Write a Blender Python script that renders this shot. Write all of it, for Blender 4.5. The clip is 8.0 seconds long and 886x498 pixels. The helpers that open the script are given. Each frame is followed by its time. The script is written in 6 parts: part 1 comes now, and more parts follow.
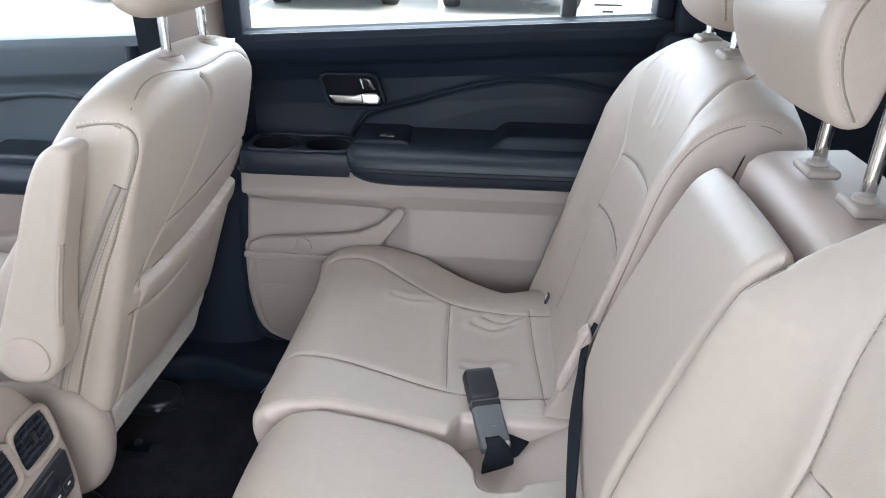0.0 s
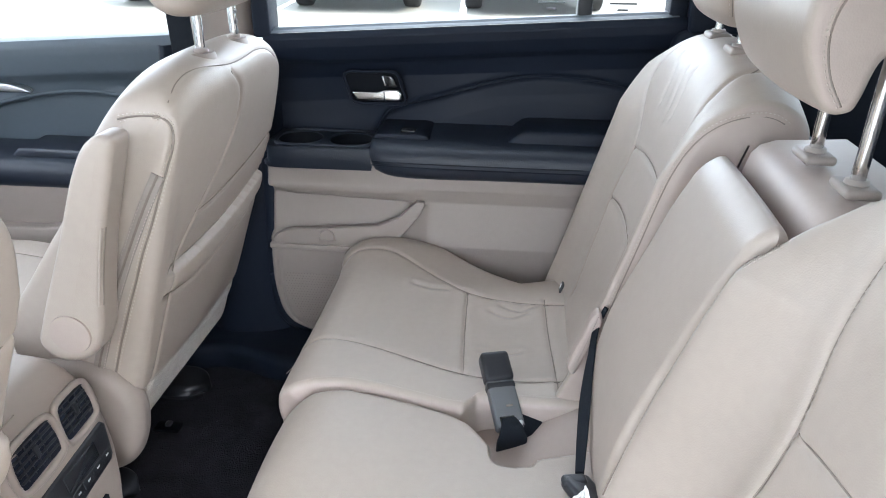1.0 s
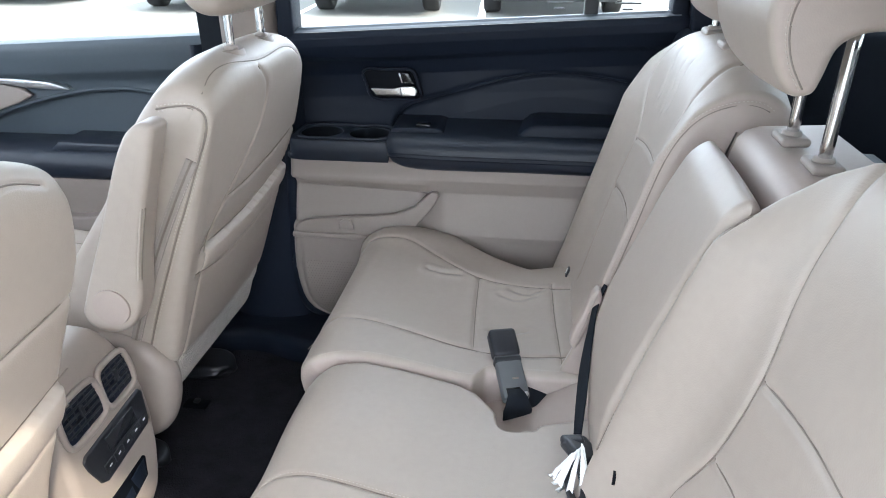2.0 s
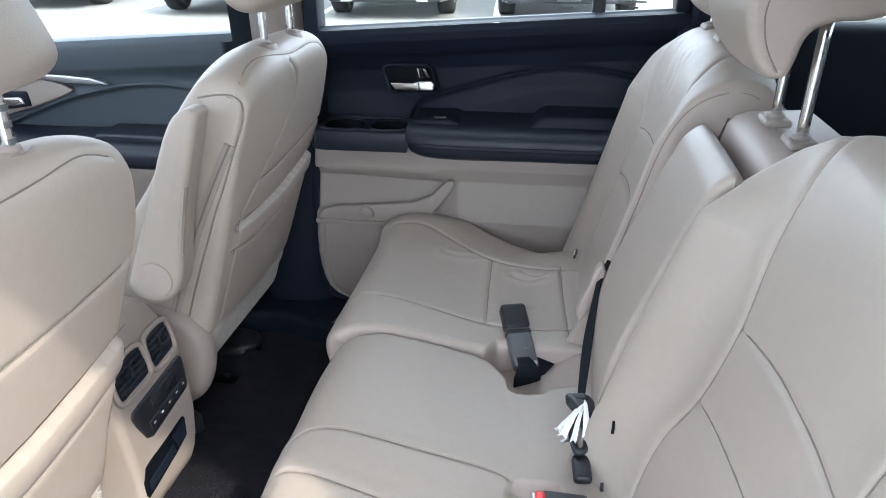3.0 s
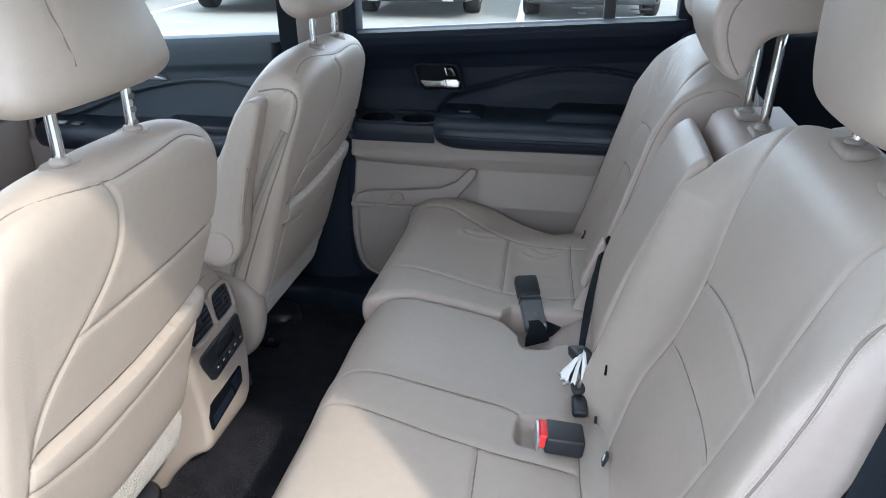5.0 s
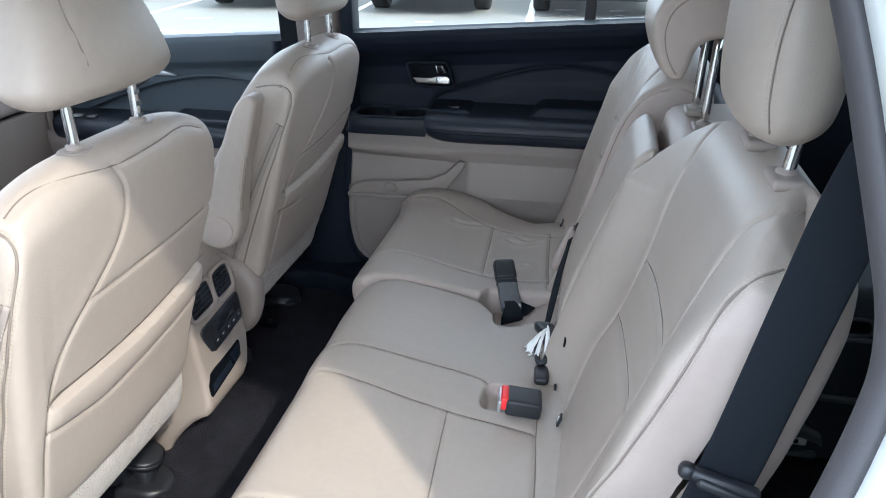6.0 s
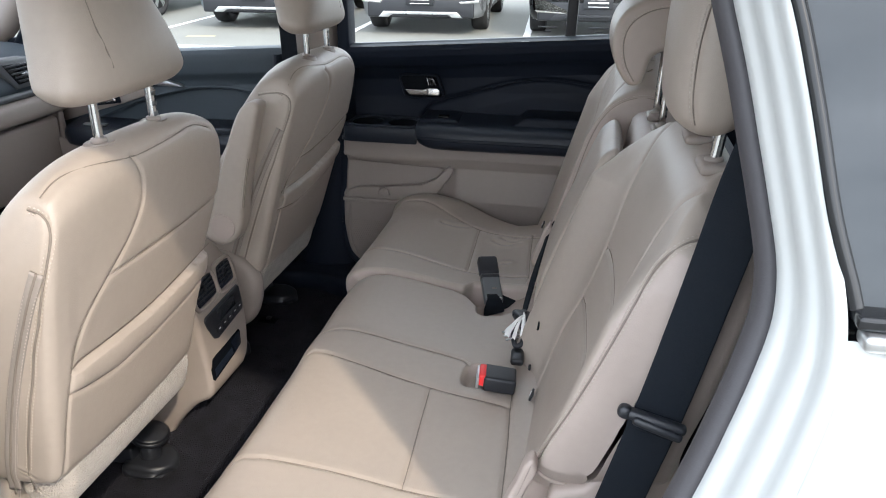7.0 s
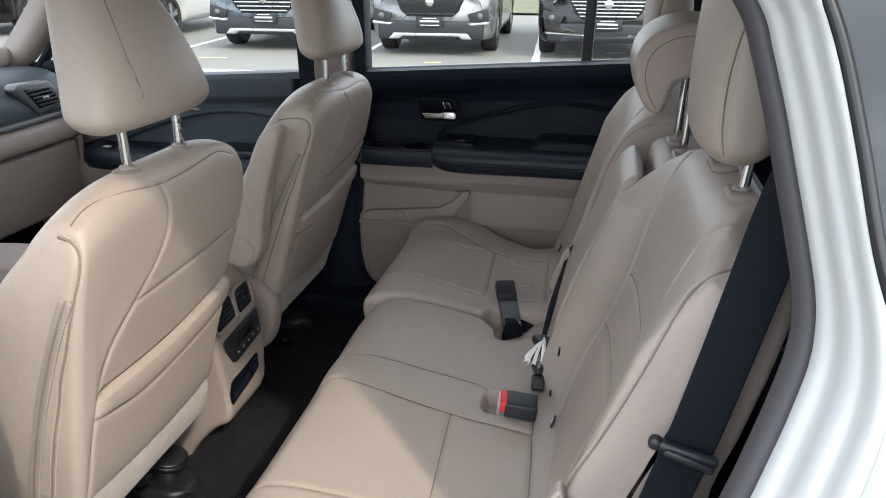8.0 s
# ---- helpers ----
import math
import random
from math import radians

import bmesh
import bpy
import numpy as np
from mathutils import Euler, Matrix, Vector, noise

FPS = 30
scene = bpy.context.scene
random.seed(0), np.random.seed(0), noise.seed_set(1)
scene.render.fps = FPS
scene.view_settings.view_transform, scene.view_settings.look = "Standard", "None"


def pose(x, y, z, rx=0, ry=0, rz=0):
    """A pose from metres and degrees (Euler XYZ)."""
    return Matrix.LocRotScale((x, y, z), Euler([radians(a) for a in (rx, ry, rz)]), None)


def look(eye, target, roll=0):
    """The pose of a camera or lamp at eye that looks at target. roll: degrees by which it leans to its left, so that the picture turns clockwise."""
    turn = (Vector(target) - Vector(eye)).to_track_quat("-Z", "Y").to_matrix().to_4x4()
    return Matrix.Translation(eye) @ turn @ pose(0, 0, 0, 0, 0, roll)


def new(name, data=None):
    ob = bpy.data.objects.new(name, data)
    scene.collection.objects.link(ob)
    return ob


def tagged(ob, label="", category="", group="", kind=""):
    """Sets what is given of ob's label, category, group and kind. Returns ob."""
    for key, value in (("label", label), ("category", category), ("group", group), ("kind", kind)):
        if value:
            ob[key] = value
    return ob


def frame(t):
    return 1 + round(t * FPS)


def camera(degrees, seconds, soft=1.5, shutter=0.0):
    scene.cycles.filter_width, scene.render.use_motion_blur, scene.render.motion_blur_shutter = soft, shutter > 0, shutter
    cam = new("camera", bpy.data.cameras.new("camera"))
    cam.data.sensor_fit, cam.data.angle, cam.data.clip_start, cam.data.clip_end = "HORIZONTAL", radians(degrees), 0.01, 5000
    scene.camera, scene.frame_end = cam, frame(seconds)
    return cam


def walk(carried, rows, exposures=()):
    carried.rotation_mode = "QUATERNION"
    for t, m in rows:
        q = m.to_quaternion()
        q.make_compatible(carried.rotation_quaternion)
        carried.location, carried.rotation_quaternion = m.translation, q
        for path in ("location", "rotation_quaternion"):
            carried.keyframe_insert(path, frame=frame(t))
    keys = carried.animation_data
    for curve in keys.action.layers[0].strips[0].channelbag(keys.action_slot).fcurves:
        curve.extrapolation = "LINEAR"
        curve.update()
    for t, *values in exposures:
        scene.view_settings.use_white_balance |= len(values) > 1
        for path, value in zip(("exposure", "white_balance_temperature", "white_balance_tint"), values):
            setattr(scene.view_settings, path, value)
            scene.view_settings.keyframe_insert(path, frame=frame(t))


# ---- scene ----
cam = camera(62.2, 8.0, 1.0)
PATH = [
    (0, (1.073, -0.65, 1.331), (0.94, 1.155, 0.482), 1.0),
    (0.5, (1.082, -0.67, 1.331), (0.92, 1.134, 0.482), 0.8),
    (1, (1.083, -0.702, 1.332), (0.892, 1.101, 0.487), 0.5),
    (1.5, (1.094, -0.743, 1.334), (0.876, 1.059, 0.494), 0.2),
    (3, (1.116, -0.885, 1.337), (0.835, 0.913, 0.509), -0.3),
    (3.5, (1.118, -0.943, 1.345), (0.827, 0.856, 0.52), -0.4),
    (4, (1.121, -0.977, 1.352), (0.818, 0.82, 0.528), -0.3),
    (4.5, (1.124, -1.027, 1.36), (0.808, 0.767, 0.534), -0.2),
    (6, (1.226, -1.17, 1.402), (0.854, 0.605, 0.56), -0.13),
    (6.5, (1.269, -1.246, 1.404), (0.899, 0.538, 0.579), 0.0),
    (7, (1.277, -1.288, 1.406), (0.904, 0.509, 0.61), 0.2),
    (7.5, (1.259, -1.302, 1.413), (0.876, 0.505, 0.646), 0.1),
    (8, (1.254, -1.29, 1.417), (0.856, 0.521, 0.669), 0.05),
]
EXPOSURES = [(0, 3.21, 5900, 7), (1.5, 3.10, 5850, 6.5), (3.5, 2.61, 5600, 4.5), (4.5, 2.36, 5520, 4.5), (6, 2.29, 5520, 4.5), (6.5, 2.12, 5850, 6.5), (7, 1.95, 6050, 8), (8, 1.72, 6180, 8.5)]
walk(cam, [(t, look(eye, target, roll)) for t, eye, target, roll in PATH], EXPOSURES)

# ---- world, sun, exposure ----
world = bpy.data.worlds.new("world")
scene.world = world
world.use_nodes = True
wn = world.node_tree
sky = wn.nodes.new("ShaderNodeTexSky")
sky.sky_type = "NISHITA"
sky.sun_disc = False
SUN_WAY = Vector((-0.92, 1.0, -1.25)).normalized()
sky.sun_elevation = math.asin(-SUN_WAY.z)
sky.sun_rotation = math.atan2(-SUN_WAY.x, -SUN_WAY.y)
sky.air_density, sky.dust_density, sky.ozone_density = 1.0, 4.0, 1.0
wmix = wn.nodes.new("ShaderNodeMix")
wmix.data_type = "RGBA"
wmix.inputs["Factor"].default_value = 0.7
wmix.inputs["B"].default_value = (9.15, 9.3, 9.6, 1)
wbg = wn.nodes["Background"]
wbg.inputs["Strength"].default_value = 0.15
wn.links.new(sky.outputs["Color"], wmix.inputs["A"])
# broken high cloud
wco = wn.nodes.new("ShaderNodeTexCoord")
wmap = wn.nodes.new("ShaderNodeMapping")
wmap.inputs["Scale"].default_value = (2.0, 2.0, 7.0)
wno = wn.nodes.new("ShaderNodeTexNoise")
wno.inputs["Scale"].default_value = 1.6
wno.inputs["Detail"].default_value = 6.0
wra = wn.nodes.new("ShaderNodeMapRange")
wra.inputs["From Min"].default_value, wra.inputs["From Max"].default_value = 0.35, 0.7
wra.inputs["To Min"].default_value, wra.inputs["To Max"].default_value = 0.6, 1.15
wmul = wn.nodes.new("ShaderNodeMix")
wmul.data_type, wmul.blend_type = "RGBA", "MULTIPLY"
wmul.inputs["Factor"].default_value = 1.0
wn.links.new(wco.outputs["Generated"], wmap.inputs["Vector"])
wn.links.new(wmap.outputs["Vector"], wno.inputs["Vector"])
wn.links.new(wno.outputs["Fac"], wra.inputs["Value"])
wn.links.new(wmix.outputs["Result"], wmul.inputs["A"])
wn.links.new(wra.outputs["Result"], wmul.inputs["B"])
wn.links.new(wmul.outputs["Result"], wbg.inputs["Color"])

sun_data = bpy.data.lights.new("sun", "SUN")
sun_data.energy, sun_data.angle, sun_data.color = 0.85, radians(1.6), (1.0, 0.83, 0.62)
sun = new("sun", sun_data)
sun.matrix_world = look((0, 0, 30), Vector((0, 0, 30)) + SUN_WAY)


# ---- materials ----
def material(name, colour, rough=0.5, metal=0.0, grain=0.0, grain_scale=400.0, var=0.08, var_scale=6.0, spec=0.5, coat=0.0,
             sheen=0.0, cells=False, per_piece=0.0, relief=0.001):
    """A surface with a base colour that varies at two scales, and fine relief."""
    m = bpy.data.materials.new(name)
    m.use_nodes = True
    t = m.node_tree
    b = t.nodes["Principled BSDF"]
    b.inputs["Roughness"].default_value = rough
    b.inputs["Metallic"].default_value = metal
    b.inputs["Specular IOR Level"].default_value = spec
    b.inputs["Coat Weight"].default_value = coat
    b.inputs["Coat Roughness"].default_value = 0.03
    b.inputs["Sheen Weight"].default_value = sheen
    co = t.nodes.new("ShaderNodeTexCoord")
    n1 = t.nodes.new("ShaderNodeTexNoise")
    n1.inputs["Scale"].default_value, n1.inputs["Detail"].default_value = var_scale, 5
    n2 = t.nodes.new("ShaderNodeTexNoise")
    n2.inputs["Scale"].default_value, n2.inputs["Detail"].default_value = var_scale * 17, 3
    add = t.nodes.new("ShaderNodeMath")
    add.operation = "MULTIPLY_ADD"
    add.inputs[1].default_value = 0.5
    rng = t.nodes.new("ShaderNodeMapRange")
    rng.inputs["From Min"].default_value, rng.inputs["From Max"].default_value = 0.45, 1.05
    rng.inputs["To Min"].default_value, rng.inputs["To Max"].default_value = 1 - var, 1 + var
    mul = t.nodes.new("ShaderNodeMix")
    mul.data_type, mul.blend_type = "RGBA", "MULTIPLY"
    mul.inputs["Factor"].default_value = 1.0
    mul.inputs["A"].default_value = (*colour, 1)
    for n in (n1, n2):
        t.links.new(co.outputs["Object"], n.inputs["Vector"])
    t.links.new(n2.outputs["Fac"], add.inputs[0])
    t.links.new(n1.outputs["Fac"], add.inputs[2])
    t.links.new(add.outputs[0], rng.inputs["Value"])
    t.links.new(rng.outputs["Result"], mul.inputs["B"])
    t.links.new(mul.outputs["Result"], b.inputs["Base Color"])
    rr = t.nodes.new("ShaderNodeMapRange")
    rr.inputs["From Min"].default_value, rr.inputs["From Max"].default_value = 0.3, 0.7
    rr.inputs["To Min"].default_value, rr.inputs["To Max"].default_value = max(0.02, rough - 0.07), min(1, rough + 0.07)
    t.links.new(n1.outputs["Fac"], rr.inputs["Value"])
    t.links.new(rr.outputs["Result"], b.inputs["Roughness"])
    if grain:
        if cells:
            g = t.nodes.new("ShaderNodeTexVoronoi")
            g.feature = "F1"
            out = g.outputs["Distance"]
        else:
            g = t.nodes.new("ShaderNodeTexNoise")
            g.inputs["Detail"].default_value = 3
            out = g.outputs["Fac"]
        g.inputs["Scale"].default_value = grain_scale
        bu = t.nodes.new("ShaderNodeBump")
        bu.inputs["Strength"].default_value = grain
        bu.inputs["Distance"].default_value = relief
        t.links.new(co.outputs["Object"], g.inputs["Vector"])
        t.links.new(out, bu.inputs["Height"])
        t.links.new(bu.outputs["Normal"], b.inputs["Normal"])
    return m


LEATHER = material("beige_leather", (0.354, 0.302, 0.259), 0.45, grain=0.14, grain_scale=620, cells=True, var=0.06, var_scale=5, spec=0.52)
SIDE_VINYL = material("beige_vinyl", (0.368, 0.305, 0.270), 0.5, grain=0.12, grain_scale=620, cells=True, var=0.05, spec=0.4)
THREAD = material("pale_thread", (0.45, 0.39, 0.335), 0.7, var=0.1)
BEIGE_PLASTIC = material("beige_plastic", (0.275, 0.233, 0.208), 0.5, grain=0.3, grain_scale=700, var=0.04, spec=0.4)
FLEECE = material("beige_fleece", (0.40, 0.355, 0.31), 0.95, grain=0.8, grain_scale=420, cells=True, relief=0.002, var=0.16, var_scale=45, sheen=0.3)
BLACK_SOFT = material("black_soft_plastic", (0.0088, 0.0128, 0.0225), 0.50, grain=0.3, grain_scale=600, var=0.1, spec=0.18)
BLACK_PAD = material("black_leatherette", (0.0082, 0.0125, 0.0225), 0.45, grain=0.35, grain_scale=500, cells=True, var=0.1, spec=0.45)
# charcoal made paler: sky light through the windscreen is put into the colour
SKYLIT_TOP = material("skylit_charcoal_top", (0.050, 0.064, 0.078), 0.55, grain=0.3, grain_scale=600, var=0.08, spec=0.4)
BLACK_GLOSS = material("black_gloss", (0.012, 0.013, 0.015), 0.18, var=0.1)
BLACK_PLASTIC = material("black_plastic", (0.015, 0.0165, 0.021), 0.42, grain=0.2, grain_scale=800, var=0.1)
GREY_PLASTIC = material("grey_plastic", (0.10, 0.105, 0.11), 0.4, grain=0.15, grain_scale=700, var=0.06)
CARPET = material("black_carpet", (0.022, 0.022, 0.028), 1.0, grain=1.0, grain_scale=330, var=0.4, var_scale=25, spec=0.1, cells=True, relief=0.004)
WEBBING = material("black_webbing", (0.009, 0.0115, 0.016), 0.8, grain=0.6, grain_scale=500, var=0.12, var_scale=40, spec=0.15)
CHROME = material("chrome", (0.80, 0.80, 0.80), 0.2, metal=1.0, var=0.03)
SATIN = material("satin_silver", (0.55, 0.56, 0.57), 0.3, metal=0.9, var=0.04)
RED = material("red_plastic", (0.75, 0.03, 0.03), 0.35, var=0.05)
RUBBER = material("grey_rubber_seal", (0.050, 0.047, 0.052), 0.55, grain=0.2, grain_scale=500, var=0.08)
WHITE_PAINT = material("white_paint", (0.56, 0.575, 0.565), 0.34, var=0.015, coat=0.2)
SILVER_PAINT = material("silver_paint", (0.22, 0.23, 0.24), 0.3, metal=0.5, var=0.03, coat=0.6)
BLUE_PAINT = material("grey_blue_paint", (0.12, 0.15, 0.18), 0.3, metal=0.4, var=0.03, coat=0.6)
BLACK_PAINT = material("black_paint", (0.006, 0.006, 0.007), 0.25, var=0.05, coat=0.25)
TYRE = material("tyre_rubber", (0.018, 0.018, 0.019), 0.8, grain=0.4, grain_scale=60, var=0.2)
DARK_GLASS = material("dark_glass", (0.035, 0.042, 0.05), 0.04, var=0.05, spec=0.4)
PAPER = material("crumpled_paper", (0.8, 0.8, 0.78), 0.8, grain=0.4, grain_scale=150, var=0.08)
STEEL = material("key_steel", (0.6, 0.6, 0.58), 0.3, metal=1.0, var=0.05)
CONCRETE = material("pale_asphalt", (0.165, 0.167, 0.153), 0.9, grain=1.0, grain_scale=90, var=0.12, var_scale=0.9)
LINE_WHITE = material("line_paint", (0.72, 0.72, 0.70), 0.8, grain=0.5, grain_scale=90, var=0.08)
LINE_YELLOW = material("worn_yellow_paint", (0.38, 0.35, 0.20), 0.85, grain=0.5, grain_scale=90, var=0.25, var_scale=4)
HEADLINER = material("beige_headliner", (0.80, 0.785, 0.75), 0.95, grain=0.4, grain_scale=300, var=0.05)
LEDGE = material("slate_window_ledge", (0.075, 0.09, 0.105), 0.42, grain=0.2, grain_scale=600, var=0.05, spec=0.5)
CHARCOAL = material("charcoal_trim", (0.036, 0.043, 0.056), 0.6, grain=0.4, grain_scale=500, var=0.12, spec=0.4)
SCREEN = material("dark_display", (0.02, 0.022, 0.026), 0.15, var=0.02)
MARK = material("white_marking", (0.7, 0.7, 0.7), 0.6, var=0.05)
GRASS = material("grass", (0.10, 0.11, 0.055), 0.95, grain=1.0, grain_scale=30, var=0.4, var_scale=2)


def glass_material(name="clear_glass", colour=(0.95, 0.985, 0.97)):
    m = bpy.data.materials.new(name)
    m.use_nodes = True
    b = m.node_tree.nodes["Principled BSDF"]
    b.inputs["Base Color"].default_value = (*colour, 1)
    b.inputs["Roughness"].default_value = 0.0
    b.inputs["IOR"].default_value = 1.0
    b.inputs["Transmission Weight"].default_value = 1.0
    return m


# near-black with the shade inside cups, recesses and slits put into its colour
RECESS_SHADE = material("recess_shade_black", (0.003, 0.0042, 0.007), 0.7, var=0.1, spec=0.1)
# dark tan for shade in creases and holes, also zip chain and label print
SEAM = material("crease_shade_and_trim", (0.20, 0.168, 0.142), 0.7, var=0.1)
GLASS = glass_material()
TINTED = glass_material("tinted_glass", (0.10, 0.115, 0.115))


# ---- mesh helpers ----
def smooth_line(points, n, closed=False):
    """n points evenly spaced along a smooth curve through the given points."""
    p = np.array(points, float)
    k = len(p)
    idx = range(k if closed else k - 1)
    fine = []
    for i in idx:
        if closed:
            a, b, c, d = p[i - 1], p[i], p[(i + 1) % k], p[(i + 2) % k]
        else:
            b, c = p[i], p[i + 1]
            a = p[i - 1] if i else 2 * b - c
            d = p[i + 2] if i + 2 < k else 2 * c - b
        t0, t1, t2 = [max(1e-4, np.linalg.norm(v)) ** 0.5 for v in (b - a, c - b, d - c)]
        m1 = (c - b) - t1 * ((c - a) / (t0 + t1)) + t1 * (b - a) / t0
        m2 = (c - b) - t1 * ((d - b) / (t1 + t2)) + t1 * (d - c) / t2
        for s in np.linspace(0, 1, 24, endpoint=False):
            s2, s3 = s * s, s * s * s
            fine.append((2 * s3 - 3 * s2 + 1) * b + (s3 - 2 * s2 + s) * m1 + (3 * s2 - 2 * s3) * c + (s3 - s2) * m2)
    fine.append(p[0] if closed else p[-1])
    fine = np.array(fine)
    cum = np.concatenate([[0], np.cumsum(np.linalg.norm(np.diff(fine, axis=0), axis=1))])
    at = np.linspace(0, cum[-1], n + 1)[:-1] if closed else np.linspace(0, cum[-1], n)
    return np.stack([np.interp(at, cum, fine[:, j]) for j in range(p.shape[1])], 1)


def mesh(name, verts, faces, smooth=True):
    me = bpy.data.meshes.new(name)
    me.from_pydata([tuple(map(float, v)) for v in verts], [], [tuple(map(int, f)) for f in faces])
    me.validate()
    if smooth:
        me.polygons.foreach_set("use_smooth", [True] * len(me.polygons))
    me.update()
    return me


def link(name, me, mat, parent=None, label=""):
    if not me.materials:
        me.materials.append(mat)
    ob = new(name, me)
    if parent is not None:
        ob.parent = parent
    if label:
        ob["label"] = label
    return ob


def part(name, bm, mat, parent, label="", smooth=True):
    me = bpy.data.meshes.new(name)
    bm.to_mesh(me)
    bm.free()
    if smooth:
        me.polygons.foreach_set("use_smooth", [True] * len(me.polygons))
    return link(name, me, mat, parent, label)


def thing(name, label, category, group="", kind="", at=(0, 0, 0)):
    ob = new(name)
    ob.empty_display_size = 0.05
    ob.location = at
    return tagged(ob, label, category, group, kind)


def flat_shade_sharp(me, angle=40):
    """Marks edges sharper than the angle, so that smooth shading keeps them."""
    bm = bmesh.new()
    bm.from_mesh(me)
    for e in bm.edges:
        if len(e.link_faces) == 2 and e.calc_face_angle(0) > radians(angle):
            e.smooth = False
    bm.to_mesh(me)
    bm.free()
    return me


def box_bm(sx, sy, sz, m=None, bevel=0.0, seg=3):
    bm = bmesh.new()
    bmesh.ops.create_cube(bm, size=1.0, matrix=Matrix.Diagonal((sx, sy, sz, 1)))
    if bevel:
        bmesh.ops.bevel(bm, geom=list(bm.edges), offset=bevel, segments=seg, profile=0.5, affect="EDGES")
    if m is not None:
        bmesh.ops.transform(bm, matrix=m, verts=bm.verts)
    return bm


def box(name, lo, hi, mat, parent, bevel=0.004, label="", seg=3, turn=None):
    c = [(a + b) / 2 for a, b in zip(lo, hi)]
    s = [b - a for a, b in zip(lo, hi)]
    m = Matrix.Translation(c)
    if turn is not None:
        m = m @ turn
    ob = part(name, box_bm(*s, m, bevel, seg), mat, parent, label)
    flat_shade_sharp(ob.data, 50)
    return ob


def prism_bm(outline, y0, y1, bevel=0.0, axis="y", seg=3, m=None):
    """A slab with the given outline, in x z for axis y, in y z for axis x, in x y for axis z."""
    put = {"y": lambda a, b, d: (a, d, b), "x": lambda a, b, d: (d, a, b), "z": lambda a, b, d: (a, b, d)}[axis]
    bm = bmesh.new()
    lo = [bm.verts.new(put(a, b, y0)) for a, b in outline]
    hi = [bm.verts.new(put(a, b, y1)) for a, b in outline]
    n = len(lo)
    bm.faces.new(lo)
    bm.faces.new(hi[::-1])
    for i in range(n):
        bm.faces.new((lo[i], hi[i], hi[(i + 1) % n], lo[(i + 1) % n]))
    bmesh.ops.recalc_face_normals(bm, faces=bm.faces)
    if bevel:
        rim = [e for e in bm.edges if len(e.link_faces) == 2 and any(len(f.verts) == n and n != 4 for f in e.link_faces) or
               n == 4 or e.calc_face_angle(0) > 0.9]
        bmesh.ops.bevel(bm, geom=list(set(rim)), offset=bevel, segments=seg, profile=0.5, affect="EDGES", clamp_overlap=True)
    if m is not None:
        bmesh.ops.transform(bm, matrix=m, verts=bm.verts)
    return bm


def prism(name, outline, y0, y1, mat, parent, bevel=0.003, axis="y", label="", seg=3):
    ob = part(name, prism_bm(outline, y0, y1, bevel, axis, seg), mat, parent, label)
    flat_shade_sharp(ob.data, 40)
    return ob


def tube_mesh(name, points, r, sides=10, n=None, closed=False, flat=1.0, up=(0, 0, 1)):
    """A round or flattened rod along a smooth line."""
    p = smooth_line(points, n or max(8, len(points) * 8), closed)
    k = len(p)
    radii = np.full(k, r) if np.isscalar(r) else np.interp(np.linspace(0, 1, k), np.linspace(0, 1, len(r)), r)
    if closed:
        d = np.roll(p, -1, 0) - np.roll(p, 1, 0)
    else:
        d = np.gradient(p, axis=0)
    d /= np.linalg.norm(d, axis=1)[:, None] + 1e-12
    u = np.array(up, float)
    verts, faces = [], []
    for i in range(k):
        s = np.cross(d[i], u)
        if np.linalg.norm(s) < 1e-3:
            s = np.cross(d[i], (1, 0.1, 0))
        s /= np.linalg.norm(s)
        w = np.cross(s, d[i])
        for j in range(sides):
            a = 2 * math.pi * j / sides
            verts.append(p[i] + radii[i] * (s * math.cos(a) + w * math.sin(a) * flat))
    for i in range(k if closed else k - 1):
        for j in range(sides):
            i2, j2 = (i + 1) % k, (j + 1) % sides
            faces.append((i * sides + j, i * sides + j2, i2 * sides + j2, i2 * sides + j))
    if not closed:
        faces.append(tuple(range(sides))[::-1])
        faces.append(tuple((k - 1) * sides + j for j in range(sides)))
    return mesh(name, verts, faces)


def tube(name, points, r, mat, parent, label="", **kw):
    return link(name, tube_mesh(name, points, r, **kw), mat, parent, label)


def ribbon(name, points, normals, width, thick, mat, parent, label="", n=60, wave=0.0):
    """A strap along a smooth line; the normals say which way its face looks."""
    p = smooth_line(points, n)
    nn = smooth_line(normals, n) if len(normals) == len(points) else np.tile(normals[0], (n, 1))
    d = np.gradient(p, axis=0)
    d /= np.linalg.norm(d, axis=1)[:, None]
    verts, faces = [], []
    cross = [(-0.5, -0.3), (-0.5, 0.3), (-0.46, 0.5), (-0.2, 0.5), (0.2, 0.5), (0.46, 0.5), (0.5, 0.3), (0.5, -0.3), (0.46, -0.5), (-0.46, -0.5)]
    wid = np.full(n, width) if np.isscalar(width) else np.interp(np.linspace(0, 1, n), np.linspace(0, 1, len(width)), width)
    for i in range(n):
        s = np.cross(d[i], nn[i])
        s /= np.linalg.norm(s)
        w = np.cross(s, d[i])
        o = wave * math.sin(i * 0.37)
        for a, b in cross:
            verts.append(p[i] + s * a * wid[i] + w * (b * thick + o))
    k = len(cross)
    for i in range(n - 1):
        for j in range(k):
            faces.append((i * k + j, i * k + (j + 1) % k, (i + 1) * k + (j + 1) % k, (i + 1) * k + j))
    faces.append(tuple(range(k))[::-1])
    faces.append(tuple((n - 1) * k + j for j in range(k)))
    return link(name, mesh(name, verts, faces), mat, parent, label)


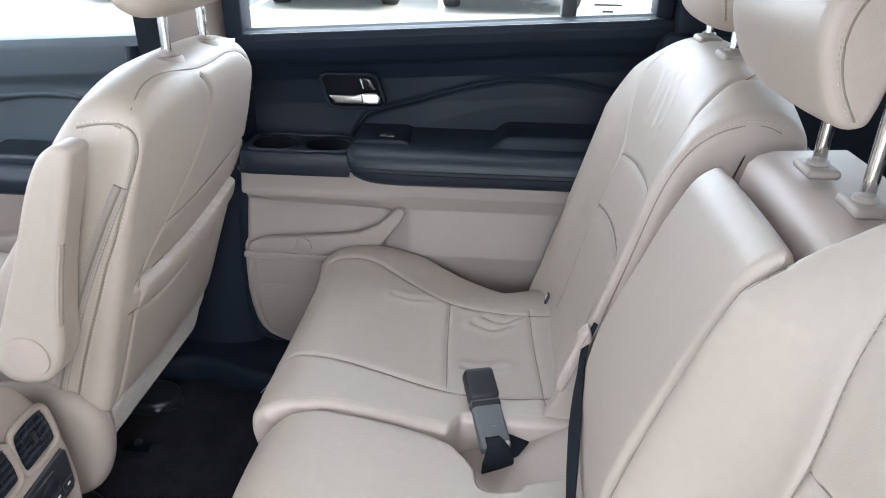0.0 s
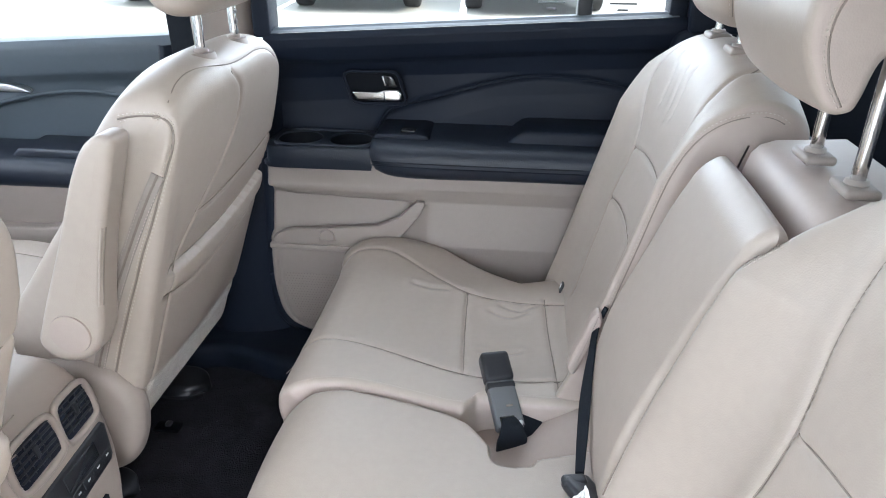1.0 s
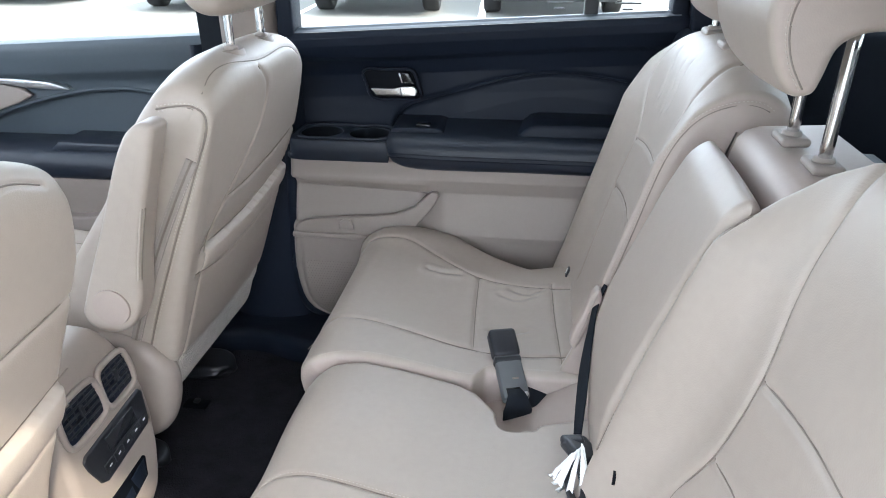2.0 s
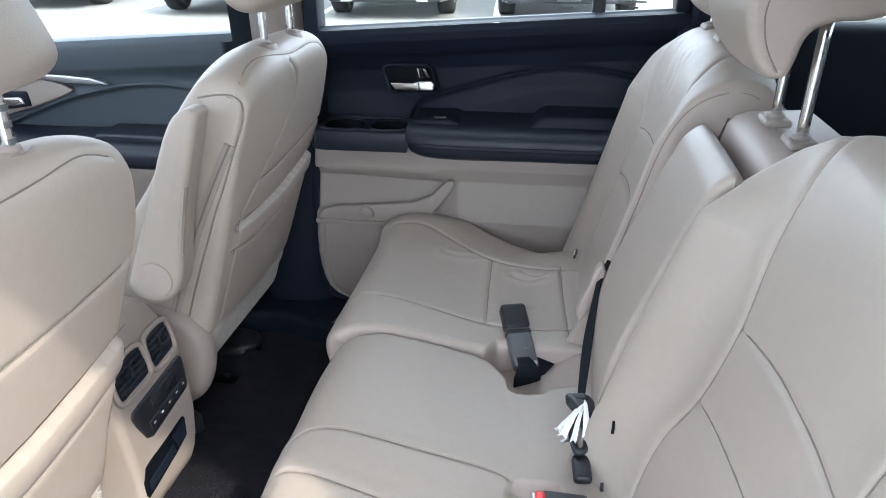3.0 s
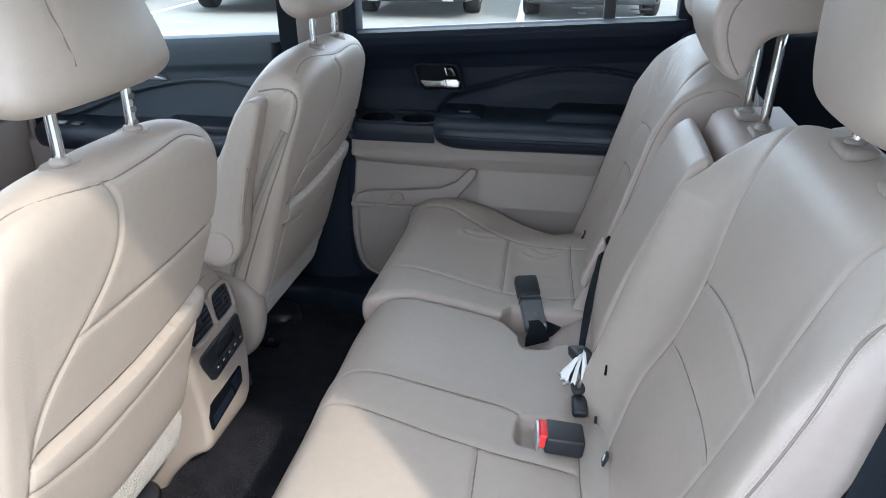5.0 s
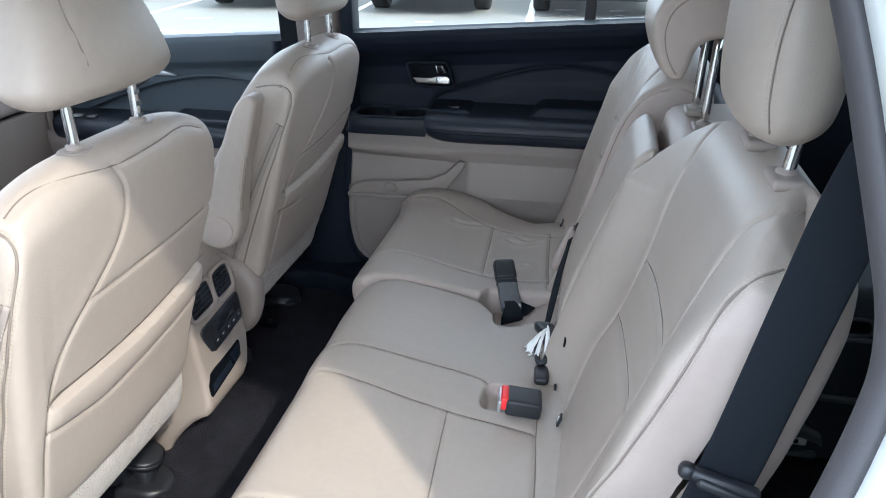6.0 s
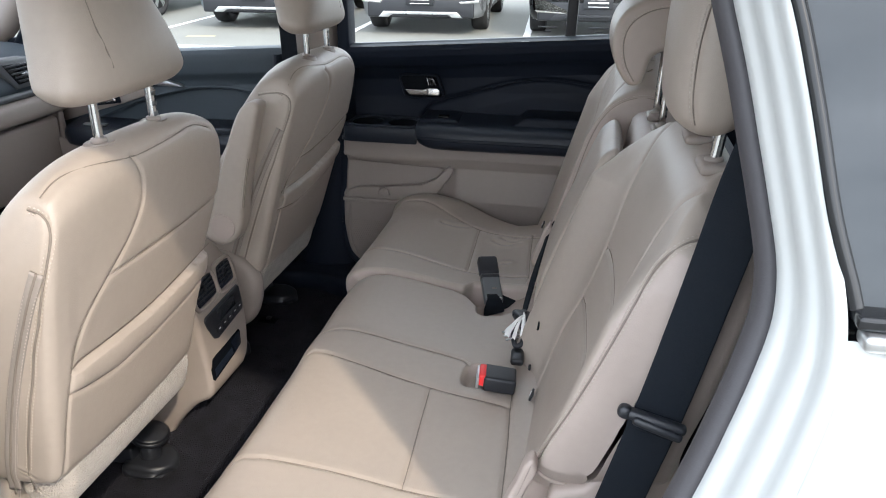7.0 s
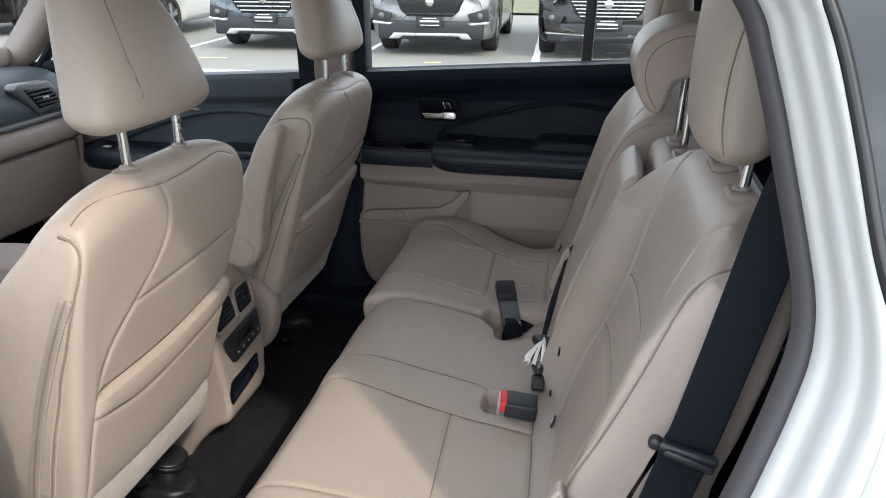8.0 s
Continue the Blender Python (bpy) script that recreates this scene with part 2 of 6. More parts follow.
def seg_distance(q, line):
    """The distance of each of the points q (n, 2) from a polyline."""
    best = np.full(len(q), 1e9)
    for a, b in zip(line[:-1], line[1:]):
        ab = b - a
        t = np.clip(((q - a) @ ab) / (ab @ ab + 1e-12), 0, 1)
        best = np.minimum(best, np.linalg.norm(q - (a + t[:, None] * ab), axis=1))
    return best


PLANES = {"yz": (1, 2), "xz": (0, 2), "xy": (0, 1)}


class Pad:
    """An upholstered body: a closed outline in x z, drawn out along y between two ends that may depend on the place, with rounded edges.
    Seams are pressed into it, and stitches follow them."""

    def __init__(self, outline, ends, r, spine, n_out=200, n_y=90, crown=0.0, side_bulge=0.004, soft=0):
        p = smooth_line(outline, n_out, True)
        area = np.sum(p[:, 0] * np.roll(p[:, 1], -1) - np.roll(p[:, 0], -1) * p[:, 1])
        if area < 0:
            p = p[::-1]
        d = np.roll(p, -1, 0) - np.roll(p, 1, 0)
        d /= np.linalg.norm(d, axis=1)[:, None]
        nor = np.stack([d[:, 1], -d[:, 0]], 1)
        e = np.array([ends(x, z) for x, z in p])
        mid, half = e.mean(1), np.maximum((e[:, 1] - e[:, 0]) / 2, 0.012)
        rr = np.minimum(r, half * 0.9)
        if soft:
            turn = np.linalg.norm(np.roll(nor, -1, 0) - np.roll(nor, 1, 0), axis=1) / np.linalg.norm(np.roll(p, -1, 0) - np.roll(p, 1, 0), axis=1)
            rr = np.minimum(rr, 0.75 / np.maximum(turn, 1e-3))
            for _ in range(25):
                rr = (np.roll(rr, 1) + np.roll(rr, -1) + 2 * rr) / 4
        near = None
        if spine:
            sp = smooth_line(spine, 300) if len(spine) > 2 else np.linspace(spine[0], spine[-1], 300)
            near = sp[np.argmin(np.linalg.norm(p[:, None] - sp[None], axis=2), 1)]
        rings = []
        core = np.linspace(-1, 1, n_y)
        arc = np.radians(np.linspace(0, 84, 9))[1:]

        def ring(sign, th, k):
            inset = rr * (1 - np.cos(th))
            y = mid + sign * (half - rr + rr * np.sin(th))
            q = p - nor * inset[:, None]
            if k:
                q = q + (near - q) * k
                eq = np.array([ends(a, b) for a, b in q])
                y = eq.mean(1) + sign * (np.maximum((eq[:, 1] - eq[:, 0]) / 2, 0.012) - rr + rr * np.sin(th))
                y = y + sign * side_bulge * k * (2 - k)
            return np.column_stack([q[:, 0], y, q[:, 1]])

        for k in (1.0, 0.8, 0.6, 0.4, 0.25, 0.1) if spine else ():
            rings.append(ring(-1, arc[-1], k))
        for th in arc[::-1]:
            rings.append(ring(-1, th, 0))
        for c in core:
            q = p + nor * crown * (1 - c * c)
            rings.append(np.column_stack([q[:, 0], mid + c * (half - rr), q[:, 1]]))
        for th in arc:
            rings.append(ring(1, th, 0))
        for k in (0.1, 0.25, 0.4, 0.6, 0.8, 1.0) if spine else ():
            rings.append(ring(1, arc[-1], k))
        n = len(p)
        g = np.array(rings)
        for _ in range(soft):
            h = (np.roll(g, 1, 1) + np.roll(g, -1, 1)) / 2
            h[1:-1] = h[1:-1] / 2 + (g[:-2] + g[2:]) / 4
            g[1:-1] = g[1:-1] * 0.4 + h[1:-1] * 0.6
        for _ in range(40 if spine else 0):
            for lo, hi in ((1, 6), (len(g) - 6, len(g) - 1)):
                h = (np.roll(g, 1, 1) + np.roll(g, -1, 1)) / 4 + g / 2
                up, down = np.clip(np.arange(lo, hi) - 1, 0, len(g) - 1), np.clip(np.arange(lo, hi) + 1, 0, len(g) - 1)
                g[lo:hi] = h[lo:hi] * 0.6 + (g[up] + g[down]) * 0.2
        v = g.reshape(-1, 3)
        f = [(j * n + i, j * n + (i + 1) % n, (j + 1) * n + (i + 1) % n, (j + 1) * n + i) for j in range(len(rings) - 1) for i in range(n)]
        if not spine:
            f += [tuple(range(n))[::-1], tuple(range((len(rings) - 1) * n, len(rings) * n))]
        self.sewn = []
        self.me = mesh("pad", v, f)
        self.refresh()
        if self.outward() < 0:
            self.me.flip_normals()
            self.refresh()

    def outward(self):
        c = self.co - self.co.mean(0)
        return float(np.sum(c * self.no))

    def refresh(self):
        m = self.me
        m.update()
        n = len(m.vertices)
        self.co = np.empty(n * 3)
        m.vertices.foreach_get("co", self.co)
        self.co = self.co.reshape(-1, 3)
        self.no = np.empty(n * 3)
        m.vertex_normals.foreach_get("vector", self.no)
        self.no = self.no.reshape(-1, 3)

    def push(self, amount):
        """Moves each vertex along its normal."""
        co = self.co + self.no * np.asarray(amount)[:, None]
        self.me.vertices.foreach_set("co", co.ravel())
        self.refresh()

    def swell(self, amount):
        """Moves each vertex towards the front of the car."""
        co = self.co.copy()
        co[:, 0] -= amount
        self.me.vertices.foreach_set("co", co.ravel())
        self.refresh()

    def looks(self, plane, facing, thr):
        """Which vertices look that way; on a flank, the outer ones alone."""
        f = np.array(facing, float)
        mask = (self.no @ f) > thr
        if plane == "xz":
            out = self.co[:, 1] * np.sign(f[1])
            mask &= out > out.max() - 0.085
        return mask

    def seams(self, lines, plane="yz", facing=(1, 0, 0), depth=0.0035, width=0.0028, thr=0.15, puff=0.0015, n=60, sewn=True):
        a, b = PLANES[plane]
        q = self.co[:, (a, b)]
        mask = self.looks(plane, facing, thr)
        out = np.zeros(len(q))
        depth, width, puff = depth * 0.8, width * 0.95, puff * 0.4
        for line in lines:
            if sewn:
                self.sewn.append((line, plane, facing, thr))
            ln = smooth_line(line, n)
            lo, hi = ln.min(0) - 0.05, ln.max(0) + 0.05
            sel = np.where(mask & np.all((q > lo) & (q < hi), 1))[0]
            dist = seg_distance(q[sel], ln)
            out[sel] += -depth * np.exp(-(dist / width) ** 2) + puff * np.exp(-((dist - 0.013) / 0.009) ** 2)
        self.push(out)

    def follow(self, line, plane="yz", facing=(1, 0, 0), n=60, lift=0.0006, thr=0.15, off=0.0):
        """Places and normals on the body along a line drawn in one plane; off shifts the line sideways."""
        a, b = PLANES[plane]
        ln = smooth_line(line, n)
        if off:
            d = np.gradient(ln, axis=0)
            d /= np.linalg.norm(d, axis=1)[:, None]
            ln = ln + off * np.stack([-d[:, 1], d[:, 0]], 1)
        sel = np.where(self.looks(plane, facing, thr))[0]
        q, c3, n3 = self.co[sel][:, (a, b)], self.co[sel], self.no[sel]
        pts, nrm = [], []
        for s in ln:
            dd = np.linalg.norm(q - s, axis=1)
            i = np.argpartition(dd, 4)[:4]
            w = 1 / (dd[i] + 1e-4)
            w /= w.sum()
            nn = (n3[i] * w[:, None]).sum(0)
            nn /= np.linalg.norm(nn)
            c = (c3[i] * w[:, None]).sum(0)
            c[a], c[b] = s
            pts.append(c + nn * lift)
            nrm.append(nn)
        pts, nrm = np.array(pts), np.array(nrm)
        for _ in range(14):
            pts[1:-1] = (pts[:-2] + 2 * pts[1:-1] + pts[2:]) / 4
            nrm[1:-1] = (nrm[:-2] + 2 * nrm[1:-1] + nrm[2:]) / 4
        return pts, nrm

    def flank(self, mat=None, limit=0.75):
        """Gives the flat flanks their own cloth."""
        self.me.materials.append(LEATHER)
        self.me.materials.append(mat or SIDE_VINYL)
        n = np.empty(len(self.me.polygons) * 3)
        self.me.polygons.foreach_get("normal", n)
        side = np.abs(n.reshape(-1, 3)[:, 1]) > limit
        self.me.polygons.foreach_set("material_index", side.astype(np.int32))

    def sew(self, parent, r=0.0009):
        """Lays a fine dark rod into each seam; the crease's shade is its colour."""
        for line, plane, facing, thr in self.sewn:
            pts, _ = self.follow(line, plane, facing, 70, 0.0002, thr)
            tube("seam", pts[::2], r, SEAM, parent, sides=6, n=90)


class Pillow(Pad):
    """A stuffed headrest: rounded level sections (z, centre x, half depth, half width) on one centre line y."""

    def __init__(self, table, yc, ends=(0.026, 0.035), power=2.7, n=96):
        t = smooth_line(table, 400)
        z0, z1 = t[0, 0], t[-1, 0]
        lo = [(z0 + ends[0] * (1 - math.cos(a)), ends[0] * (1 - math.sin(a))) for a in np.linspace(0, math.pi / 2, 9)]
        hi = [(z1 - ends[1] * (1 - math.cos(a)), ends[1] * (1 - math.sin(a))) for a in np.linspace(math.pi / 2, 0, 9)]
        rows = lo + [(z, 0.0) for z in np.linspace(lo[-1][0], hi[0][0], 52)[1:-1]] + hi
        rows = [(z0, lo[0][1] + k) for k in (0.030, 0.02, 0.01)] + rows + [(z1, hi[-1][1] + k) for k in (0.01, 0.02, 0.030)]
        a = np.linspace(0, 2 * math.pi, n, endpoint=False)
        c, d = np.cos(a), np.sin(a)
        cx, cy = np.sign(c) * np.abs(c) ** (2 / power), np.sign(d) * np.abs(d) ** (2 / power)
        v = []
        for z, inset in rows:
            x, hx, hy = (np.interp(z, t[:, 0], t[:, j]) for j in (1, 2, 3))
            gx, gy = max(hx - inset, 0.002), max(hy - inset, 0.002)
            v.append(np.column_stack([x + gx * cx, yc + gy * cy, np.full(n, z)]))
        m = len(v)
        f = [(j * n + i, j * n + (i + 1) % n, (j + 1) * n + (i + 1) % n, (j + 1) * n + i) for j in range(m - 1) for i in range(n)]
        f += [tuple(range(n))[::-1], tuple(range((m - 1) * n, m * n))]
        self.sewn = []
        self.me = mesh("pad", np.concatenate(v), f)
        self.refresh()
        if self.outward() < 0:
            self.me.flip_normals()
            self.refresh()


def stitches(name, pts, nrm, parent, mat=None, step=0.0052, size=0.0040, r=0.0008, label=""):
    """A row of short thread stitches along a line."""
    cum = np.concatenate([[0], np.cumsum(np.linalg.norm(np.diff(pts, axis=0), axis=1))])
    at = np.arange(step / 2, cum[-1], step)
    verts, faces = [], []
    for s in at:
        c = np.array([np.interp(s, cum, pts[:, j]) for j in range(3)])
        e = np.array([np.interp(min(s + 0.002, cum[-1]), cum, pts[:, j]) for j in range(3)])
        b = np.array([np.interp(max(s - 0.002, 0), cum, pts[:, j]) for j in range(3)])
        d = e - b
        d /= np.linalg.norm(d) + 1e-9
        nn = np.array([np.interp(s, cum, nrm[:, j]) for j in range(3)])
        w = np.cross(d, nn)
        w /= np.linalg.norm(w) + 1e-9
        k = len(verts)
        verts += [c - d * size / 2, c + w * r, c + nn * r * 0.9, c - w * r, c - nn * r * 0.5, c + d * size / 2]
        faces += [(k, k + 2, k + 1), (k, k + 3, k + 2), (k, k + 4, k + 3), (k, k + 1, k + 4),
                  (k + 5, k + 1, k + 2), (k + 5, k + 2, k + 3), (k + 5, k + 3, k + 4), (k + 5, k + 4, k + 1)]
    if not verts:
        return None
    ob = link(name, mesh(name, verts, faces, False), mat or THREAD, parent, label)
    ob["kind"] = "stuff"
    return ob


def sheet(name, grid, mat, parent, label="", thick=0.0):
    """A surface through a grid of points (rows of points)."""
    g = np.array(grid, float)
    a, b = g.shape[:2]
    f = [(i * b + j, i * b + j + 1, (i + 1) * b + j + 1, (i + 1) * b + j) for i in range(a - 1) for j in range(b - 1)]
    me = mesh(name, g.reshape(-1, 3), f)
    if thick:
        bm = bmesh.new()
        bm.from_mesh(me)
        bmesh.ops.solidify(bm, geom=bm.faces[:], thickness=thick)
        bm.to_mesh(me)
        bm.free()
        me.polygons.foreach_set("use_smooth", [True] * len(me.polygons))
    return link(name, me, mat, parent, label)


def loft(name, sections, mat, parent, label="", n=None, closed=False, thick=0.0, k=None):
    """A surface through cross-sections (each a list of points), smoothed along each section and, with k, across them."""
    rows = [smooth_line(s, n, closed) if n else np.array(s, float) for s in sections]
    g = np.array(rows)
    if k:
        g = np.stack([smooth_line(g[:, j], k) for j in range(g.shape[1])], 1)
    if closed:
        g = np.concatenate([g, g[:, :1]], 1)
    return sheet(name, g, mat, parent, label, thick)


def interp(z, table):
    return float(np.interp(z, [a for a, _ in table], [b for _, b in table]))


# ---- ground and car park ----
ground_me = mesh("ground", [(-300, -300, 0), (300, -300, 0), (300, 300, 0), (-300, 300, 0)], [(0, 1, 2, 3)])
ground = link("ground", ground_me, CONCRETE)
tagged(ground, "pale worn asphalt of a car park", "ground", kind="structure")


def painted_line(name, a, b, w, mat, label):
    a, b = Vector((*a, 0)), Vector((*b, 0))
    d = (b - a).normalized()
    s = Vector((-d.y, d.x, 0)) * w / 2
    n = 24
    rng = random.Random(round(a.x * 100))
    lo = [a + (b - a) * i / n - s * rng.uniform(0.88, 1.05) for i in range(n + 1)]
    hi = [a + (b - a) * i / n + s * rng.uniform(0.88, 1.05) for i in range(n + 1)]
    v = [(p.x, p.y, 0.004) for p in lo + hi]
    f = [(i, i + 1, n + 2 + i, n + 1 + i) for i in range(n)]
    ob = link(name, mesh(name, v, f, False), mat)
    return tagged(ob, label, "road marking", "parking bay lines", "structure")


for a, b in (((0.27, 9.0), (-0.1, 14.6)), ((-2.35, 9.0), (-2.75, 14.6)), ((-5.3, 8.9), (-5.75, 14.4)), ((-8.2, 8.8), (-8.7, 14.4)),
             ((3.0, 9.1), (2.65, 14.7)), ((5.7, 9.2), (5.35, 14.8))):
    painted_line("bay_line", a, b, 0.11, LINE_WHITE, "worn white painted line between parking bays")
for a, b in (((-1.25, 8.85), (-1.02, 8.9)), ((-4.55, 8.62), (-4.15, 8.7)), ((-5.55, 8.55), (-5.3, 8.6))):
    painted_line("worn_mark", a, b, 0.13, LINE_YELLOW, "faded yellow paint remains on the asphalt")

lawn = link("grass_verge", mesh("grass_verge", [(-80, 17.5, 0.05), (80, 17.5, 0.05), (80, 60, 0.4), (-80, 60, 0.4)], [(0, 1, 2, 3)]), GRASS)
tagged(lawn, "strip of dry grass behind the parked cars", "grass", kind="structure")


def wheel(parent, x, y, r=0.36, w=0.24):
    """A road wheel whose axle runs along x (cars face the camera's car)."""
    prof = [(-w / 2, r * 0.66), (-w / 2, r * 0.9), (-w * 0.42, r * 0.985), (-w * 0.2, r), (w * 0.2, r), (w * 0.42, r * 0.985), (w / 2, r * 0.9), (w / 2, r * 0.66)]
    n = 40
    v, f = [], []
    for i in range(n):
        a = 2 * math.pi * i / n
        for d, q in prof:
            v.append((x + d, y + q * math.sin(a), r + q * math.cos(a)))
    k = len(prof)
    for i in range(n):
        for j in range(k):
            f.append((i * k + j, i * k + (j + 1) % k, ((i + 1) % n) * k + (j + 1) % k, ((i + 1) % n) * k + j))
    wh = link("wheel", mesh("tyre", v, f), TYRE, parent)
    for side in (-1, 1):
        bm = bmesh.new()
        bmesh.ops.create_cone(bm, cap_ends=True, segments=32, radius1=r * 0.68, radius2=r * 0.62, depth=0.03,
                              matrix=Matrix.Translation((x + side * w * 0.36, y, r)) @ Matrix.Rotation(radians(90 * side), 4, "Y"))
        part("rim", bm, BLACK_PLASTIC, wh)
        bm = bmesh.new()
        for i in range(5):
            a = 2 * math.pi * i / 5
            for da in (-0.13, 0.13):
                m = Matrix.Translation((x + side * w * 0.43, y, r)) @ Matrix.Rotation(a + da, 4, "X") @ Matrix.Translation((0, 0, r * 0.34))
                bmesh.ops.create_cube(bm, size=1, matrix=m @ Matrix.Diagonal((0.02, r * 0.1, r * 0.62, 1)))
        part("spokes", bm, SATIN, wh, smooth=False)
    return wh


def suv(name, label, paint, at, turn=0.0, width=1.86, length=4.5, height=1.66, grille=BLACK_GLOSS, chrome_bars=4, skid=SATIN, lamp="boomerang"):
    """A sport utility car seen from the front: built facing -y, front bumper at y = 0."""
    car = thing(name, label, "car", "parked cars")
    hw = width / 2

    def section(y, zs):
        return [(-x, y, z) for x, z in reversed(zs)] + [(x, y, z) for x, z in zs if x > 0]

    # half cross-sections from the keel up to the roof line
    def half(w, zb, zw, zs, zt, tw):
        return [(0, zt), (tw * 0.6, zt - 0.01), (tw, zt - 0.05), (w * 0.97, zs), (w, zw), (w * 0.99, (zw + zb) / 2), (w * 0.95, zb + 0.03), (w * 0.85, zb)]

    secs = [
        (0.00, half(hw * 0.80, 0.26, 0.55, 0.78, 0.88, hw * 0.6)),
        (0.06, half(hw * 0.92, 0.24, 0.58, 0.84, 0.97, hw * 0.66)),
        (0.25, half(hw * 0.98, 0.22, 0.62, 0.90, 1.03, hw * 0.74)),
        (0.60, half(hw, 0.22, 0.66, 0.96, 1.06, hw * 0.8)),
        (1.15, half(hw, 0.22, 0.68, 1.00, 1.10, hw * 0.82)),
        (1.75, half(hw, 0.22, 0.70, 1.04, height - 0.10, hw * 0.66)),
        (2.2, half(hw, 0.22, 0.70, 1.05, height, hw * 0.64)),
        (3.5, half(hw, 0.22, 0.72, 1.08, height - 0.02, hw * 0.62)),
        (4.2, half(hw * 0.97, 0.24, 0.74, 1.10, height - 0.12, hw * 0.58)),
        (length, half(hw * 0.9, 0.30, 0.74, 1.0, 1.15, hw * 0.6)),
    ]
    grid = []
    for y, h in secs:
        right = [(x, y, z) for x, z in h]
        left = [(-x, y, z) for x, z in h[1:]][::-1]
        grid.append(left + right)
    g = np.array(grid)
    g = np.stack([smooth_line(g[:, j], 46) for j in range(g.shape[1])], 1)
    g = np.stack([smooth_line(g[i], 40) for i in range(len(g))], 0)
    # wheel arches: draw the sides in above the wheels
    for wy in (0.88, length - 0.95):
        d = np.hypot(g[..., 1] - wy, g[..., 2] - 0.37)
        low = (d < 0.43) & (np.abs(g[..., 0]) > hw * 0.7)
        g[..., 0] = np.where(low, g[..., 0] * 0.72, g[..., 0])
    sheet("body", g, paint, car)
    front = g[0]
    part("nose", prism_bm([(a, c) for a, _, c in front[::2]], 0.0, 0.05, 0.0, "y"), paint, car)
    # lower dark cladding, grille, badge shape, lamps, plate
    box("bumper_cladding", (-hw * 0.84, -0.03, 0.24), (hw * 0.84, 0.12, 0.50), BLACK_PLASTIC, car, 0.03)
    gr = prism("grille", [(-hw * 0.56, 0.86), (hw * 0.56, 0.86), (hw * 0.46, 0.64), (hw * 0.36, 0.56), (-hw * 0.36, 0.56), (-hw * 0.46, 0.64)], -0.045, 0.05, grille, car, 0.01)
    for i in range(chrome_bars):
        z = 0.60 + 0.24 * i / max(1, chrome_bars - 1)
        wbar = hw * (0.36 + 0.2 * (z - 0.56) / 0.3)
        box("grille_bar", (-wbar, -0.055, z - 0.009), (wbar, -0.03, z + 0.009), SATIN if chrome_bars > 2 else BLACK_PLASTIC, gr, 0.003)
    bm = bmesh.new()
    bmesh.ops.create_cone(bm, cap_ends=True, segments=24, radius1=0.06, radius2=0.06, depth=0.02, matrix=Matrix.Translation((0, -0.06, 0.76)) @ Matrix.Rotation(radians(90), 4, "X"))
    part("badge", bm, CHROME, gr)
    plate = box("number_plate", (-0.2, -0.075, 0.42), (0.2, -0.045, 0.56), BLACK_PLASTIC, car, 0.004, "black dealer plate with pale bars")
    box("plate_bar", (-0.14, -0.0785, 0.487), (0.14, -0.073, 0.510), MARK, plate, 0.001)
    box("plate_bar", (-0.14, -0.0785, 0.440), (0.14, -0.073, 0.449), MARK, plate, 0.001)
    box("plate_bar", (-0.1, -0.0785, 0.535), (0.1, -0.073, 0.545), MARK, plate, 0.001)
    for s in (-1, 1):
        prism("headlight", [(s * hw * 0.62, 0.90), (s * hw * 0.92, 0.92), (s * hw * 0.93, 0.84), (s * hw * 0.64, 0.82)], -0.02, 0.2, DARK_GLASS, car, 0.012)
        prism("fog_lamp_housing", [(s * hw * 0.6, 0.60), (s * hw * 0.90, 0.68), (s * hw * 0.92, 0.46), (s * hw * 0.66, 0.47)], -0.02, 0.1, BLACK_PLASTIC, car, 0.01)
        if lamp == "boomerang":
            prism("chrome_trim", [(s * hw * 0.60, 0.47), (s * hw * 0.64, 0.44), (s * hw * 0.92, 0.46), (s * hw * 0.92, 0.50), (s * hw * 0.70, 0.475)], -0.035, 0.05, CHROME, car, 0.006)
        else:
            prism("chrome_trim", [(s * hw * 0.92, 0.58), (s * hw * 0.90, 0.58), (s * hw * 0.86, 0.36), (s * hw * 0.3, 0.33), (s * hw * 0.3, 0.35), (s * hw * 0.89, 0.39)], -0.035, 0.05, CHROME, car, 0.004)
        bm = bmesh.new()
        bmesh.ops.create_uvsphere(bm, u_segments=16, v_segments=10, radius=0.045, matrix=Matrix.Translation((s * hw * 0.78, -0.015, 0.57)))
        part("fog_lamp", bm, GREY_PLASTIC, car)
    prism("skid_plate", [(-hw * 0.66, 0.25), (-hw * 0.58, 0.33), (hw * 0.58, 0.33), (hw * 0.66, 0.25), (hw * 0.5, 0.25), (hw * 0.44, 0.29), (-hw * 0.44, 0.29), (-hw * 0.5, 0.25)], -0.045, 0.05, skid, car, 0.004)
    for s in (-1, 1):
        for wy in (0.88, length - 0.95):
            wheel(car, s * (hw - 0.14), wy)
        sheet("side_window", [[(s * hw * 0.985, 1.75, 1.06), (s * hw * 0.99, 3.9, 1.1)], [(s * hw * 0.74, 2.2, height - 0.12), (s * hw * 0.72, 3.7, height - 0.14)]], DARK_GLASS, car)
    sheet("windscreen", [[(-hw * 0.8, 1.2, 1.13), (hw * 0.8, 1.2, 1.13)], [(-hw * 0.66, 1.85, height - 0.06), (hw * 0.66, 1.85, height - 0.06)]], DARK_GLASS, car)
    car.matrix_world = Matrix.Translation((*at, 0)) @ Matrix.Rotation(radians(turn), 4, "Z")
    return car


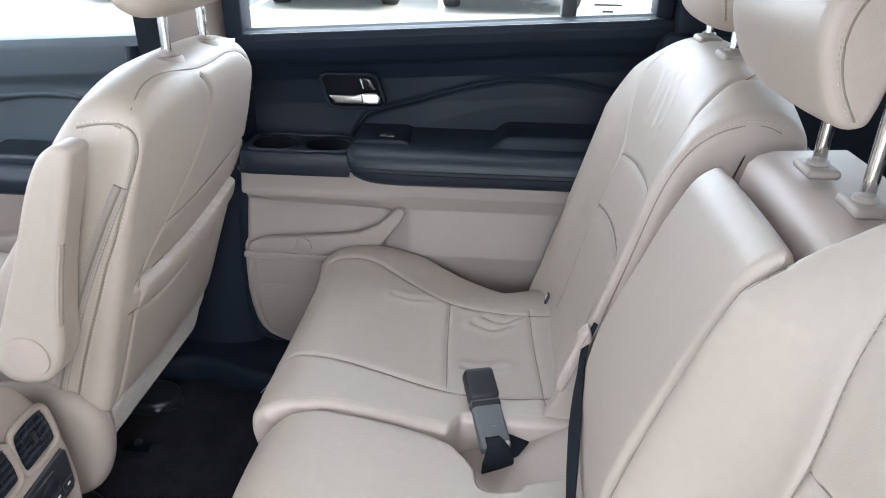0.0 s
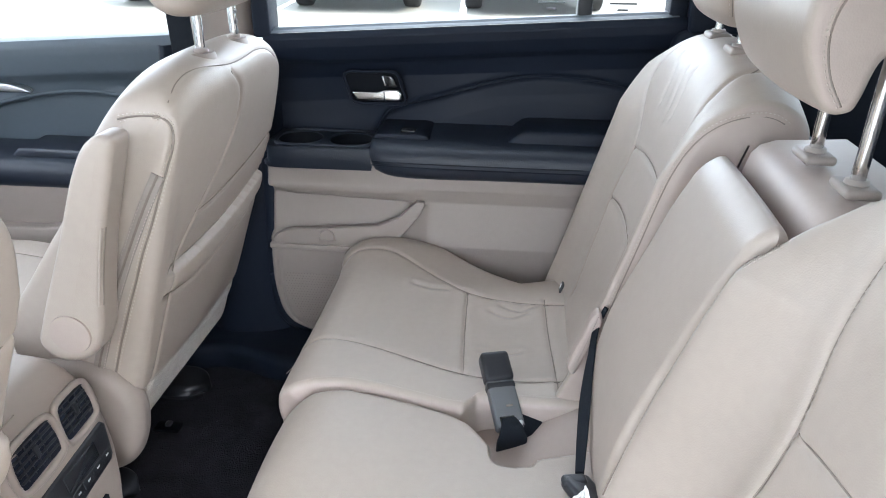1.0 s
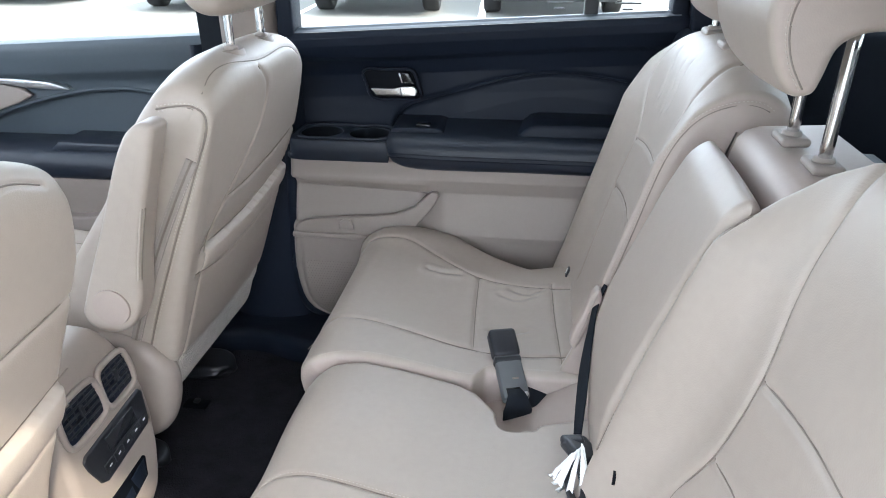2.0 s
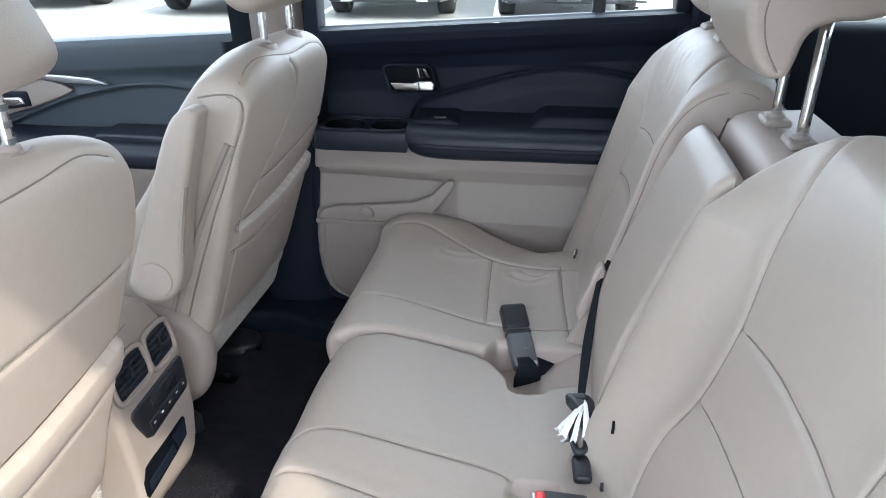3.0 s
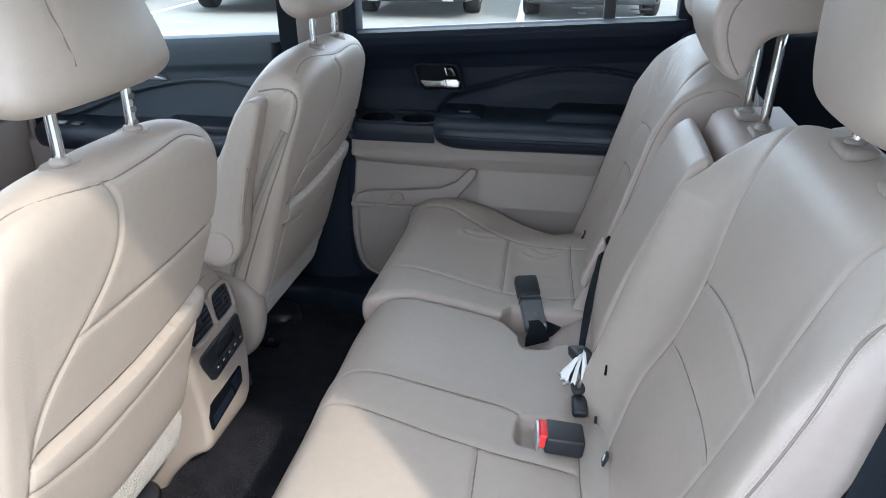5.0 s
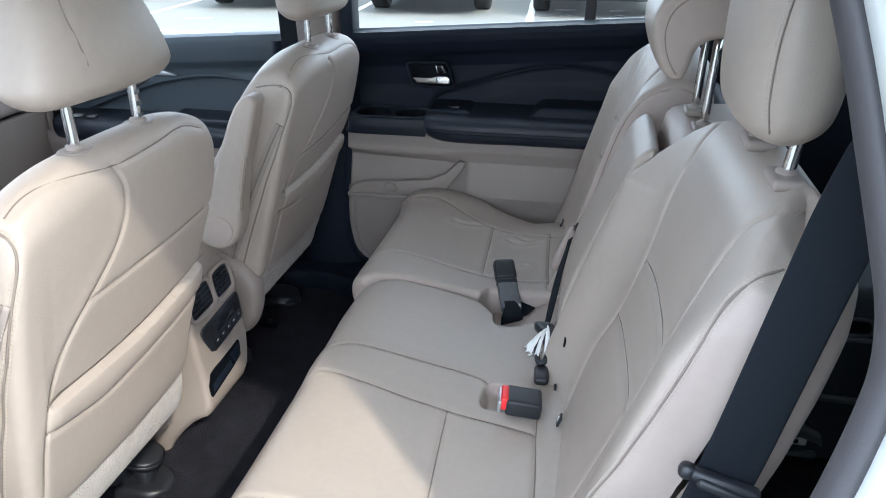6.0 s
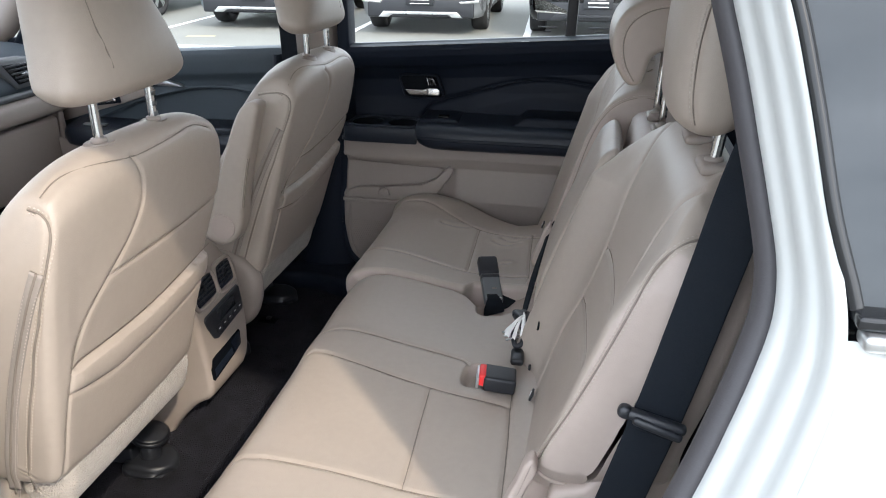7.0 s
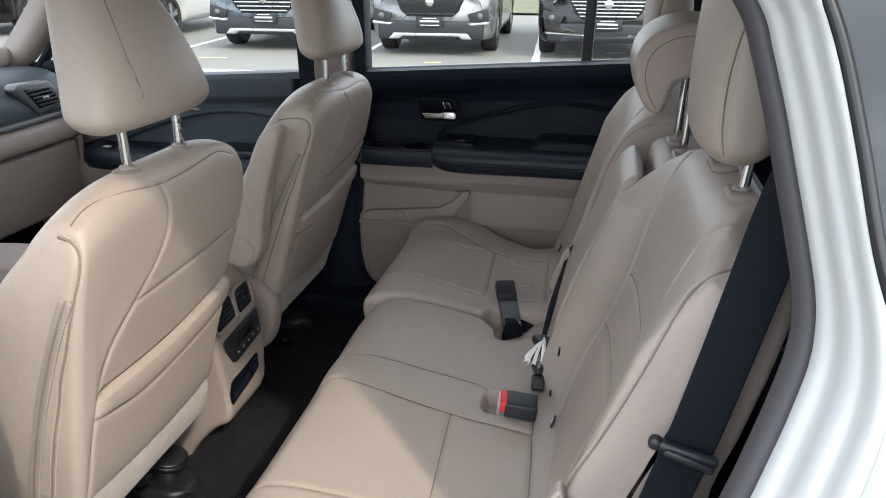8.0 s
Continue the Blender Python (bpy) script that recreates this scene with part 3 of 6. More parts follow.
suv("parked_suv", "silver sport utility car with dark grille", SILVER_PAINT, (-1.32, 9.55), 3.0, chrome_bars=2)
suv("parked_suv", "black sport utility car with bright chrome grille", BLACK_PAINT, (1.2, 9.6), 2.0, width=1.98, chrome_bars=6, skid=BLACK_PLASTIC, lamp="line")
suv("parked_suv", "grey-blue sport utility car with barred chrome grille", BLUE_PAINT, (-3.95, 9.65), 4.0, width=1.95, chrome_bars=5)
suv("parked_suv", "white sport utility car with alloy wheels", WHITE_PAINT, (-7.28, 10.15), 3.0)
suv("parked_suv", "dark sport utility car in the next bay", BLACK_PAINT, (-10.3, 10.3), 4.0)

# ---- the car's own shell ----
# floor, sill, roof and closing panels
floor_pts = [[(x, y, 0.385 + (0.03 if abs(y) > 0.65 else 0.0) + (0.045 * math.exp(-((y + 0.0) / 0.16) ** 2) if x < 0.62 else 0.03 * math.exp(-(y / 0.16) ** 2)))
              for y in np.linspace(-0.78, 0.78, 60)] for x in np.linspace(-0.9, 2.6, 60)]
car_floor = sheet("floor", floor_pts, CARPET, None)
tagged(car_floor, "black carpeted car floor", "car floor", kind="structure")

# outer body on the near side: rear door jamb, quarter panel
car_body = thing("car_body", "white painted body side with rear door opening", "car body", kind="structure")
JAMB = [(0.90, 1.530), (1.10, 1.525), (1.20, 1.505), (1.275, 1.468), (1.325, 1.425), (1.363, 1.375), (1.372, 1.350), (1.386, 1.306), (1.396, 1.270), (1.411, 1.215), (1.420, 1.178), (1.4225, 1.155),
        (1.4215, 1.130), (1.412, 1.090), (1.398, 1.045), (1.386, 1.010), (1.36, 0.945), (1.315, 0.85), (1.26, 0.75), (1.21, 0.64), (1.17, 0.54), (1.12, 0.44)]
jp = smooth_line(JAMB, 260)
jd = np.gradient(jp, axis=0)
jd /= np.linalg.norm(jd, axis=1)[:, None]
jn = np.stack([-jd[:, 1], jd[:, 0]], 1)          # away from the opening


def side_y(z):
    """How far out the body side stands at a height: it leans in above the belt line."""
    return -0.72 + 0.3 * (z - 1.25) if z > 0.95 else -0.81 - 0.05 * min(1.0, (0.95 - z) / 0.4)


def along_jamb(cross):
    return [[(jp[i, 0] + jn[i, 0] * a, side_y(jp[i, 1]) + y, jp[i, 1] + jn[i, 1] * a) for a, y in cross] for i in range(len(jp))]


seal_cross = smooth_line([(-0.001, 0.034), (-0.007, 0.031), (-0.0115, 0.024), (-0.012, 0.014), (-0.009, 0.005), (-0.003, 0.0005), (0.002, 0.003), (0.005, 0.012), (0.006, 0.034)], 28)
sheet("door_seal", along_jamb(seal_cross), RUBBER, car_body, "dark grey rubber door seal")
jamb_cross = smooth_line([(0.003, 0.020), (0.001, 0.004), (0.003, -0.010), (0.008, -0.018), (0.0095, -0.026), (0.0095, -0.042), (0.0120, -0.052), (0.0165, -0.058), (0.0175, -0.066),
                          (0.0175, -0.078), (0.020, -0.086), (0.026, -0.090)], 90)
sheet("door_jamb", along_jamb(jamb_cross), WHITE_PAINT, car_body)
# quarter panel below the window, swelling out to the haunch
rows = []
for i in range(len(jp)):
    x0, z0 = jp[i, 0] + jn[i, 0] * 0.025, jp[i, 1] + jn[i, 1] * 0.025
    if z0 > 1.168:
        continue
    swell = 0.055 * min(1.0, max(0.0, (1.165 - z0) / 0.10)) ** 0.7
    rows.append([(x0 + (2.75 - x0) * t ** 1.6, side_y(z0) - 0.0895 - swell * math.sin(min(1.0, t * 7) * math.pi / 2), z0) for t in np.linspace(0, 1, 30)])
sheet("quarter_panel", rows, WHITE_PAINT, car_body)
WIN = smooth_line([(1.24, 1.535), (1.32, 1.475), (1.366, 1.42), (1.390, 1.375), (1.411, 1.310), (1.430, 1.240), (1.446, 1.196), (1.449, 1.186)], 30)
sheet("window_trim", [[(x + d * 0.95, side_y(z) - 0.091 - h, z + d * 0.25) for d, h in ((-0.003, 0.0), (-0.001, 0.003), (0.002, 0.004), (0.005, 0.002), (0.007, -0.003))] for x, z in WIN], BLACK_GLOSS, car_body)
gl = [(x + 0.004, side_y(z) - 0.089, z + 0.002) for x, z in WIN]
far = [(2.6, side_y(z) - 0.089, z) for z in np.linspace(1.535, 1.186, 30)]
sheet("quarter_window", [gl, far], DARK_GLASS, car_body, "dark quarter window that mirrors the sky")
box("window_moulding", (1.448, -0.846, 1.178), (2.6, -0.826, 1.188), BLACK_GLOSS, car_body, 0.003)
box("bright_strip", (1.452, -0.852, 1.166), (2.6, -0.832, 1.1775), SATIN, car_body, 0.004)
sheet("pillar_trim", along_jamb(smooth_line([(0.003, 0.034), (0.014, 0.052), (0.026, 0.066), (0.036, 0.080), (0.042, 0.110)], 16))[36:161], BLACK_SOFT, car_body)

# roof, header, rear and front closings
roof = sheet("ceiling", [[(x, y, 1.60 - 0.09 * (y / 0.72) ** 4 - 0.05 * max(0, -x - 0.2)) for y in np.linspace(-0.72, 0.72, 20)] for x in np.linspace(-0.6, 2.6, 20)], HEADLINER, None)
tagged(roof, "beige cloth headliner under the roof", "ceiling", kind="structure")
roof_skin = sheet("roof", [[(x, y, 1.70 - 0.12 * (abs(y) / 0.85) ** 4) for y in np.linspace(-0.78, 0.78, 24)] for x in np.linspace(-0.4, 2.7, 20)], WHITE_PAINT, None)
tagged(roof_skin, "white painted car roof", "car roof", kind="structure")
for s in (-1, 1):
    rail = prism("roof_rail", [(s * 0.655, 1.50), (s * 0.62, 1.64), (s * 0.78, 1.67), (s * 0.81, 1.58), (s * 0.78, 1.525), (s * 0.70, 1.495)], -0.3, 2.6, WHITE_PAINT, None, 0.006, "x")
    tagged(rail, "roof side rail above the doors", "roof rail", kind="structure")
tail = box("tailgate", (2.6, -0.85, 0.4), (2.68, 0.85, 1.15), BLACK_SOFT, None, 0.01)
tagged(tail, "dark trimmed tailgate behind the rear row", "tailgate", kind="structure")
back_glass = sheet("window_rear", [[(2.60, y, 1.14), (2.45, y, 1.62)] for y in (-0.80, 0.80)], TINTED, None)
tagged(back_glass, "dark tinted rear window in the tailgate", "window", kind="structure")
side_glass = sheet("window_quarter_far", [[(x, 0.80, 1.10), (x, 0.72, 1.56)] for x in (1.62, 2.58)], TINTED, None)
tagged(side_glass, "dark tinted rear quarter window", "window", kind="structure")
near_b = thing("pillar_near", "dark grey trim of the centre pillar", "pillar", kind="structure")
prism("pillar_cover", [(0.30, 0.42), (0.64, 0.42), (0.64, 0.70), (0.655, 0.86), (0.664, 0.98), (0.660, 1.08), (0.63, 1.50), (0.50, 1.50), (0.44, 1.0)], -0.86, -0.78, GREY_PLASTIC, near_b, 0.008)
near_door = thing("door_front_near", "closed front door with black inner trim", "car door", kind="structure")
prism("inner_trim", [(-0.62, 0.42), (0.36, 0.42), (0.40, 0.70), (0.42, 1.02), (0.40, 1.07), (-0.55, 1.03)], -0.86, -0.79, BLACK_SOFT, near_door, 0.012)
box("armrest_pad", (-0.30, -0.79, 0.76), (0.34, -0.70, 0.84), BLACK_PAD, near_door, 0.02)
near_sill = box("sill_near", (-0.4, -0.86, 0.30), (1.12, -0.70, 0.42), BLACK_PLASTIC, None, 0.015)
tagged(near_sill, "black plastic door sill plate", "door sill", kind="structure")
far_out = thing("wall_far", "white outer skin of the far doors", "car body", kind="structure")
box("outer_skin", (-0.75, 0.86, 0.35), (2.6, 0.93, 1.07), WHITE_PAINT, far_out, 0.03)
far_sill = prism("sill_far", [(0.30, 0.40), (0.36, 0.425), (0.52, 0.425), (0.60, 0.425), (1.2, 0.425), (1.2, 0.36), (0.30, 0.36)], 0.64, 0.80, BLACK_PLASTIC, None, 0.012)
tagged(far_sill, "black plastic sill plate beside the carpet", "door sill", kind="structure")
CREST = [(0.20, 0.605), (0.403, 0.620), (0.447, 0.632), (0.502, 0.624), (0.562, 0.598), (0.612, 0.590), (0.80, 0.588), (1.2, 0.588)]
cover = loft("sill_cover", [[(x, 0.80, 0.438), (x, 0.70, 0.437), (x, interp(x, CREST) + 0.022, 0.440), (x, interp(x, CREST) + 0.005, 0.438), (x, interp(x, CREST) - 0.001, 0.430), (x, interp(x, CREST) - 0.002, 0.41), (x, interp(x, CREST), 0.380)] for x in np.linspace(0.2, 1.2, 60)], BLACK_SOFT, None, n=22)
tagged(cover, "moulded black plastic sill cover", "door sill", kind="structure")

clip = thing("floor_clip", "small black plastic clip plate set in the carpet", "floor clip")
box("clip_plate", (0.392, 0.394, 0.384), (0.444, 0.424, 0.391), RECESS_SHADE, clip, 0.003)
box("clip_tab", (0.412, 0.406, 0.388), (0.424, 0.420, 0.396), BLACK_PLASTIC, clip, 0.002)

# far centre pillar with the front belt
pillar = thing("pillar_far", "black lower and beige upper centre pillar trim", "pillar", kind="structure")
loft("lower_trim", [[(0.37, 0.78, z), (0.385, 0.735, z), (0.42, 0.71 - 0.03 * max(0, 0.62 - z), z), (0.50, 0.71 - 0.03 * max(0, 0.62 - z), z), (0.55 + 0.25 * max(0, 0.52 - z), 0.73, z), (0.575 + 0.25 * max(0, 0.52 - z), 0.80, z)]
                    for z in np.linspace(0.42, 1.06, 24)], BLACK_SOFT, pillar, n=24)
loft("front_seal", [[(0.36, 0.70 + 0.10 * max(0, z - 0.9), z), (0.372, 0.69 + 0.10 * max(0, z - 0.9), z), (0.385, 0.70 + 0.10 * max(0, z - 0.9), z), (0.39, 0.74, z)] for z in np.linspace(0.42, 1.08, 12)], BLACK_SOFT, pillar, n=12)
loft("upper_trim", [[(0.40 + 0.06 * (z - 1.1), 0.79, z), (0.415 + 0.06 * (z - 1.1), 0.755 - 0.10 * (z - 1.1), z), (0.47, 0.735 - 0.10 * (z - 1.1), z), (0.52, 0.755 - 0.10 * (z - 1.1), z), (0.535, 0.79, z)]
                    for z in np.linspace(1.05, 1.56, 16)], BEIGE_PLASTIC, pillar, n=20)
box("window_frame", (0.540, 0.765, 1.09), (0.575, 0.83, 1.53), BLACK_SOFT, pillar, 0.006)
box("window_frame", (0.372, 0.765, 1.09), (0.394, 0.83, 1.53), BLACK_SOFT, pillar, 0.006)
front_belt = thing("seat_belt", "dark grey webbing belt hanging on the pillar", "seat belt", "seat belts")
ribbon("webbing", [(0.43, 0.725, 0.60), (0.425, 0.72, 0.9), (0.42, 0.70, 1.10), (0.435, 0.66, 1.30), (0.44, 0.63, 1.48)], [(0, -1, 0)], 0.047, 0.0018, WEBBING, front_belt)


# ---- far doors ----
def cup_well(parent, cx, cy, half_x, half_y, r, z, depth, mat):
    n = 40
    v, f = [], []
    for i in range(n):
        a = 2 * math.pi * i / n
        ca, sa = math.cos(a), math.sin(a)
        k = 1 / max(abs(ca), abs(sa))
        rows = [(cx + half_x * ca * k, cy + half_y * sa * k, z), (cx + (r + 0.005) * ca, cy + (r + 0.005) * sa, z), (cx + (r + 0.0025) * ca, cy + (r + 0.0025) * sa, z + 0.0025),
                (cx + r * ca, cy + r * sa, z), (cx + r * 0.9 * ca, cy + r * 0.9 * sa, z - depth), (cx, cy, z - depth)]
        v += rows
    for i in range(n):
        j = (i + 1) % n
        for q in range(5):
            f.append((i * 6 + q, i * 6 + q + 1, j * 6 + q + 1, j * 6 + q))
    me = mesh("cup_well", v, f)
    me.materials.append(BLACK_PAD)
    me.materials.append(mat)
    # rim keeps the tray's black; the inside is darker, shade put in as colour
    me.polygons.foreach_set("material_index", [0 if k % 5 < 3 else 1 for k in range(len(me.polygons))])
    return link("cup_well", me, mat, parent)


def belt_z(x):
    return 1.100 + 0.062 * (x - 0.60)


def rear_door():
    door = thing("door_rear", "closed rear door with black upper and beige lower trim", "car door", kind="structure")
    # black upper panel, with the raised insert under the sweeping line
    sweep = smooth_line([(0.779, 0.87), (0.781, 0.905), (0.800, 0.934), (0.845, 0.953), (0.93, 0.978), (1.02, 1.004), (1.10, 1.019), (1.18, 1.019), (1.275, 1.006), (1.45, 0.97)], 80)
    xs, zs = np.linspace(0.56, 1.46, 240), np.linspace(0, 1, 130)
    rows = []
    for x in xs:
        top = belt_z(x)
        z = 0.83 + (top - 0.83) * zs
        y = np.interp((top - z), [0, 0.012, 0.03, 0.07, 0.10, 0.15, 0.30], [0.772, 0.764, 0.768, 0.792, 0.806, 0.812, 0.806])
        rows.append(np.column_stack([np.full(130, x), y, z]))
    g = np.array(rows)
    q = g.reshape(-1, 3)
    d = seg_distance(q[:, (0, 2)], sweep)
    zl = np.interp(q[:, 0], sweep[:, 0], sweep[:, 1])
    inside = (q[:, 2] < zl) & (q[:, 0] > 0.781)
    q[:, 1] += np.where(inside, 0.004 - 0.007 * np.clip(d / 0.05, 0, 1), -0.004 * np.exp(-(d / 0.03) ** 2)) + 0.006 * np.exp(-(d / 0.006) ** 2)
    # shallow dish round the handle, and a crease above
    q[:, 1] += 0.012 * np.exp(-(((q[:, 0] - 0.66) / 0.12) ** 4 + ((q[:, 2] - 0.975) / 0.055) ** 4))
    crease = 1.062 - 0.02 * np.cos((q[:, 0] - 0.6) * 4)
    q[:, 1] += 0.006 * np.clip((crease - q[:, 2]) / 0.01, -0.5, 0.5)
    sheet("upper_trim", q.reshape(g.shape), BLACK_SOFT, door, "black soft upper door trim with a sweeping line")
    on = np.array([q[np.argmin((q[:, 0] - x) ** 2 + (q[:, 2] - z) ** 2)] for x, z in sweep[4:72:4]])
    on[1:-1, 1] = (on[:-2, 1] + on[1:-1, 1] + on[2:, 1]) / 3
    tube("sweep_bead", [(x, y - 0.003, z + 0.002) for x, y, z in on], 0.0030, BLACK_SOFT, door, sides=8, n=90)
    # window ledge with a shallow step
    sheet("window_ledge", [[(x, 0.772, belt_z(x)), (x, 0.777, belt_z(x) + 0.004), (x, 0.788, belt_z(x) + 0.004), (x, 0.790, belt_z(x) + 0.008), (x, 0.815, belt_z(x) + 0.007), (x, 0.83, belt_z(x) + 0.002)] for x in np.linspace(0.57, 1.37, 60)],
          LEDGE, door)
    # handle
    hz = prism("handle_bezel", [(0.716, 1.018), (0.722, 1.024), (0.822, 1.026), (0.830, 1.02), (0.846, 0.968), (0.840, 0.961), (0.742, 0.959), (0.732, 0.964)], 0.792, 0.826, RECESS_SHADE, door, 0.003)
    rim = [(0.717, 1.016), (0.726, 1.0235), (0.770, 1.0245), (0.818, 1.0255), (0.828, 1.020), (0.838, 0.993), (0.845, 0.968), (0.838, 0.9615), (0.790, 0.960), (0.744, 0.9595), (0.733, 0.965), (0.724, 0.991)]
    tube("handle_rim", [(x, 0.789, z) for x, z in rim], 0.0032, BLACK_SOFT, hz, closed=True, n=96, sides=8)
    lever = prism("handle_lever", [(0.733, 0.986), (0.786, 0.986), (0.803, 0.991), (0.830, 0.992), (0.838, 0.984), (0.838, 0.971), (0.832, 0.966), (0.745, 0.966)], 0.776, 0.791, CHROME, hz, 0.005, label="chrome inner door handle")
    prism("lever_cut", [(0.801, 0.987), (0.803, 0.987), (0.804, 0.969), (0.802, 0.969)], 0.7755, 0.78, BLACK_SOFT, lever, 0.0)
    prism("lock_tab", [(0.800, 1.020), (0.818, 1.020), (0.830, 0.996), (0.808, 0.996)], 0.780, 0.793, BLACK_GLOSS, hz, 0.003)
    prism("lock_bar", [(0.797, 1.018), (0.800, 1.018), (0.806, 0.998), (0.803, 0.998)], 0.780, 0.790, SATIN, hz, 0.0008)
    # lower beige panel
    FRONT = [(0.445, 0.632), (0.450, 0.618), (0.457, 0.602), (0.467, 0.584), (0.485, 0.569), (0.506, 0.561), (0.542, 0.555), (0.578, 0.552), (0.627, 0.553), (0.668, 0.556), (0.75, 0.560), (0.88, 0.566)]
    xs = np.linspace(0, 1, 130) ** 1.3
    zs = 0.445 + 0.435 * np.linspace(0, 1, 200) ** 1.25
    U, Z = np.meshgrid(xs, zs, indexing="ij")
    E = np.interp(Z, [p[0] for p in FRONT], [p[1] for p in FRONT])
    X = E + (1.46 - E) * U
    Yv = np.interp(Z, [0.43, 0.55, 0.67, 0.685, 0.78, 0.81, 0.88], [0.712, 0.700, 0.692, 0.688, 0.700, 0.690, 0.688])
    # ledge swelling under the armrest, hollow below it
    hollow = np.clip((0.905 - X) / 0.05, 0, 1) * np.clip((0.790 - 0.012 * np.clip((X - 0.60) / 0.3, 0, 1) + 0.016 * np.clip((0.62 - X) / 0.05, 0, 1) - Z) / 0.007, 0, 1) * np.clip((Z - 0.68) / 0.01, 0, 1)
    Yv += 0.022 * hollow
    Yv -= 0.006 * np.exp(-((Z - 0.80) / 0.012) ** 2) * np.clip((0.92 - X) / 0.1, 0, 1)
    Yv += 0.025 * np.clip((E + 0.012 - X) / 0.012, 0, 1) ** 2 + 0.006 * np.exp(-((X - E - 0.020) / 0.004) ** 2) * np.clip((0.66 - Z) / 0.03, 0, 1)
    sheet("lower_trim", np.stack([X, Yv, Z], -1), BEIGE_PLASTIC, door, "beige moulded lower door trim")
    tube("door_edge_seal", [(x - 0.006, 0.742, z - 0.006) for z, x in FRONT], 0.020, BLACK_SOFT, door, sides=12, n=80)
    # map pocket: front wall that stands off, closed below
    pocket = prism("map_pocket", [(0.571, 0.676), (0.574, 0.690), (0.584, 0.700), (0.612, 0.709), (0.68, 0.714), (0.80, 0.727), (0.845, 0.748), (0.872, 0.776), (0.882, 0.785), (0.896, 0.783), (0.897, 0.776), (0.888, 0.757), (0.836, 0.690), (0.80, 0.676)], 0.684, 0.70, BEIGE_PLASTIC, door, 0.003)
    prism("pocket_pull", [(0.672, 0.690), (0.676, 0.708), (0.690, 0.716), (0.704, 0.708), (0.708, 0.690)], 0.676, 0.686, BEIGE_PLASTIC, pocket, 0.003)
    box("pocket_lip", (0.563, 0.681, 0.664), (0.84, 0.71, 0.6765), BEIGE_PLASTIC, pocket, 0.003)
    # speaker grille: plate with rows of small holes
    gr = prism("speaker_grille", [(0.578, 0.586), (0.584, 0.598), (0.608, 0.604), (0.76, 0.606), (0.76, 0.470), (0.622, 0.474), (0.600, 0.486), (0.586, 0.507), (0.579, 0.543)], 0.6965, 0.716, BEIGE_PLASTIC, door, 0.006)
    v, f = [], []
    for i in range(26):
        for j in range(20):
            x, z = 0.588 + i * 0.0065 + (j % 2) * 0.00325, 0.478 + j * 0.0064
            if x - 0.585 < (0.56 - z) * 0.5 or z > 0.600:
                continue
            k = len(v)
            v += [(x + 0.0012 * math.cos(a), 0.6953, z + 0.0012 * math.sin(a)) for a in np.linspace(0, 2 * math.pi, 7)[:6]]
            f.append(tuple(range(k, k + 6)))
    # flat dark discs: the shade inside the holes is their colour
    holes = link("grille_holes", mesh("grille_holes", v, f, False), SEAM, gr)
    holes["kind"] = "stuff"
    # armrest pad, switch and cup tray
    arm = [(0.83, 0.918), (0.74, 0.914), (0.668, 0.908), (0.650, 0.900), (0.643, 0.886), (0.645, 0.862), (0.655, 0.848), (0.69, 0.842), (0.83, 0.842)]
    secs = []
    for x, lo, back in ((0.790, 0.028, 0.02), (0.800, 0.014, 0.006), (0.82, 0.005, 0.002), (0.85, 0, 0), (1.1, 0, 0), (1.44, 0, 0)):
        secs.append([(x, y + back, min(0.918, z + lo * (1 if z < 0.88 else 0))) for y, z in arm])
    pad = loft("armrest_pad", secs, BLACK_PAD, door, "black padded armrest with a stitched seam", n=40, k=50)
    for dz in (0.0, 0.008):
        tube("pad_seam", [(0.80, 0.6445, 0.882 - dz), (0.9, 0.6415, 0.880 - dz), (1.2, 0.6415, 0.880 - dz), (1.42, 0.6415, 0.880 - dz)], 0.0013, BLACK_SOFT, pad, sides=6)
    prism("pull_cup", [(1.06, 0.912), (1.085, 0.932), (1.10, 0.936), (1.44, 0.936), (1.44, 0.90), (1.06, 0.90)], 0.70, 0.83, BLACK_SOFT, door, 0.010)
    sw = prism("switch_pod", [(0.792, 0.90), (0.792, 0.914), (0.80, 0.920), (0.885, 0.922), (0.90, 0.919), (0.912, 0.905), (0.912, 0.90)], 0.70, 0.82, BLACK_SOFT, door, 0.006)
    box("window_switch", (0.845, 0.715, 0.920), (0.875, 0.735, 0.926), BLACK_GLOSS, sw, 0.002)
    tray = prism("cup_tray", [(0.566, 0.690), (0.578, 0.676), (0.60, 0.672), (0.79, 0.674), (0.79, 0.80), (0.566, 0.80)], 0.850, 0.862, BLACK_PAD, door, 0.003, "z")
    loft("tray_wall", [[(0.578, 0.80, z), (0.572, 0.70, z), (0.580, 0.677, z), (0.605, 0.671 - 0.004 * k, z), (0.70, 0.670 - 0.004 * k, z), (0.792, 0.672 - 0.004 * k, z)] for z, k in ((0.852, 0), (0.872, 1), (0.892, 1), (0.8965, 0.3))],
         BLACK_PAD, tray, n=40)
    cup_well(tray, 0.634, 0.732, 0.058, 0.062, 0.045, 0.8965, 0.05, RECESS_SHADE)
    cup_well(tray, 0.741, 0.732, 0.049, 0.062, 0.044, 0.8965, 0.05, RECESS_SHADE)
    tube("tray_rim", [(0.59, 0.70, 0.8985), (0.60, 0.684, 0.8985), (0.65, 0.680, 0.8985), (0.74, 0.681, 0.8985), (0.782, 0.69, 0.8985), (0.786, 0.74, 0.8985), (0.775, 0.783, 0.8985), (0.69, 0.788, 0.8985), (0.61, 0.785, 0.8985), (0.592, 0.765, 0.8985)],
         0.003, BLACK_PAD, tray, closed=True, n=80, sides=8)
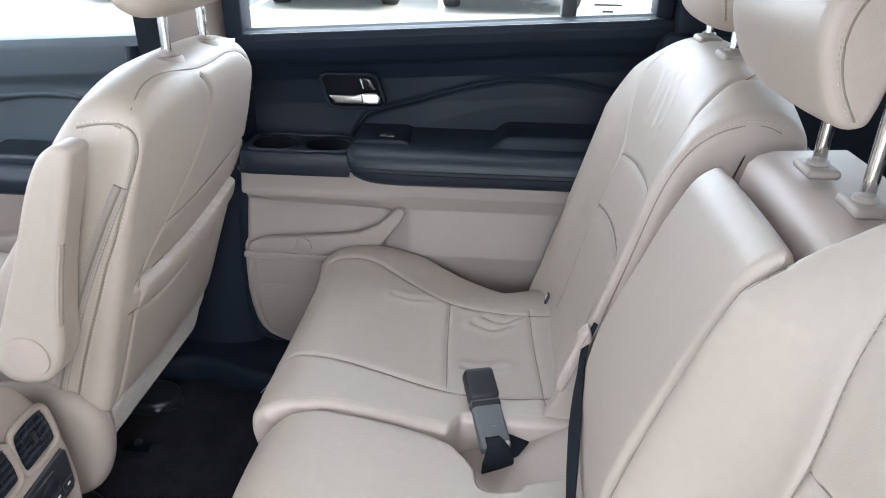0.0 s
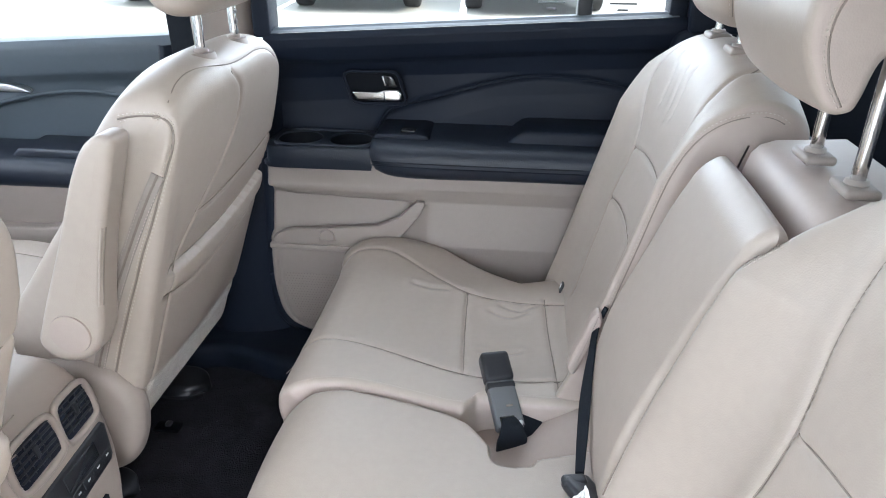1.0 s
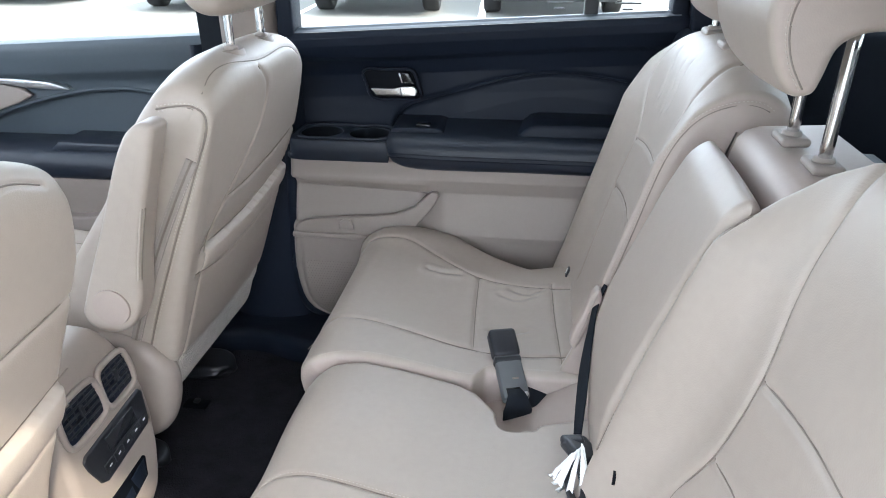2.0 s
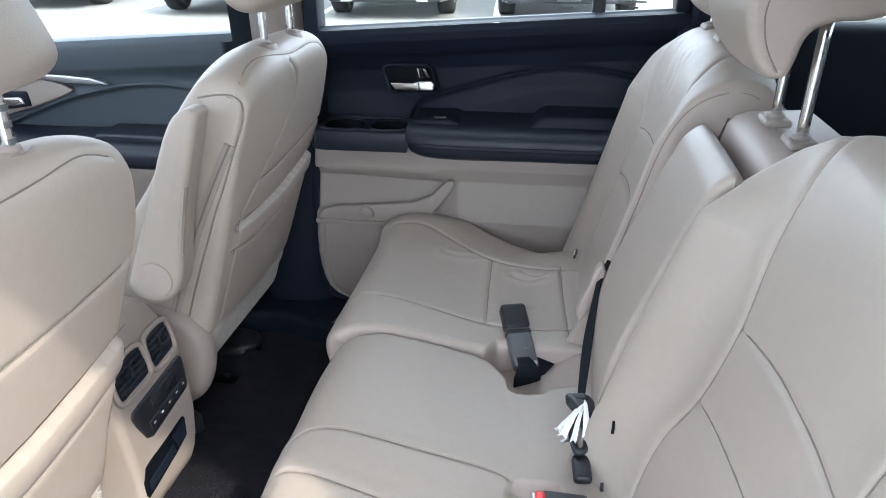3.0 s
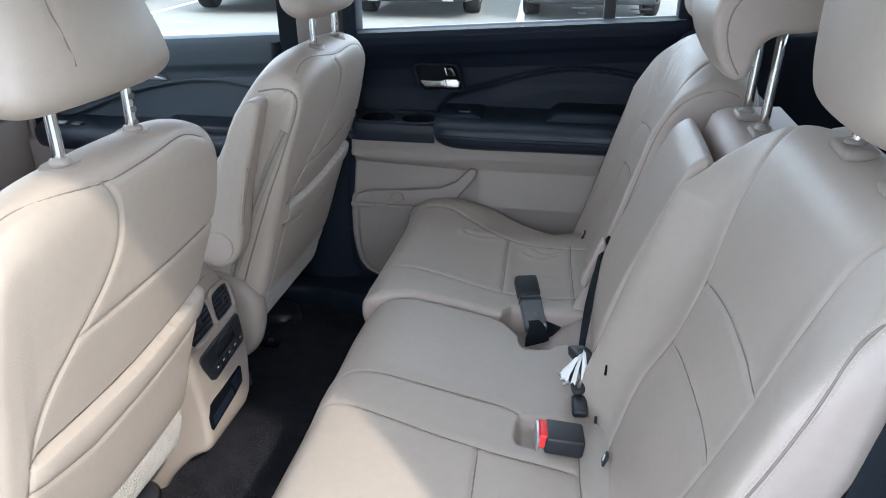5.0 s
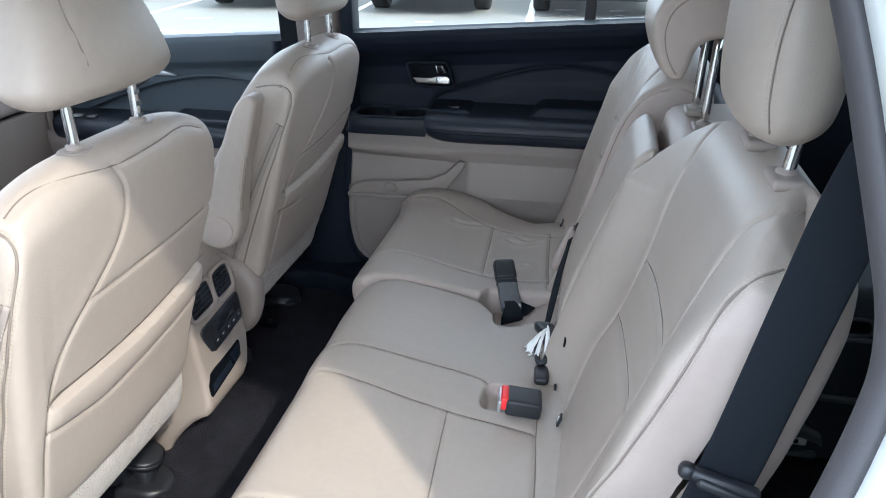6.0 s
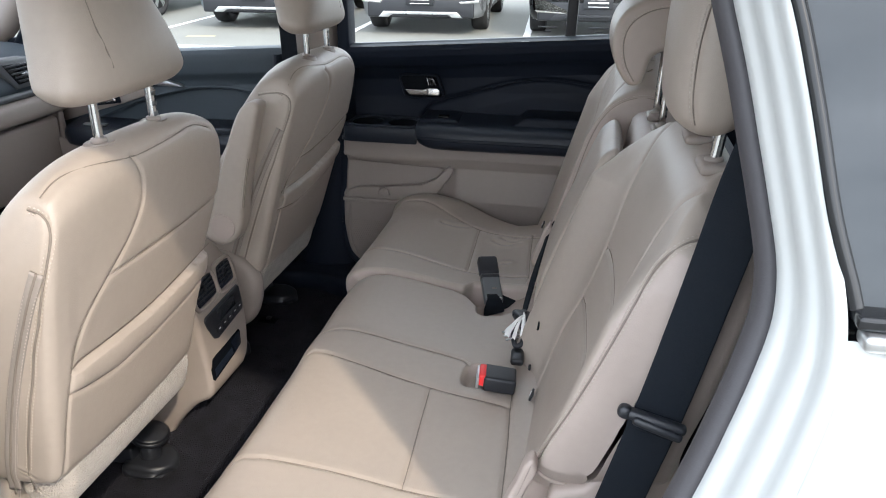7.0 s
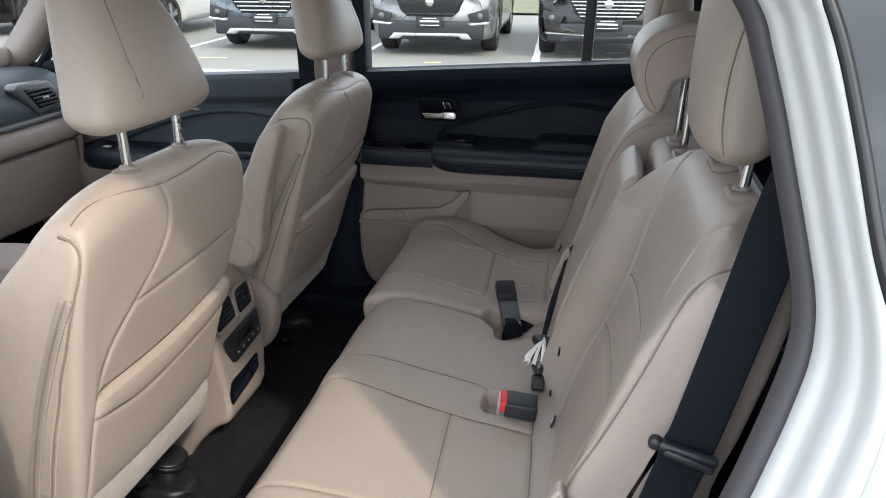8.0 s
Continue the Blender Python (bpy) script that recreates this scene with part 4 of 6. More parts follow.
    # window
    win = thing("window_rear", "clear rear door window with a dividing bar", "car window", kind="structure")
    box("window_frame", (1.352, 0.775, 1.13), (1.385, 0.84, 1.53), BLACK_SOFT, win, 0.006)
    box("window_bar", (1.186, 0.795, 1.135), (1.214, 0.84, 1.53), BLACK_PLASTIC, win, 0.004, turn=Matrix.Rotation(radians(1.5), 4, "Y"))
    box("window_frame", (0.57, 0.79, 1.50), (1.38, 0.84, 1.54), BLACK_SOFT, win, 0.004)
    pane = link("pane", mesh("pane", [(0.57, 0.818, 1.10), (1.36, 0.818, 1.14), (1.36, 0.79, 1.52), (0.57, 0.79, 1.52)], [(0, 1, 2, 3)]), GLASS, win)
    pane.visible_shadow = False
    for x0 in (1.105, 1.243):
        for j, (w, dz) in enumerate(((0.052, 0.0), (0.02, 0.012))):
            box("etched_mark", (x0 + (0.052 - w) / 2, 0.8145, 1.163 - dz), (x0 + (0.052 + w) / 2, 0.8160, 1.1665 - dz), GREY_PLASTIC, win, 0.0)
    return door


rear_door()
rear_c = box("pillar_rear", (1.36, 0.74, 0.45), (2.6, 0.84, 1.13), BLACK_SOFT, None, 0.03)
tagged(rear_c, "dark trim panel beside the rear row", "trim panel", kind="structure")
rear_p = prism("pillar_rear_upper", [(1.385, 1.12), (1.56, 1.12), (1.50, 1.55), (1.385, 1.55)], 0.745, 0.84, BLACK_SOFT, None, 0.01)
tagged(rear_p, "dark rear pillar trim", "pillar", kind="structure")


def front_door():
    door = thing("door_front", "closed front passenger door with sky-lightened charcoal and beige trim", "car door", kind="structure")
    sweep = smooth_line([(-0.45, 0.80), (-0.286, 0.854), (-0.11, 0.919), (0.051, 0.956), (0.12, 0.962), (0.172, 0.962), (0.244, 0.953), (0.42, 0.925)], 60)
    xs, zs = np.linspace(-0.62, 0.37, 110), np.linspace(0, 1, 60)
    rows = []
    for x in xs:
        top = 1.0675 + 0.062 * x
        z = 0.79 + (top - 0.79) * zs
        y = np.interp(top - z, [0, 0.012, 0.03, 0.07, 0.09, 0.11, 0.30], [0.772, 0.764, 0.764, 0.770, 0.790, 0.802, 0.800])
        rows.append(np.column_stack([np.full(60, x), y, z]))
    g = np.array(rows)
    q = g.reshape(-1, 3)
    d = seg_distance(q[:, (0, 2)], sweep)
    zl = np.interp(q[:, 0], sweep[:, 0], sweep[:, 1])
    q[:, 1] += np.where(q[:, 2] < zl, 0.014 - 0.02 * np.clip(1 - d / 0.01, 0, 1), -0.008 * np.exp(-(d / 0.016) ** 2))
    # paler than the rear door: the sky light is in the colour
    sheet("upper_trim", q.reshape(g.shape), SKYLIT_TOP, door, "charcoal soft upper door trim, sky light put into its colour")
    tube("sweep_bead", [(x, 0.798, z) for x, z in sweep[::6]], 0.006, SKYLIT_TOP, door, sides=8)
    sheet("window_ledge", [[(x, 0.772, 1.0675 + 0.062 * x), (x, 0.785, 1.0705 + 0.062 * x), (x, 0.82, 1.0700 + 0.062 * x)] for x in np.linspace(-0.62, 0.37, 30)], SKYLIT_TOP, door)
    loft("armrest_pad", [[(x, y + b, z) for y, z in ((0.81, 0.845), (0.72, 0.842), (0.675, 0.832), (0.668, 0.81), (0.675, 0.785), (0.70, 0.775), (0.81, 0.775))] for x, b in ((-0.37, 0.08), (-0.35, 0.02), (-0.30, 0), (0.1, 0), (0.36, 0))],
         BLACK_PAD, door, "black padded armrest", n=30, k=40)
    prism("pull_cup", [(0.0, 0.84), (0.02, 0.858), (0.36, 0.858), (0.36, 0.83), (0.0, 0.83)], 0.70, 0.81, BLACK_PAD, door, 0.006)
    for i in range(2):
        box("window_switch", (-0.29 + 0.05 * i, 0.70, 0.842), (-0.262 + 0.05 * i, 0.72, 0.849), SATIN if i == 0 else GREY_PLASTIC, door, 0.002)
    inlay = prism("handle_inlay", [(-0.42, 0.83), (-0.32, 0.862), (-0.195, 0.897), (-0.110, 0.926), (-0.080, 0.942), (-0.10, 0.956), (-0.15, 0.967), (-0.22, 0.968), (-0.42, 0.95)], 0.784, 0.80, BEIGE_PLASTIC, door, 0.004, label="beige inlay round the door handle")
    prism("bright_trim", [(-0.24, 0.976), (-0.147, 0.983), (-0.089, 0.982), (-0.02, 0.977), (0.010, 0.969), (0.025, 0.961), (-0.018, 0.9600), (-0.09, 0.963), (-0.139, 0.9695), (-0.24, 0.970)], 0.774, 0.80, SATIN, door, 0.004, label="satin silver trim blade")
    bez = prism("handle_bezel", [(-0.30, 0.935), (-0.205, 0.937), (-0.200, 0.900), (-0.30, 0.885)], 0.779, 0.79, BLACK_SOFT, inlay, 0.003)
    prism("handle_lever", [(-0.285, 0.921), (-0.215, 0.925), (-0.208, 0.905), (-0.285, 0.894)], 0.766, 0.780, CHROME, bez, 0.005, label="chrome inner door handle")
    xs, zs = np.linspace(-0.62, 0.37, 60), np.linspace(0.42, 0.80, 60)
    X, Z = np.meshgrid(xs, zs, indexing="ij")
    Yv = np.interp(Z, [0.42, 0.60, 0.70, 0.76, 0.80], [0.72, 0.715, 0.705, 0.69, 0.69])
    sheet("lower_trim", np.stack([X, Yv, Z], -1), BEIGE_PLASTIC, door, "beige moulded lower door trim")
    prism("map_pocket", [(-0.4, 0.60), (-0.4, 0.68), (0.05, 0.685), (0.16, 0.70), (0.20, 0.735), (0.22, 0.735), (0.19, 0.66), (0.13, 0.60)], 0.675, 0.71, BEIGE_PLASTIC, door, 0.006)
    win = thing("window_front", "clear front door window", "car window", kind="structure")
    pane = link("pane", mesh("pane", [(-0.52, 0.815, 1.0), (0.38, 0.815, 1.08), (0.38, 0.79, 1.52), (-0.1, 0.79, 1.52)], [(0, 1, 2, 3)]), GLASS, win)
    pane.visible_shadow = False
    return door


front_door()


# ---- dashboard, far front pillar ----
dash = thing("dashboard", "dashboard with sky-lightened charcoal top, beige lower part and glovebox", "dashboard", kind="structure")
loft("dash_top", [[(-0.95, y, 1.03), (-0.75, y, 1.075), (-0.55, y, 1.085), (-0.46, y, 1.075), (-0.415, y, 1.05), (-0.395, y, 1.01), (-0.392, y, 0.965), (-0.40, y, 0.945)] for y in np.linspace(-0.72, 0.735, 12)], SKYLIT_TOP, dash, n=40)
loft("trim_band", [[(-0.398, y, 0.965), (-0.383, y, 0.958), (-0.385, y, 0.945), (-0.40, y, 0.94)] for y in np.linspace(-0.72, 0.735, 8)], GREY_PLASTIC, dash, n=10)
loft("dash_lower", [[(-0.40, y, 0.947), (-0.372, y, 0.93), (-0.365, y, 0.885), (-0.40, y, 0.872)] for y in np.linspace(-0.72, 0.735, 12)], BEIGE_PLASTIC, dash, n=24)
prism("glovebox", [(0.0, 0.868), (0.70, 0.868), (0.712, 0.86), (0.70, 0.72), (0.66, 0.66), (0.04, 0.66), (0.0, 0.70)], -0.46, -0.378, BEIGE_PLASTIC, dash, 0.014, "x", "beige glovebox lid")
prism("side_cheek", [(0.71, 0.93), (0.735, 0.93), (0.735, 0.62), (0.715, 0.62)], -0.6, -0.376, BEIGE_PLASTIC, dash, 0.006, "x")
vent = prism("air_vent", [(0.500, 1.052), (0.520, 1.066), (0.640, 1.060), (0.70, 0.988), (0.690, 0.976), (0.575, 0.972)], -0.43, -0.385, GREY_PLASTIC, dash, 0.006, "x", "dashboard air vent with black slats")
prism("vent_opening", [(0.532, 1.050), (0.630, 1.046), (0.675, 0.990), (0.582, 0.986)], -0.40, -0.3835, BLACK_GLOSS, vent, 0.002, "x")
for i in range(5):
    k = i / 4
    box("slat", (-0.386, 0.540 + 0.042 * k, 1.040 - 0.046 * k), (-0.379, 0.630 + 0.040 * k, 1.0445 - 0.046 * k), BLACK_PLASTIC, vent, 0.001)
box("vent_tab", (-0.381, 0.593, 1.013), (-0.374, 0.618, 1.019), SATIN, vent, 0.001)
for s_y in (-1, 1):
    kick = box("kick_panel", (-1.0, min(s_y * 0.70, s_y * 0.78), 0.35), (-0.58, max(s_y * 0.70, s_y * 0.78), 1.02), BLACK_SOFT, None, 0.01)
    tagged(kick, "dark side panel of the front footwell", "trim panel", kind="structure")
bulk = box("bulkhead", (-1.0, -0.8, 0.35), (-0.94, 0.8, 1.0), BLACK_SOFT, None, 0.01)
tagged(bulk, "dark bulkhead under the dashboard", "bulkhead", kind="structure")
apillar = thing("pillar_front", "beige front pillar trim with a round tweeter", "pillar", kind="structure")
loft("pillar_trim", [[(x + 0.055, 0.775, z), (x + 0.035, 0.748, z), (x, 0.738, z), (x - 0.07, 0.76, z + 0.02)] for x, z in ((-0.62, 1.07), (-0.56, 1.12), (-0.44, 1.25), (-0.28, 1.42), (-0.12, 1.56))], BEIGE_PLASTIC, apillar, n=16, k=24)
loft("window_seal", [[(x + 0.055, 0.775, z), (x + 0.068, 0.764, z), (x + 0.085, 0.766, z), (x + 0.09, 0.79, z)] for x, z in ((-0.62, 1.05), (-0.56, 1.12), (-0.44, 1.25), (-0.28, 1.42), (-0.12, 1.56))], BLACK_SOFT, apillar, n=12, k=24)
bm = bmesh.new()
bmesh.ops.create_cone(bm, cap_ends=True, segments=32, radius1=0.035, radius2=0.026, depth=0.02, matrix=Matrix.Translation((-0.60, 0.705, 1.115)) @ Matrix.Rotation(radians(75), 4, "X") @ Matrix.Rotation(radians(20), 4, "Y"))
part("tweeter", bm, BEIGE_PLASTIC, apillar)
prism("mirror_sail", [(-0.60, 1.03), (-0.46, 1.055), (-0.47, 1.10), (-0.56, 1.09)], 0.768, 0.80, BLACK_SOFT, apillar, 0.006)


# ---- front seats ----
def headrest(seat, outline, ends, r, spine, posts, seams=(), crown=0.004, notches=True, guide=None, soft=80):
    """A stuffed headrest on two chromed posts; guides stay in the backrest."""
    pad = Pillow(outline, ends) if spine is None and r is None else Pad(outline, ends, r, spine, 130, 60, crown, soft=soft)
    if seams:
        for plane, facing, lines in seams:
            pad.seams(lines, plane, facing, 0.0028, 0.0022, puff=0.0008)
    if not soft:
        pad.flank(limit=0.82)
    head = link("headrest", pad.me, LEATHER, seat)
    pad.sew(head)
    pad.sewn = []
    for k, (x, y, z0, z1, dx) in enumerate(posts):
        po = tube("post", [(x, y, z0), (x + dx * 0.5, y, (z0 + z1) / 2), (x + dx, y, z1)], 0.0065, CHROME, head, sides=16, n=6)
        if notches and k == 1:
            for j in range(4):
                f = 0.18 + 0.16 * j
                box("notch", (x + dx * f + 0.0030, y - 0.0045, z0 + (z1 - z0) * f - 0.003), (x + dx * f + 0.0070, y + 0.0045, z0 + (z1 - z0) * f + 0.003), GREY_PLASTIC, po, 0.0008)
        g = guide or (0.021, 0.024, 0.012)
        if guide:
            bm = box_bm(g[0] * 2, g[1] * 2, g[2], Matrix.Translation((x, y, z0 + 0.003)), min(g[2] * 0.45, 0.006), 4)
        else:
            bm = bmesh.new()
            bmesh.ops.create_cone(bm, cap_ends=True, segments=40, radius1=0.030, radius2=0.024, depth=0.010, matrix=Matrix.Translation((x, y, z0 + 0.003)) @ Matrix.Diagonal((0.72, 1, 1, 1)))
        gd = part("post_guide", bm, BEIGE_PLASTIC, seat)
        flat_shade_sharp(gd.data, 60)
        bm = bmesh.new()
        bmesh.ops.create_cone(bm, cap_ends=True, segments=24, radius1=0.0115, radius2=0.010, depth=0.006, matrix=Matrix.Translation((x, y, z0 + g[2] / 2 + 0.004)))
        part("collar", bm, BEIGE_PLASTIC, gd)
    return pad, head


def nap(pad, depth=0.0007):
    """Roughens a body like deep-pile cloth."""
    pad.push(np.random.RandomState(5).uniform(-depth, depth, len(pad.co)))


def front_seat(label, x0, slope, yc, dz=0.0, armrest=False):
    seat = thing("front_seat", label, "car seat", "front seats")

    def at(d, h):
        return (x0 + slope * h + d, 0.62 + dz + h)

    def line(pts):
        return [(yc + o, 0.62 + dz + h) for o, h in pts]

    local = [(0.0, 0.05), (0.0, 0.16), (0.0, 0.27), (0.0, 0.38), (-0.001, 0.455), (-0.006, 0.495), (-0.024, 0.520), (-0.06, 0.530), (-0.096, 0.518), (-0.118, 0.48), (-0.13, 0.42),
             (-0.149, 0.337), (-0.185, 0.25), (-0.215, 0.18), (-0.215, 0.12), (-0.17, 0.055), (-0.10, 0.01), (-0.03, 0.005)]
    if armrest:
        local = [(-0.012, 0.042), (-0.003, 0.054), (0.0, 0.08)] + local[1:-3] + [(-0.17, 0.055), (-0.10, 0.040), (-0.045, 0.040)]
        outer = [(0.0, 0.165), (0.08, 0.180), (0.2, 0.205), (0.3, 0.224), (0.38, 0.230), (0.46, 0.222), (0.535, 0.205)]
    else:
        outer = [(0.0, 0.136), (0.09, 0.146), (0.157, 0.155), (0.224, 0.176), (0.33, 0.200), (0.41, 0.217), (0.46, 0.214), (0.535, 0.200)]
        local = [(-0.012, 0.066), (-0.003, 0.076), (0.0, 0.10)] + local[1:5] + [(-0.005, 0.490), (-0.019, 0.513), (-0.045, 0.521), (-0.074, 0.511), (-0.098, 0.475)] + local[10:-3] + [(-0.17, 0.075), (-0.10, 0.060), (-0.045, 0.060)]
    outline = [at(d, h) for d, h in local]
    inner = [(0.0, 0.215), (0.06, 0.228), (0.2, 0.233), (0.38, 0.232), (0.46, 0.224), (0.535, 0.207)]

    def ends(x, z):
        h = z - 0.62 - dz
        return yc - interp(h, inner), yc + interp(h, outer)

    pad = Pad(outline, ends, 0.017, [at(-0.065, 0.42), at(-0.072, 0.35), at(-0.09, 0.25), at(-0.10, 0.12)], 420, 170, 0.006, soft=3)
    # the shoulders fall away towards both ends
    o = np.abs(pad.co[:, 1] - yc)
    h = pad.co[:, 2] - 0.62 - dz
    drop = 0.032 * np.clip((o - 0.085) / 0.13, 0, 1.2) ** 2.2 * np.clip((h - 0.30) / 0.2, 0, 1)
    co = pad.co.copy()
    if not armrest:
        ahead = x0 + slope * h - co[:, 0]
        drop = drop + 0.004 * np.clip((yc - 0.015 - co[:, 1]) / 0.15, 0, 1) * np.clip((ahead - 0.012) / 0.06, 0, 1) * np.clip((h - 0.36) / 0.12, 0, 1)
    co[:, 2] -= drop
    co[:, 0] -= drop * slope
    pad.me.vertices.foreach_set("co", co.ravel())
    pad.refresh()
    R = (1, 0, 0)
    if armrest:
        curve = line([(-0.043, 0.504), (-0.012, 0.465), (-0.018, 0.42), (-0.054, 0.367), (-0.125, 0.306), (-0.172, 0.24), (-0.183, 0.16), (-0.190, 0.10), (-0.195, 0.05)])
        across = line([(-0.122, 0.309), (-0.05, 0.308), (0.04, 0.315), (0.14, 0.326), (0.225, 0.338)])
    else:
        curve = line([(-0.053, 0.503), (-0.040, 0.468), (-0.043, 0.43), (-0.068, 0.392), (-0.118, 0.349), (-0.162, 0.305), (-0.188, 0.25), (-0.200, 0.20), (-0.208, 0.12), (-0.212, 0.06)])
        across = line([(-0.114, 0.350), (0.0, 0.352), (0.12, 0.355), (0.228, 0.360)])
    top = line([(-0.20, 0.494), (-0.178, 0.509), (-0.135, 0.522), (-0.10, 0.521), (-0.039, 0.513), (0.02, 0.512), (0.076, 0.514), (0.13, 0.506), (0.185, 0.482)]) if armrest else line([(-0.20, 0.492), (-0.17, 0.506), (-0.141, 0.511), (-0.109, 0.510), (-0.05, 0.502), (0.0, 0.502), (0.06, 0.504), (0.12, 0.506), (0.17, 0.488)])
    pad.seams([curve, across], "yz", R, 0.004, 0.0030, puff=0.0015)
    pad.seams([top], "yz", R, 0.0028, 0.0030, puff=0.0)
    # pocket: a rolled edge, with the panel above it slack and drawn in
    low = line([(-0.196, 0.205), (-0.1, 0.190), (0.0, 0.195), (0.1, 0.205), (0.2, 0.222)])
    up = line([(-0.194, 0.238), (-0.1, 0.236), (0.0, 0.238), (0.1, 0.248), (0.205, 0.262)])
    pad.seams([low], "yz", R, 0.004, 0.004, puff=0.001)
    q = pad.co
    face = np.clip((pad.no[:, 0] - 0.3) / 0.3, 0, 1)
    zu = np.interp(q[:, 1], [p[0] for p in up], [p[1] for p in up])
    inside = face * (q[:, 1] > yc - 0.196) * (q[:, 1] < yc + 0.215)
    roll = zu - np.interp(q[:, 1], [p[0] for p in low], [p[1] for p in low]) - 0.002
    lift = np.where((q[:, 2] < zu) & (q[:, 2] > zu - roll), 0.0050 * np.clip(np.sin(np.pi * np.clip((zu - q[:, 2]) / roll, 0, 1)), 0, 1) ** 0.5, 0)
    sink = np.where(q[:, 2] >= zu, -0.007 * np.exp(-((q[:, 2] - zu) / 0.075) ** 1.0), 0)
    edge = np.clip((q[:, 1] - (yc - 0.197)) / 0.02, 0, 1)
    slit = np.where((q[:, 2] > zu - 0.001) & (q[:, 2] < zu + 0.012), -0.006 * np.exp(-((q[:, 2] - zu - 0.004) / 0.004) ** 2), 0)
    pad.push(inside * edge * (lift + sink + slit))
    pad.sewn.append(([(y, z + 0.0045) for y, z in up], "yz", R, 0.15))
    back = link("backrest", pad.me, LEATHER, seat)
    # stitched corner between flank and back, and a zip beside it
    side = [at(d, h) for d, h in (((-0.088, 0.473), (-0.0765, 0.476)) if armrest else ()) + ((-0.043, 0.479), (-0.020, 0.474), (-0.009, 0.454), (-0.0075, 0.435), (-0.010, 0.402), (-0.015, 0.347), (-0.027, 0.262), (-0.036, 0.172), (-0.043, 0.108), (-0.048, 0.04))]
    pad.seams([side], "xz", (0.3, -1, 0), 0.0045, 0.0025, thr=0.3, puff=0.0)
    for off in (0.0040, -0.0040):
        pts, nrm = pad.follow(side, "xz", (0.3, -1, 0), 140, 0.0004, 0.3, off)
        stitches("stitching", pts, nrm, back, step=0.0060, size=0.0045, r=0.0011)
    pts, nrm = pad.follow(side, "xz", (0.3, -1, 0), 140, 0.0010, 0.3)
    # dark rod along the welt, with the groove's shade as its colour
    tube("welt_shade", pts[::5], 0.0016, SEAM, back, sides=6, n=140)
    zl = [at(d, h) for d, h in ((-0.018, 0.405), (-0.034, 0.335), (-0.050, 0.255), (-0.062, 0.165), (-0.070, 0.09), (-0.076, 0.03))]
    pts, nrm = pad.follow(zl, "xz", (0.1, -1, 0), 70, 0.0008, 0.5)
    zp = ribbon("zip", pts[::6], nrm[::6], 0.017, 0.0030, GREY_ZIP, back, "grey zip along the seat flank")
    pts2 = pad.follow(zl, "xz", (0.1, -1, 0), 90, 0.0022, 0.5)[0]
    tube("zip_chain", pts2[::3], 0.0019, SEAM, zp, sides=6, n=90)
    for o in (-0.0068, 0.0068):
        p3, n3 = pad.follow(zl, "xz", (0.1, -1, 0), 90, 0.0024, 0.5, o)
        stitches("zip_stitching", p3, n3, zp, THREAD, 0.0056, 0.0040, 0.0008)
    pad.sew(back)
    # fleece strip at the foot of the back
    if armrest:
        fl = Pad([at(-0.002, 0.055), at(-0.004, 0.02), at(-0.012, -0.035), at(-0.05, -0.055), at(-0.07, -0.02), at(-0.04, 0.05)], lambda x, z: (yc - 0.205, yc + 0.16), 0.02, [at(-0.03, 0.03), at(-0.04, -0.02)], 150, 170)
        nap(fl)
        link("lower_carpet", fl.me, FLEECE, seat, "pale fleece strip below the backrest")
    else:
        fl = Pad([at(-0.008, 0.085), at(-0.002, 0.06), at(-0.002, 0.025), at(-0.011, -0.004), at(-0.04, -0.014), at(-0.09, 0.02), at(-0.06, 0.08)], lambda x, z: (yc - 0.200, yc + 0.142), 0.02, [at(-0.03, 0.06), at(-0.05, 0.03)], 170, 190)
        nap(fl)
        link("lower_carpet", fl.me, FLEECE, seat, "pale fleece strip below the backrest")
    # headrest
    px, pz = at(-0.045, 0.526 if armrest else 0.517)
    up = 0.022 if armrest else 0.024
    form = [(pz + up + dh, px + dx, hx, hy) for dh, dx, hx, hy in ((0.040, 0.0, 0.046, 0.134), (0.062, -0.004, 0.051, 0.139), (0.104, -0.012, 0.055, 0.124), (0.162, -0.028, 0.051, 0.103), (0.214, -0.046, 0.043, 0.081), (0.285, -0.066, 0.033, 0.056))]
    cut = [(yc - 0.040, pz + 0.275), (yc - 0.068, pz + 0.16), (yc - 0.066, pz + up + 0.080)] if not armrest else [(yc + 0.02, pz + 0.275), (yc + 0.045, pz + 0.16), (yc + 0.055, pz + up + 0.080)]
    headrest(seat, form, yc, None, None, [(px, yc - 0.065, pz, pz + 0.095, 0.0), (px, yc + 0.065, pz, pz + 0.095, 0.0)], [("yz", R, [cut])])
    # cushion
    cu = Pad([(x0 - 0.10, 0.66 + dz), (x0 - 0.15, 0.70 + dz), (x0 - 0.3, 0.695 + dz), (x0 - 0.46, 0.71 + dz), (x0 - 0.53, 0.70 + dz), (x0 - 0.55, 0.64 + dz), (x0 - 0.50, 0.56 + dz), (x0 - 0.2, 0.54 + dz), (x0 - 0.12, 0.54 + dz), (x0 - 0.09, 0.60 + dz)],
             lambda x, z: (yc - 0.235, yc + 0.235), 0.045, [(x0 - 0.16, 0.62 + dz), (x0 - 0.45, 0.63 + dz)], 120, 60)
    cu.seams([[(x0 - 0.5, yc - 0.14), (x0 - 0.1, yc - 0.15)], [(x0 - 0.5, yc + 0.14), (x0 - 0.1, yc + 0.15)], [(x0 - 0.27, yc - 0.14), (x0 - 0.27, yc + 0.14)]], "xy", (0, 0, 1))
    cu.sew(link("cushion", cu.me, LEATHER, seat))
